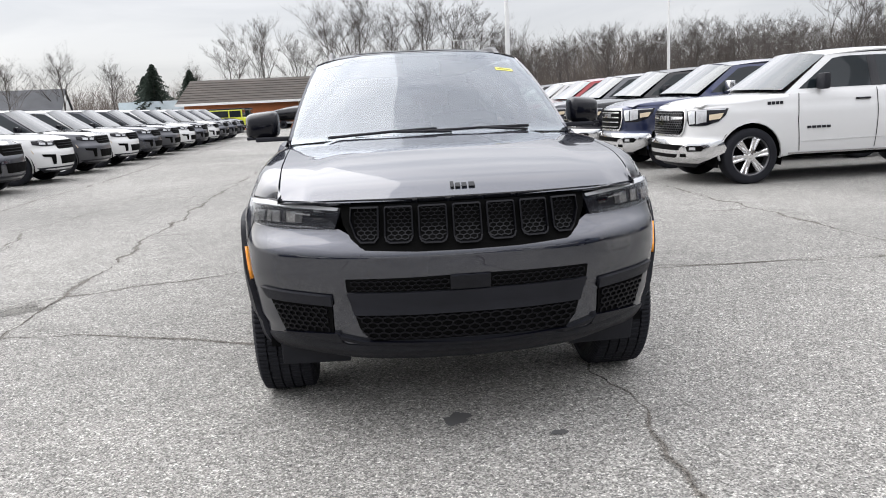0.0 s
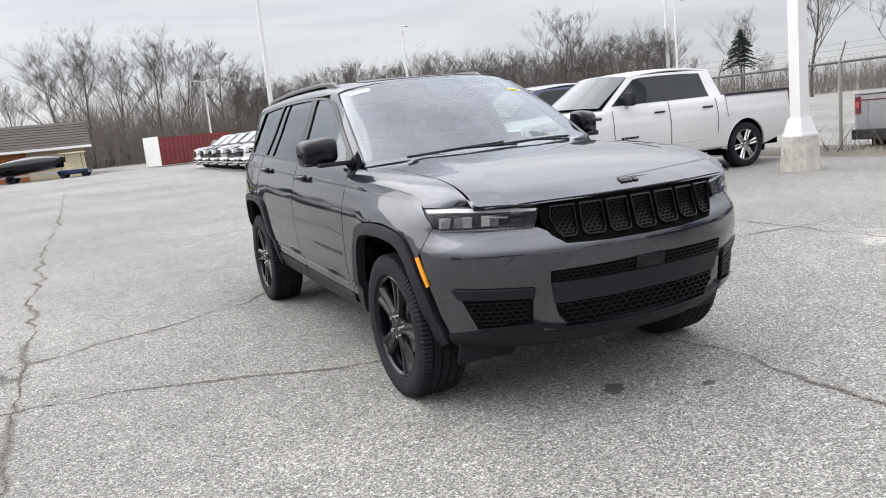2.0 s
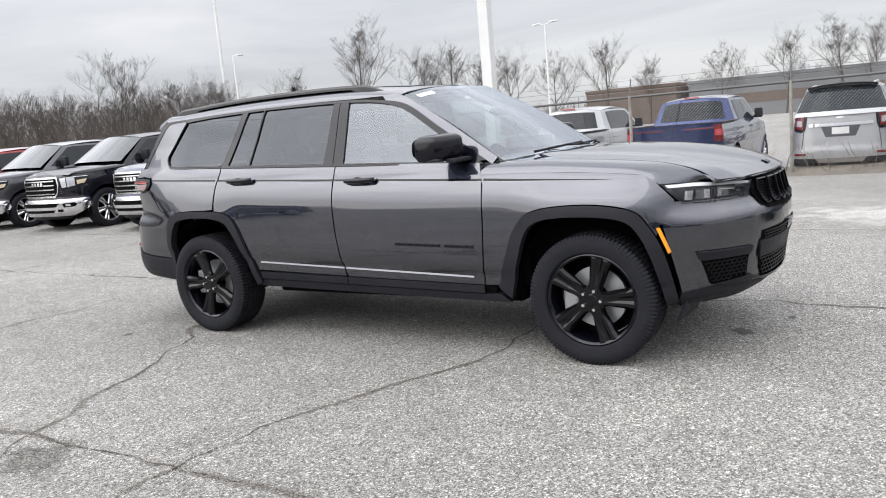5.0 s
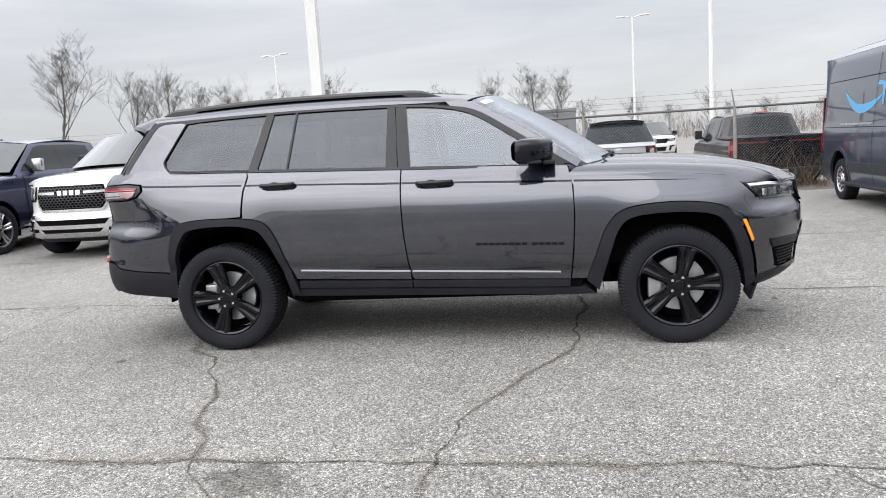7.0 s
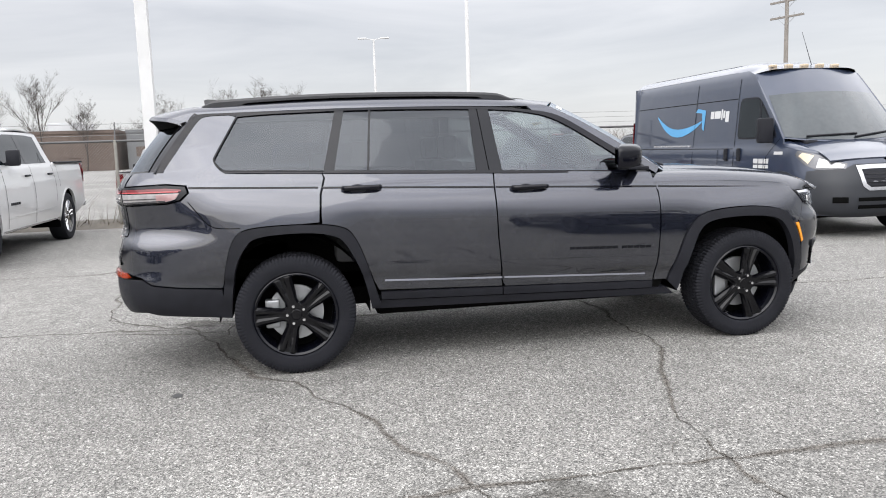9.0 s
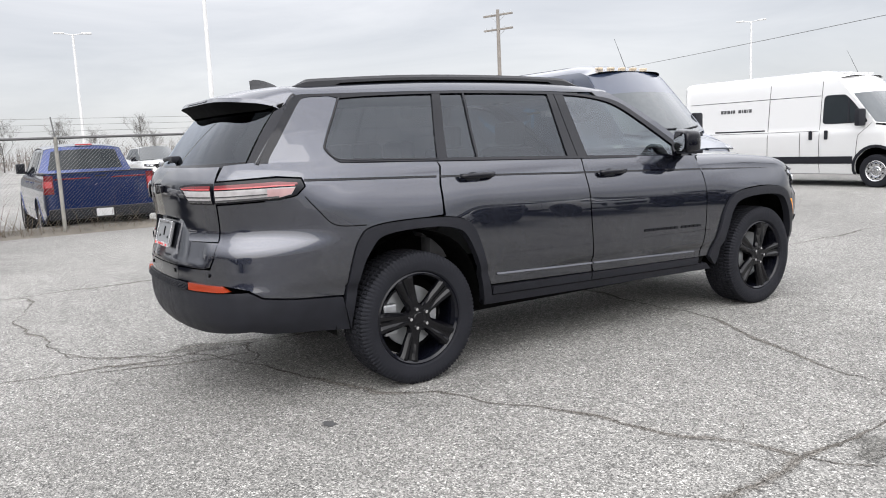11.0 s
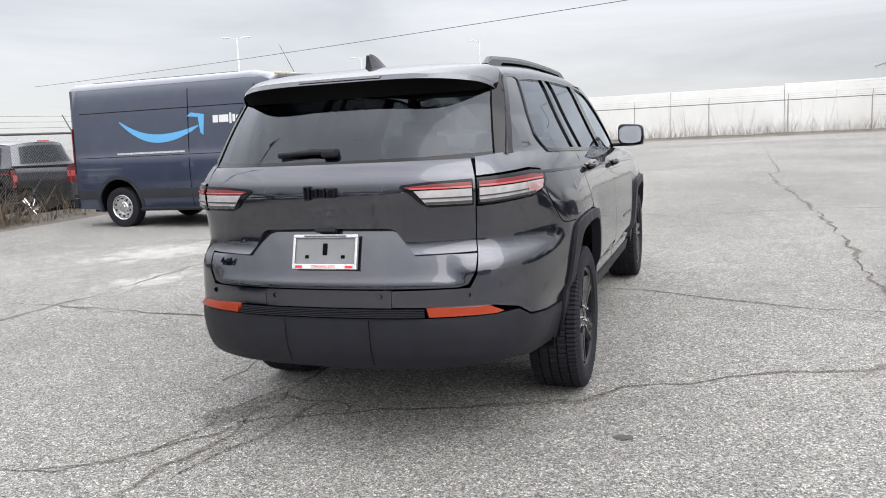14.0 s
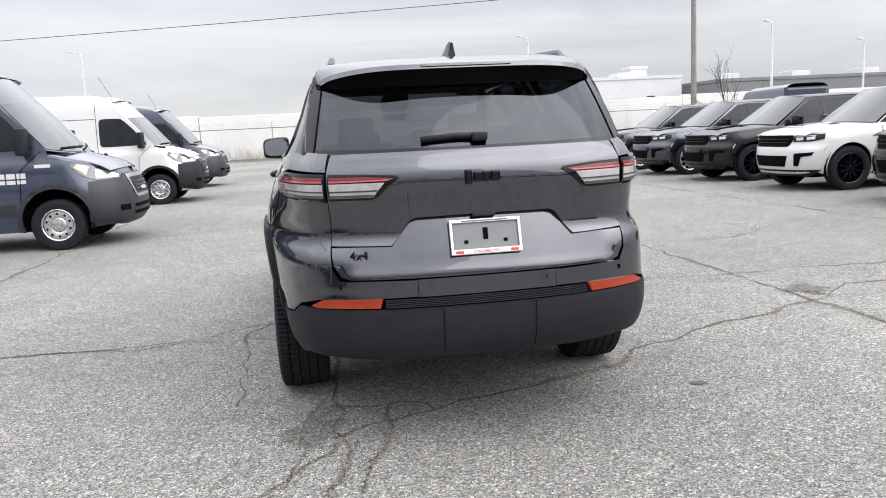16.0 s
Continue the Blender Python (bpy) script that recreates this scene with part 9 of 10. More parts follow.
def lamp_post(x, y, h, heads, label, r=0.09, base=False, square=False, turn=0):
    p = thing("lamp_post", pose(x, y, 0, 0, 0, turn), label, "lamp post", "lamp posts round the lot")
    if base:
        bm = tube_bm((0, 0, 0), (0, 0, 0.56), 0.30, 0.275, 20)
        g = random.Random(5)
        for v in bm.verts:
            v.co.x += g.uniform(-.02, .02)
            v.co.y += g.uniform(-.02, .02)
        part("concrete_base", bm, M_CONC, p, "chipped stained concrete footing")
        part("base_plate", box_bm(-0.20, 0.20, -0.20, 0.20, 0.56, 0.60, 0.01), M_POLE, p)
        for sx in (-1, 1):
            for sy in (-1, 1):
                part("anchor_bolt", tube_bm((sx * 0.16, sy * 0.16, 0.59), (sx * 0.16, sy * 0.16, 0.66), 0.014, seg=6), M_STEEL, p)
        for nm, z0, z1, r0, r1 in (("shaft", 0.60, h, 0.146, 0.128), ("shaft_flare", 0.60, 0.86, 0.26, 0.178)):
            bm = bmesh.new()
            bmesh.ops.create_cone(bm, cap_ends=True, segments=4, radius1=r0, radius2=r1, depth=z1 - z0, matrix=pose(0, 0, (z0 + z1) / 2, 0, 0, 45))
            part(nm, bm, M_POLE, p)
    else:
        part("shaft", tube_bm((0, 0, 0), (0, 0, h), r, r * 0.65, 12), M_POLE, p)
    for k in range(heads):
        s = 1 if k == 0 else -1
        part("lamp_arm", tube_bm((0, 0, h - 0.05), (s * 0.7, 0, h + 0.05), 0.035, seg=8), M_POLE, p)
        part("lamp_head", box_bm(*sorted((s * 0.6, s * 1.35)), -0.17, 0.17, h + 0.02, h + 0.13, 0.03), M_POLE, p)
    return p


lamp_post(8.49, 3.89, 10.5, 1, "thick white square pole on a concrete base", base=True)
lamp_post(7.8, 37.6, 9.8, 1, "tall white lamp post at the lot's edge", 0.15, turn=-120)
lamp_post(32, 75, 12, 1, "tall white lamp post at the lot's edge", 0.16, turn=40)
lamp_post(11, 80, 8, 2, "white lamp post with two heads", 0.11)
lamp_post(60, 65, 26, 0, "very tall thin white mast", 0.22)
lamp_post(55, 58, 11, 1, "tall white lamp post at the lot's edge", 0.13)
lamp_post(58, 24, 9.6, 2, "tall white lamp post with two heads", 0.12, turn=70)
lamp_post(31.5, -7.1, 8.6, 0, "tall plain white pole", 0.13)
lamp_post(62, -5.9, 10.8, 2, "tall white lamp post with two heads", 0.13, turn=80)
for brg, d, h, n in ((147.2, 80, 11.5, 2), (155.9, 100, 11, 2), (164.7, 90, 11.3, 1), (212.8, 70, 8.9, 1), (218.3, 80, 7.6, 1), (196, 75, 9.8, 1)):
    a = radians(brg)
    lamp_post(d * math.sin(a), 4 + d * math.cos(a), h, n, "far pale lamp post against the sky", 0.12, turn=30)


def utility_pole(x, y, h, arms, turn, label):
    p = thing("utility_pole", pose(x, y, 0, 0, 0, turn), label, "utility pole", "utility poles")
    part("pole", tube_bm((0, 0, 0), (0, 0, h), 0.16, 0.11, 12), M_WOOD, p)
    for k in range(arms):
        z = h - 0.35 - 0.95 * k
        part("crossarm", box_bm(-1.15, 1.15, -0.06, 0.06, z - 0.06, z + 0.06, 0.01), M_WOOD, p)
        for x0 in (-1.0, -0.5, 0.5, 1.0):
            part("insulator", tube_bm((x0, 0, z + 0.05), (x0, 0, z + 0.22), 0.04, 0.025, 8), M_STEEL, p)
        for s in (-1, 1):
            part("arm_brace", tube_bm((s * 0.6, 0.04, z - 0.04), (0, 0.08, z - 0.55), 0.015, seg=5), M_STEEL, p)
    return p


utility_pole(38.3, -28.9, 10.0, 2, 20, "grey timber utility pole with two crossarms")
utility_pole(-20.1, -34.1, 13.0, 1, 5, "tall grey timber utility pole above the SUVs")
for brg, d, h in ((158, 105, 9.6), (163.9, 120, 7.6), (203, 130, 8.5), (221, 120, 8)):
    a = radians(brg)
    utility_pole(d * math.sin(a), 4 + d * math.cos(a), h, 1, 30, "far timber utility pole with a crossarm")


def wire(pts, sag, r=0.022):
    a, b = Vector(pts[0]), Vector(pts[1])
    P = [a.lerp(b, t) - Vector((0, 0, sag * 4 * t * (1 - t))) for t in np.linspace(0, 1, 24)]
    return tagged(sweep("power_line", [tuple(p) for p in P], r, M_RAIL, None, seg=5), "black overhead power line between timber poles", "power line", "power lines", kind="structure")


wire(((-20.1, -34.1, 8.5), (75, -68, 9.0)), 0.4)
wire(((-20.1, -34.1, 8.5), (-75, -22, 9.5)), 0.5)

# long low shop with a brown roof
shop = thing("shop_building", pose(-8.2, 70.5, 0), "long low orange-walled building with brown shingle roof", "building")
part("wall", box_bm(-7.3, 2.4, -6.5, 6.5, 0, 2.35), M_BRICKW, shop, "orange wall")
part("end_wall", box_bm(2.4, 6.6, -6.45, 6.5, 0, 2.35), M_BEIGE, shop, "beige wall")
bm = bmesh.new()
ridge = [(-7.9, 0, 4.6), (7.2, 0, 4.6)]
ev = [(-7.9, -7.2, 2.35), (7.2, -7.2, 2.35), (7.2, 7.2, 2.35), (-7.9, 7.2, 2.35)]
vv = [bm.verts.new(p) for p in ev + ridge]
for f in ((0, 1, 5, 4), (2, 3, 4, 5), (1, 2, 5), (3, 0, 4), (3, 2, 1, 0)):
    bm.faces.new([vv[i] for i in f])
roof_o = part("roof", bm, M_SHINGLE, shop)
part("fascia", box_bm(-7.9, 7.2, -7.26, -7.2, 2.22, 2.42), M_TRIMW, shop)
for k in range(9):
    part("shingle_course", box_bm(-7.92, 7.22, -7.0 + 0.75 * k, -6.9 + 0.75 * k, 2.405 + 0.2344 * k, 2.455 + 0.2344 * k), M_SHINGLE, roof_o)
house = thing("house", pose(-39, 84, 0, 0, 0, 12), "small white house with grey shingle roof", "house")
part("wall", box_bm(-8, 6, -4, 4, 0, 2.6), M_TRIMW, house)
bm = bmesh.new()
vv = [bm.verts.new(p) for p in ((-8.5, -4.5, 2.5), (6.5, -4.5, 2.5), (6.5, 4.5, 2.5), (-8.5, 4.5, 2.5), (-8.5, 0, 5.0), (6.5, 0, 5.0))]
for f in ((0, 1, 5, 4), (2, 3, 4, 5), (3, 2, 1, 0), (3, 0, 4)):
    bm.faces.new([vv[i] for i in f])
part("roof", bm, M_GREYROOF, house)
bm = bmesh.new()
bm.faces.new([bm.verts.new(p) for p in ((6.3, -4.2, 2.5), (6.3, 4.2, 2.5), (6.3, 0, 4.8))])
part("gable", bm, M_TRIMW, house)
part("wall", box_bm(-3.2, 3.2, -2, 2, 0, 2.9), plain("pale_blue_metal", (0.5, 0.58, 0.62), 0.5), tagged(new("storage_box"), "pale blue metal storage building by the shop", "shed")).parent.matrix_basis = pose(-19.5, 72, 0)

# shipping container, its ribs
ct = thing("shipping_container", pose(7.2, 65.5, 0, 0, 0, 24), "maroon ribbed steel shipping container", "container")
part("container_body", box_bm(-4.0, 3.0, -1.2, 1.2, 0.1, 2.4), M_CONTAINER, ct)
for k in range(17):
    part("rib", box_bm(-3.9 + 0.41 * k, -3.72 + 0.41 * k, -1.235, -1.2, 0.2, 2.4), M_CONTAINER, ct)
part("container_end", box_bm(-4.06, -4.0, -1.2, 1.2, 0.1, 2.5), M_TRIMW, ct, "pale end doors")
for k in range(3):
    sport_suv("dark", 9.8 + 0.3 * k, 58.5 - 2.9 * k)

# boat on a trailer, golf cart, a lime off-roader by the shop
boat = thing("boat", pose(-5.9, 61.3, 0, 0, 0, 84), "dark covered motorboat on a trailer", "boat")
hv, hf = [], []
for t in np.linspace(0, 1, 9):
    y, w = -2.9 + 5.8 * t, 1.05 * (1 - (1 - t) ** 3.0) * (1 if t < 0.95 else 0.95)
    zk, zs_ = 0.55 + 0.35 * (1 - t) ** 2, 1.35 + 0.25 * (1 - t)
    hv += [(-w, y, zs_), (-w * 0.75, y, zk + 0.3), (0, y, zk), (w * 0.75, y, zk + 0.3), (w, y, zs_), (0, y, zs_ + 0.45 * math.sin(math.pi * min(1, t * 1.1)) * 0.8)]
for i in range(8):
    for k in range(6):
        q = (k + 1) % 6
        hf.append((i * 6 + k, i * 6 + q, i * 6 + 6 + q, i * 6 + 6 + k))
hf += [tuple(range(6)), tuple(range(48, 54))[::-1]]
link_mesh("hull", hv, hf, M_BLACKP, boat)
part("trailer", box_bm(-0.6, 0.6, -2.2, 2.2, 0.40, 0.55), M_STEEL, boat)
for sx in (-1, 1):
    o = wheel(boat, pose(sx * 0.95, 0.9, 0.33, 0, 0, 0 if sx < 0 else 180), 0.33, 0.19, 0.2, seg=20, tread=False, detail=False)
cart = thing("golf_cart", pose(-2.5, 61.0, 0, 0, 0, 75), "blue golf cart with a beige canopy", "golf cart")
part("body", box_bm(-0.58, 0.58, -1.1, 1.1, 0.25, 0.62, 0.08), M_BLUE, cart)
part("seat", box_bm(-0.55, 0.55, 0.0, 0.5, 0.6, 0.8, 0.05), M_BEIGE, cart)
part("seat_back", box_bm(-0.55, 0.55, 0.42, 0.55, 0.8, 1.2, 0.04), M_BEIGE, cart)
part("canopy", box_bm(-0.62, 0.62, -0.85, 0.85, 1.82, 1.9, 0.03), M_BEIGE, cart)
for sx in (-1, 1):
    for y in (-0.8, 0.8):
        part("canopy_post", tube_bm((sx * 0.55, y, 0.6), (sx * 0.55, y * 0.9, 1.83), 0.02, seg=6), M_BLACK, cart)
    for y in (-0.78, 0.78):
        wheel(cart, pose(sx * 0.5, y, 0.23, 0, 0, 0 if sx < 0 else 180), 0.23, 0.12, 0.18, seg=18, tread=False, detail=False)


def off_roader(paint, label, m):
    car = thing("off_roader", m, label, "car")
    part("body", box_bm(-0.78, 0.78, -1.1, 2.05, 0.55, 1.12, 0.05), paint, car)
    part("hood", box_bm(-0.66, 0.66, -2.0, -0.7, 0.62, 1.14, 0.05), paint, car)
    for sx in (-1, 1):
        for y in (-1.45, 1.40):
            part("fender_flare", box_bm(*sorted((sx * 0.62, sx * 0.95)), y - 0.52, y + 0.52, 0.80, 0.93, 0.03), M_BLACK, car)
            wheel(car, pose(sx * 0.78, y, 0.40, 0, 0, 0 if sx < 0 else 180), 0.40, 0.22, 0.26, spoke_mat=M_SPOKE_SILVER, seg=24, tread=False, detail=False)
        part("headlight", tube_bm((sx * 0.47, -2.03, 0.95), (sx * 0.47, -1.95, 0.95), 0.10, seg=16), M_HEADLAMP, car)
        part("side_window", box_bm(*sorted((sx * 0.765, sx * 0.785)), -0.45, 0.35, 1.16, 1.62), M_CARGLASS, car)
        part("side_window", box_bm(*sorted((sx * 0.765, sx * 0.785)), 0.45, 1.9, 1.16, 1.62), M_CARGLASS, car)
    part("cabin", box_bm(-0.765, 0.765, -0.55, 2.03, 1.10, 1.70, 0.05), paint, car)
    part("roof", box_bm(-0.77, 0.77, -0.55, 2.03, 1.70, 1.80, 0.04), M_BLACK, car)
    part("windscreen", box_bm(-0.68, 0.68, -0.575, -0.55, 1.18, 1.66), M_SCREEN, car)
    for k in range(7):
        part("grille_slot", box_bm(-0.30 + 0.1 * k - 0.025, -0.30 + 0.1 * k + 0.025, -2.02, -1.99, 0.80, 1.04), M_DARK, car)
    part("front_bumper", box_bm(-0.85, 0.85, -2.18, -2.02, 0.52, 0.68, 0.03), M_BLACK, car)
    part("underbody", box_bm(-0.6, 0.6, -1.9, 1.95, 0.35, 0.6), M_DARK, car)
    return car


off_roader(M_LIME, "lime yellow boxy off-roader beside the shop", pose(-9.6, 53.8, 0, 0, 0, 90))
off_roader(M_GREYP, "grey boxy off-roader beside the shop", pose(-9.4, 56.6, 0, 0, 0, 90))
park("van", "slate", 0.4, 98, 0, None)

# industrial buildings beyond the wall
def hall(x0, x1, y0, y1, h, mat, label, band=None):
    b = thing("industrial_hall", pose((x0 + x1) / 2, (y0 + y1) / 2, 0), label, "building")
    w, d = (x1 - x0) / 2, (y1 - y0) / 2
    part("wall", box_bm(-w, w, -d, d, 0, h), mat, b)
    part("wall_band", box_bm(-w - 0.04, -w, -d + 1, d - 1, h * 0.35, h * 0.62), M_WOODB, b)
    part("roof_edge", box_bm(-w - 0.1, w + 0.1, -d - 0.1, d + 0.1, h, h + 0.35), band or mat, b)
    n = 0 if x1 - x0 < 5 else max(3, int((x1 - x0) / 9))
    for k in range(n):
        xx = -w + (k + 0.5) * 2 * w / n
        part("vent_window", box_bm(xx - 0.5, xx + 0.5, d, d + 0.05, h * 0.55, h * 0.55 + 0.8), M_CARGLASS, b)
        part("roof_unit", box_bm(xx - 1.5, xx + 1.0, -1.5, 1.5, h + 0.35, h + 1.3, 0.05), M_METALBLD, b)
    return b


hall(-43.5, -20, -100, -82, 6.2, M_METALBLD, "pale metal-clad industrial hall behind the wall")
hall(-140, -45, -92, -76, 5.2, M_DARKBLD, "long dark grey industrial hall behind the wall", M_DARKBLD)
hall(-43.2, -41, -94, -91, 8.0, M_METALBLD, "tall pale roof block on the industrial hall")
hall(94, 106, -1, 21, 4.4, M_DARKBLD, "low grey building beyond the fence")
hall(92, 102, 22, 33.5, 4.4, M_WOODB, "low brown building beyond the fence")
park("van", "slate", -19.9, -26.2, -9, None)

# ---- trees ----
def bare_tree(name, h, seed, spread=0.5, twigs=1.0, levels=5):
    """A leafless tree: tapered trunk, limbs that fork again and again, fine twigs. Returns trunk and crown meshes."""
    g = random.Random(seed)
    tv, tf, cv, cf = [], [], [], []

    def limb(V, F, pts, r0, r1, n):
        base = len(V)
        for i, p in enumerate(pts):
            d = (pts[min(i + 1, len(pts) - 1)] - pts[max(i - 1, 0)]).normalized()
            u = d.cross(Vector((0.3, 0.9, 0.2))).normalized()
            w = d.cross(u)
            r = r0 + (r1 - r0) * i / (len(pts) - 1)
            for k in range(n):
                a = 2 * math.pi * k / n
                V.append(tuple(p + u * r * math.cos(a) + w * r * math.sin(a)))
        for i in range(len(pts) - 1):
            for k in range(n):
                q = (k + 1) % n
                F.append((base + i * n + k, base + i * n + q, base + (i + 1) * n + q, base + (i + 1) * n + k))

    def grow(p, d, ln, r, lvl):
        seg = 8 if lvl == 0 else 4 if lvl == 1 else 3
        pts = [p]
        for i in range(seg):
            wob = 0.05 if lvl == 0 else 0.11
            d = (d + Vector((g.gauss(0, wob), g.gauss(0, wob), 0.09 + g.gauss(0, 0.05)))).normalized()
            pts.append(pts[-1] + d * ln / seg)
        if lvl == 0:
            limb(tv, tf, pts, r, r * 0.16, 7)
        else:
            if lvl < 4:
                limb(cv, cf, pts, r, r * 0.5, 5 if lvl == 1 else 3)
            else:
                # fine twigs: two slim crossed blades each
                a, b, q = pts[0], pts[-1], max(r * 0.8, 0.0045)
                for ax in (Vector((1, 0.3, 0)), Vector((-0.3, 1, 0))):
                    w = (b - a).cross(ax).normalized() * q
                    n = len(cv)
                    cv.extend([tuple(a - w), tuple(a + w), tuple(b)])
                    cf.append((n, n + 1, n + 2))
        if lvl >= levels:
            return
        kids = (12 if lvl == 0 else 3) + (1 if g.random() < 0.5 else 0)
        if lvl >= levels - 2:
            kids = int(kids * twigs + 0.5)
        for k in range(kids):
            t = g.uniform(0.25, 1.0) if lvl else 0.26 + 0.74 * (k + g.random()) / kids
            i = min(int(t * seg), seg - 1)
            q = pts[i].lerp(pts[i + 1], t * seg - i)
            a = g.uniform(0, 6.28)
            sp = spread * g.uniform(0.6, 1.35)
            nd = (d + Vector((math.cos(a) * sp, math.sin(a) * sp, g.uniform(-0.05, 0.28)))).normalized()
            if lvl == 0:
                # long low limbs that bend upwards, short ones near the tip
                grow(q, nd, ln * (0.46 * (1 - t) + 0.13) * g.uniform(0.7, 1.3), r * (0.46 - 0.30 * t), 1)
            else:
                grow(q, nd, ln * g.uniform(0.46, 0.74), r * 0.50, lvl + 1)
    grow(Vector((0, 0, -0.1)), Vector((0, 0, 1)), h * 0.90, h * 0.0135, 0)
    t = link_mesh("trunk", tv, tf, M_BARK, None)
    c = link_mesh("crown", cv, cf, M_TWIGDARK, None, smooth=False)
    e = new(name)
    t.parent = c.parent = e
    return e


tree_kinds = []
for k, (h, sp, tw) in enumerate(((10, 0.80, 1.5), (10, 0.95, 1.5), (10, 0.70, 1.5), (10, 0.88, 1.5), (10, 1.05, 1.5))):
    e = bare_tree("bare_tree", h, 20 + k, sp, tw)
    tagged(e, "leafless grey-brown tree with fine bare twigs", "tree", "bare trees round the lot")
    e.matrix_basis = pose(120 + 12 * k, 150, 0)
    tree_kinds.append(e)
tg = random.Random(11)


def plant(brg, d, h, kind=None):
    a = radians(brg)
    k = tg.randrange(5) if kind is None else kind
    m = Matrix.Translation((d * math.sin(a), -2 + d * math.cos(a), 0)) @ Euler((0, 0, tg.uniform(0, 6.28))).to_matrix().to_4x4()
    o = copy_thing(tree_kinds[k], m)
    s = h / 10 * (0.80 if brg < 40 else 0.86)
    w_ = s * tg.uniform(0.95, 1.2)
    o.scale = (w_, w_, s * 1.08)
    return o


for brg, d, h in ((-20.6, 92, 9.5), (-17.5, 96, 8.5), (-24, 88, 8), (-9.5, 92, 11.5), (-7.2, 95, 13), (-4.5, 104, 12), (-1.8, 100, 15), (-0.2, 96, 16), (2.0, 104, 15), (4.5, 100, 16), (6.6, 102, 15), (8.8, 98, 15), (11, 102, 12), (34.5, 88, 12.8),
                  (36, 96, 11), (46.9, 92, 9.5), (51.3, 84, 14), (56.5, 90, 10.8), (58.5, 88, 11), (61.5, 92, 10), (63.5, 90, 9.8), (66.5, 92, 9), (70.5, 86, 9.8), (73.5, 95, 8), (78.5, 95, 8.2), (82.8, 92, 9.2), (86.5, 90, 9.8), (88.2, 95, 9),
                  (-12, 110, 9), (-27, 95, 8), (120, 110, 7), (196.5, 80, 6.4), (128, 118, 6)):
    plant(brg, d, h)
# a thin sapling by the white wall
sapling = tagged(bare_tree("sapling", 4.0, 77, 0.60, 0.6, 3), "thin pale leafless sapling before the white wall", "tree")
sapling.matrix_basis = pose(-16.9, -25.0, 0, 0, 0, 40)
for k in range(46):
    brg = 9 + 33 * (k + tg.random()) / 46
    plant(brg, tg.uniform(84, 104), tg.uniform(7.5, 10.3), tg.choice((0, 2, 3)))
for k in range(14):
    plant(71 + 40 * (k + tg.random()) / 14, tg.uniform(95, 125), tg.uniform(4.5, 7))


def thicket(name, label, arc, d0, d1, n, h0, h1, seed):
    """The dense undergrowth and far stems of a winter wood, past counting."""
    g = random.Random(seed)
    verts, faces = [], []
    for _ in range(n):
        brg = radians(g.uniform(*arc))
        d = g.uniform(d0, d1)
        p = Vector((d * math.sin(brg), -2 + d * math.cos(brg), 0))
        h = g.uniform(h0, h1)
        along = Vector((math.cos(brg), -math.sin(brg), 0))
        z0 = h * g.uniform(0, 0.75) if g.random() < 0.7 else 0
        a = p + Vector((0, 0, z0))
        b = a + along * g.gauss(0, 0.28) * h * 0.5 + Vector((0, 0, (h - z0) * g.uniform(0.4, 1.0)))
        w = g.uniform(0.010, 0.04)
        k = len(verts)
        verts += [tuple(a - along * w), tuple(a + along * w), tuple(b)]
        faces.append((k, k + 1, k + 2))
        for _t in range(4):
            c = a.lerp(b, g.uniform(0.2, 1))
            e = c + along * g.gauss(0, 0.10) * h + Vector((0, 0, g.uniform(0.0, 0.18) * h))
            k = len(verts)
            verts += [tuple(c - along * w * 0.5), tuple(c + along * w * 0.5), tuple(e)]
            faces.append((k, k + 1, k + 2))
    return tagged(link_mesh(name, verts, faces, M_TWIG, None, smooth=False), label, "woods", kind="stuff")


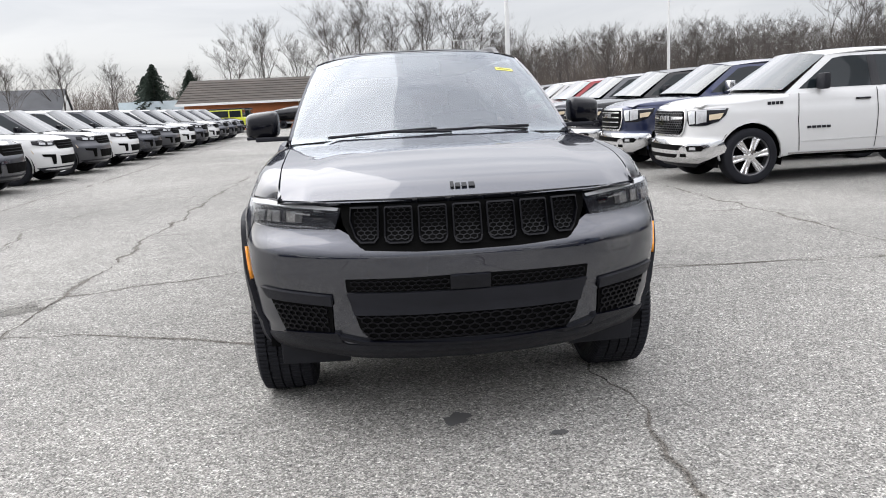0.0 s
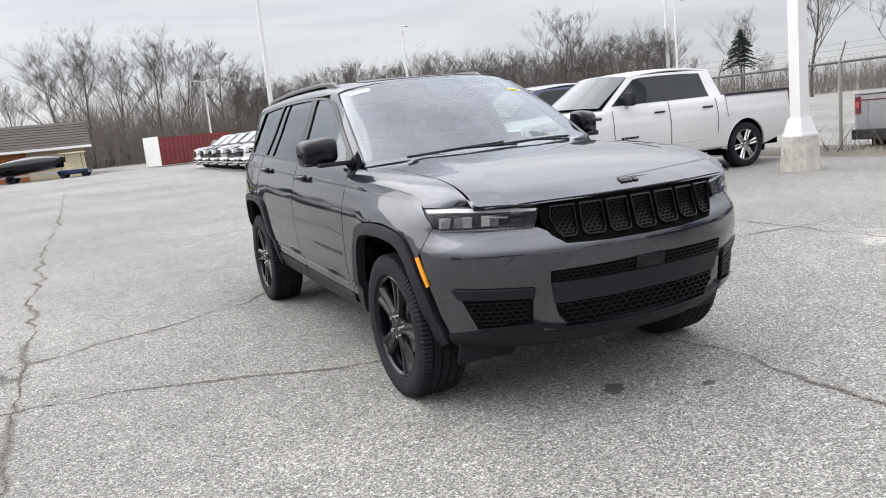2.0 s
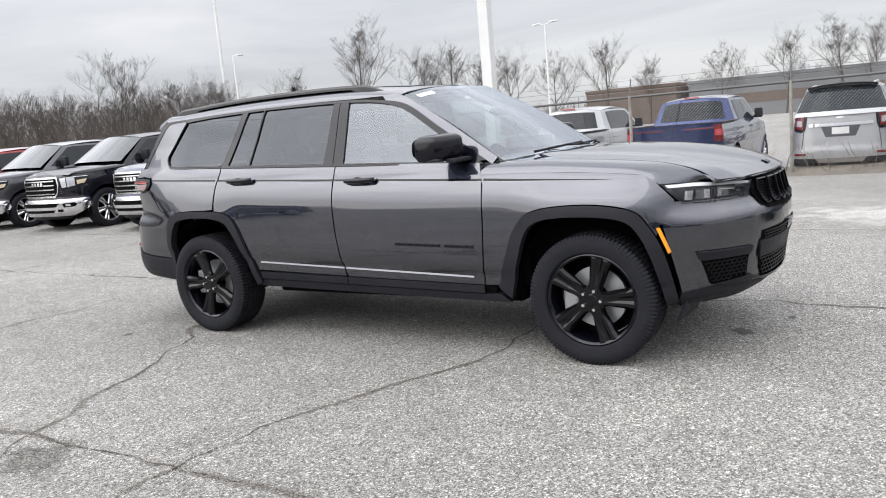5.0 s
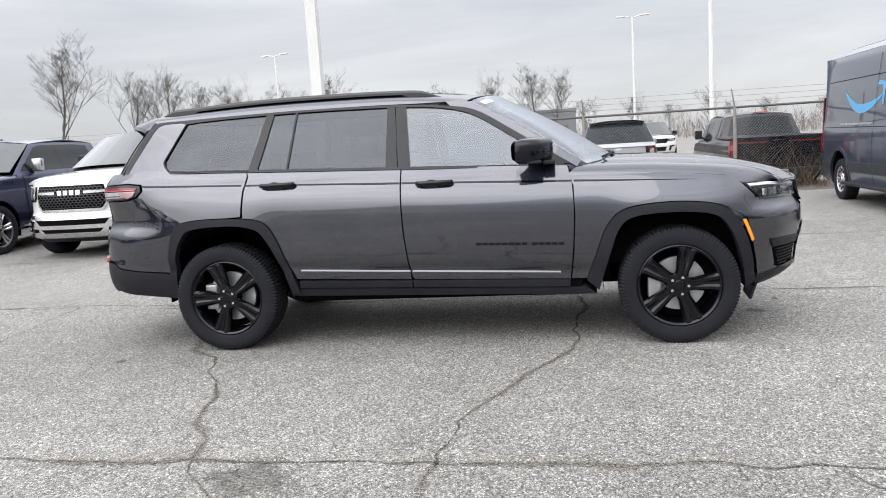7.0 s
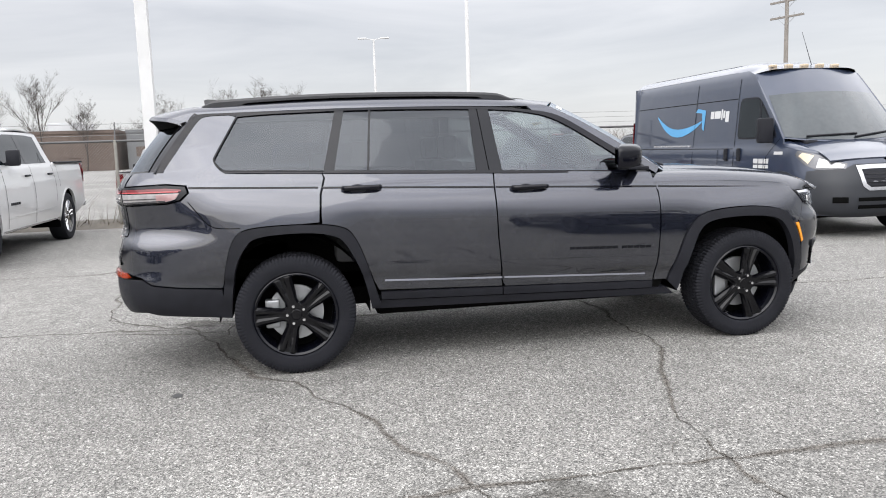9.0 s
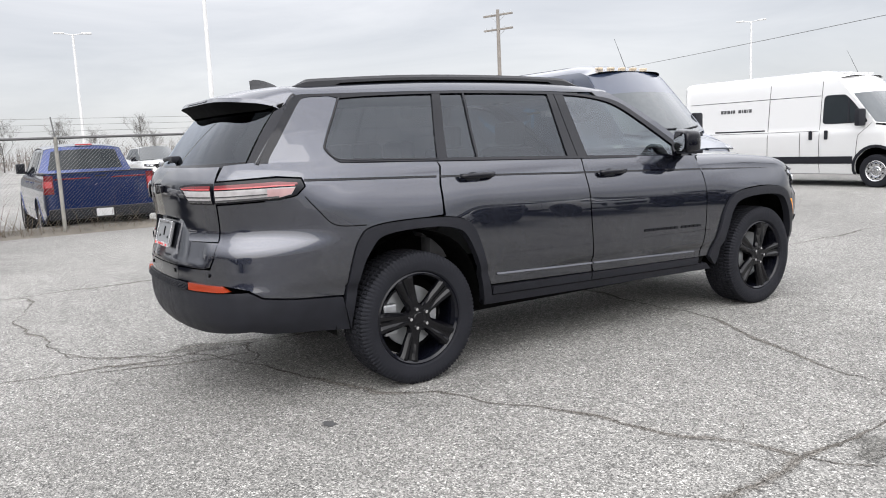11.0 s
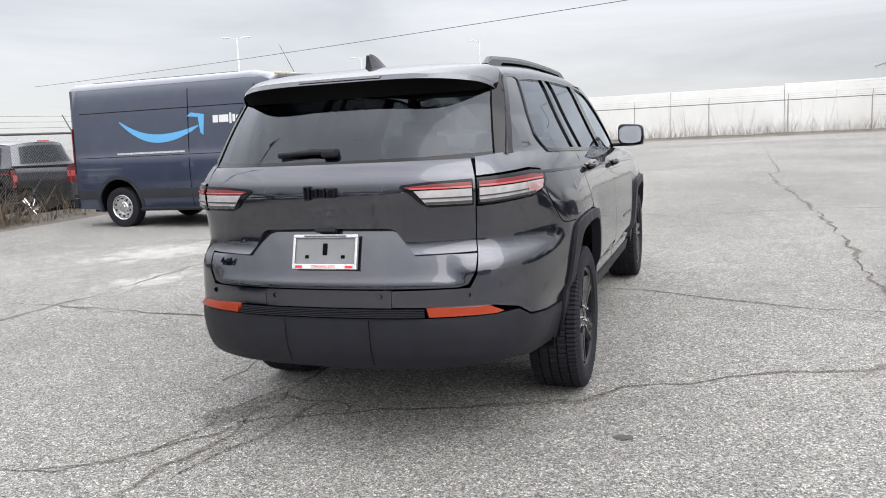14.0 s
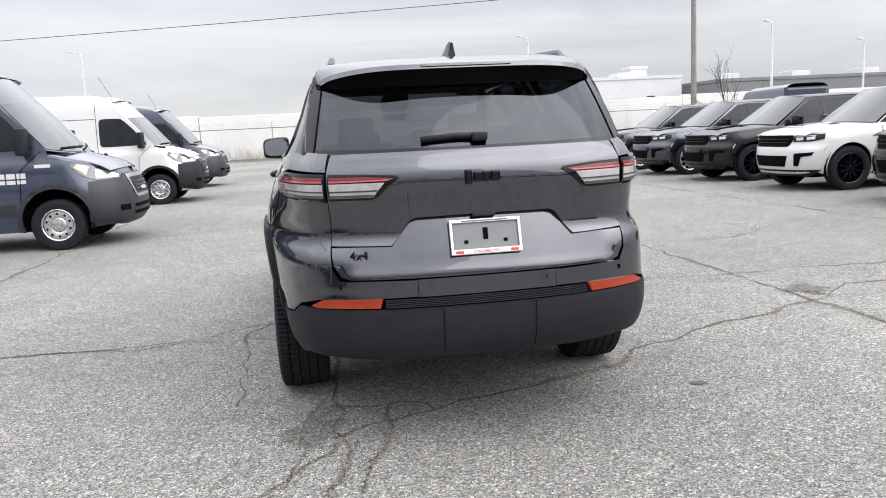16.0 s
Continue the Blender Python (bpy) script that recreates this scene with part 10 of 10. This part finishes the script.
thicket("far_woods", "dense brown leafless winter woods behind the lot", (-2, 42), 92, 112, 18000, 3.0, 9.6, 31)
thicket("far_woods", "low brown leafless brush beyond the fence", (42, 74), 96, 116, 7000, 1.5, 4.6, 34)
thicket("far_woods", "low brown brush beyond the far end of the lot", (-34, 2), 98, 120, 10000, 2.0, 6.6, 32)
thicket("far_woods", "low brown brush on the horizon", (72, 128), 105, 140, 5000, 1.5, 4.2, 33)


def spruce(x, y, h, seed, bare=0.0):
    g = random.Random(seed)
    e = thing("spruce_tree", pose(x, y, 0), "dark green spruce tree with drooping boughs", "tree", "spruce trees")
    part("trunk", tube_bm((0, 0, 0), (0, 0, h * 0.95), 0.16, 0.02, 8), M_BARK, e)
    verts, faces = [], []
    n = int(26 * h * (1 - bare) ** 2)
    for i in range(n):
        t = (i / n) ** 0.85
        z = 0.5 + h * bare + (h * (1 - bare) - 0.5) * t
        ln = (h * 0.44 * (1 - bare * 0.75)) * (1 - t) ** 0.8 * g.uniform(0.65, 1.12) + 0.12
        a = i * 2.399 + g.uniform(-.3, .3)
        d = Vector((math.cos(a), math.sin(a), 0))
        s = Vector((-d.y, d.x, 0))
        p0 = Vector((0, 0, z))
        for q in range(7):
            u = (q + 0.5) / 7
            c = p0 + d * ln * u + Vector((0, 0, -0.28 * ln * u * u + 0.06))
            w = 0.16 * ln * (1.1 - u) + 0.05
            for sg in (-1, 1):
                e1 = c + s * sg * w * g.uniform(0.7, 1.4) + d * ln * 0.16 + Vector((0, 0, g.uniform(-0.14, 0.02)))
                k = len(verts)
                verts += [tuple(c), tuple(c + d * ln * 0.13 + Vector((0, 0, 0.03))), tuple(e1)]
                faces.append((k, k + 1, k + 2))
                k = len(verts)
                verts += [tuple(c), tuple(c + Vector((0, 0, -0.12 - 0.1 * g.random())) + s * sg * w * 0.3), tuple(e1)]
                faces.append((k, k + 1, k + 2))
    link_mesh("crown", verts, faces, M_NEEDLE, e, smooth=False)


spruce(-19.6, 71, 6.3, 1)
spruce(-17.3, 76, 5.9, 2)
spruce(-21.2, 74, 5.4, 5)
spruce(66, 60, 8.0, 3, 0.45)
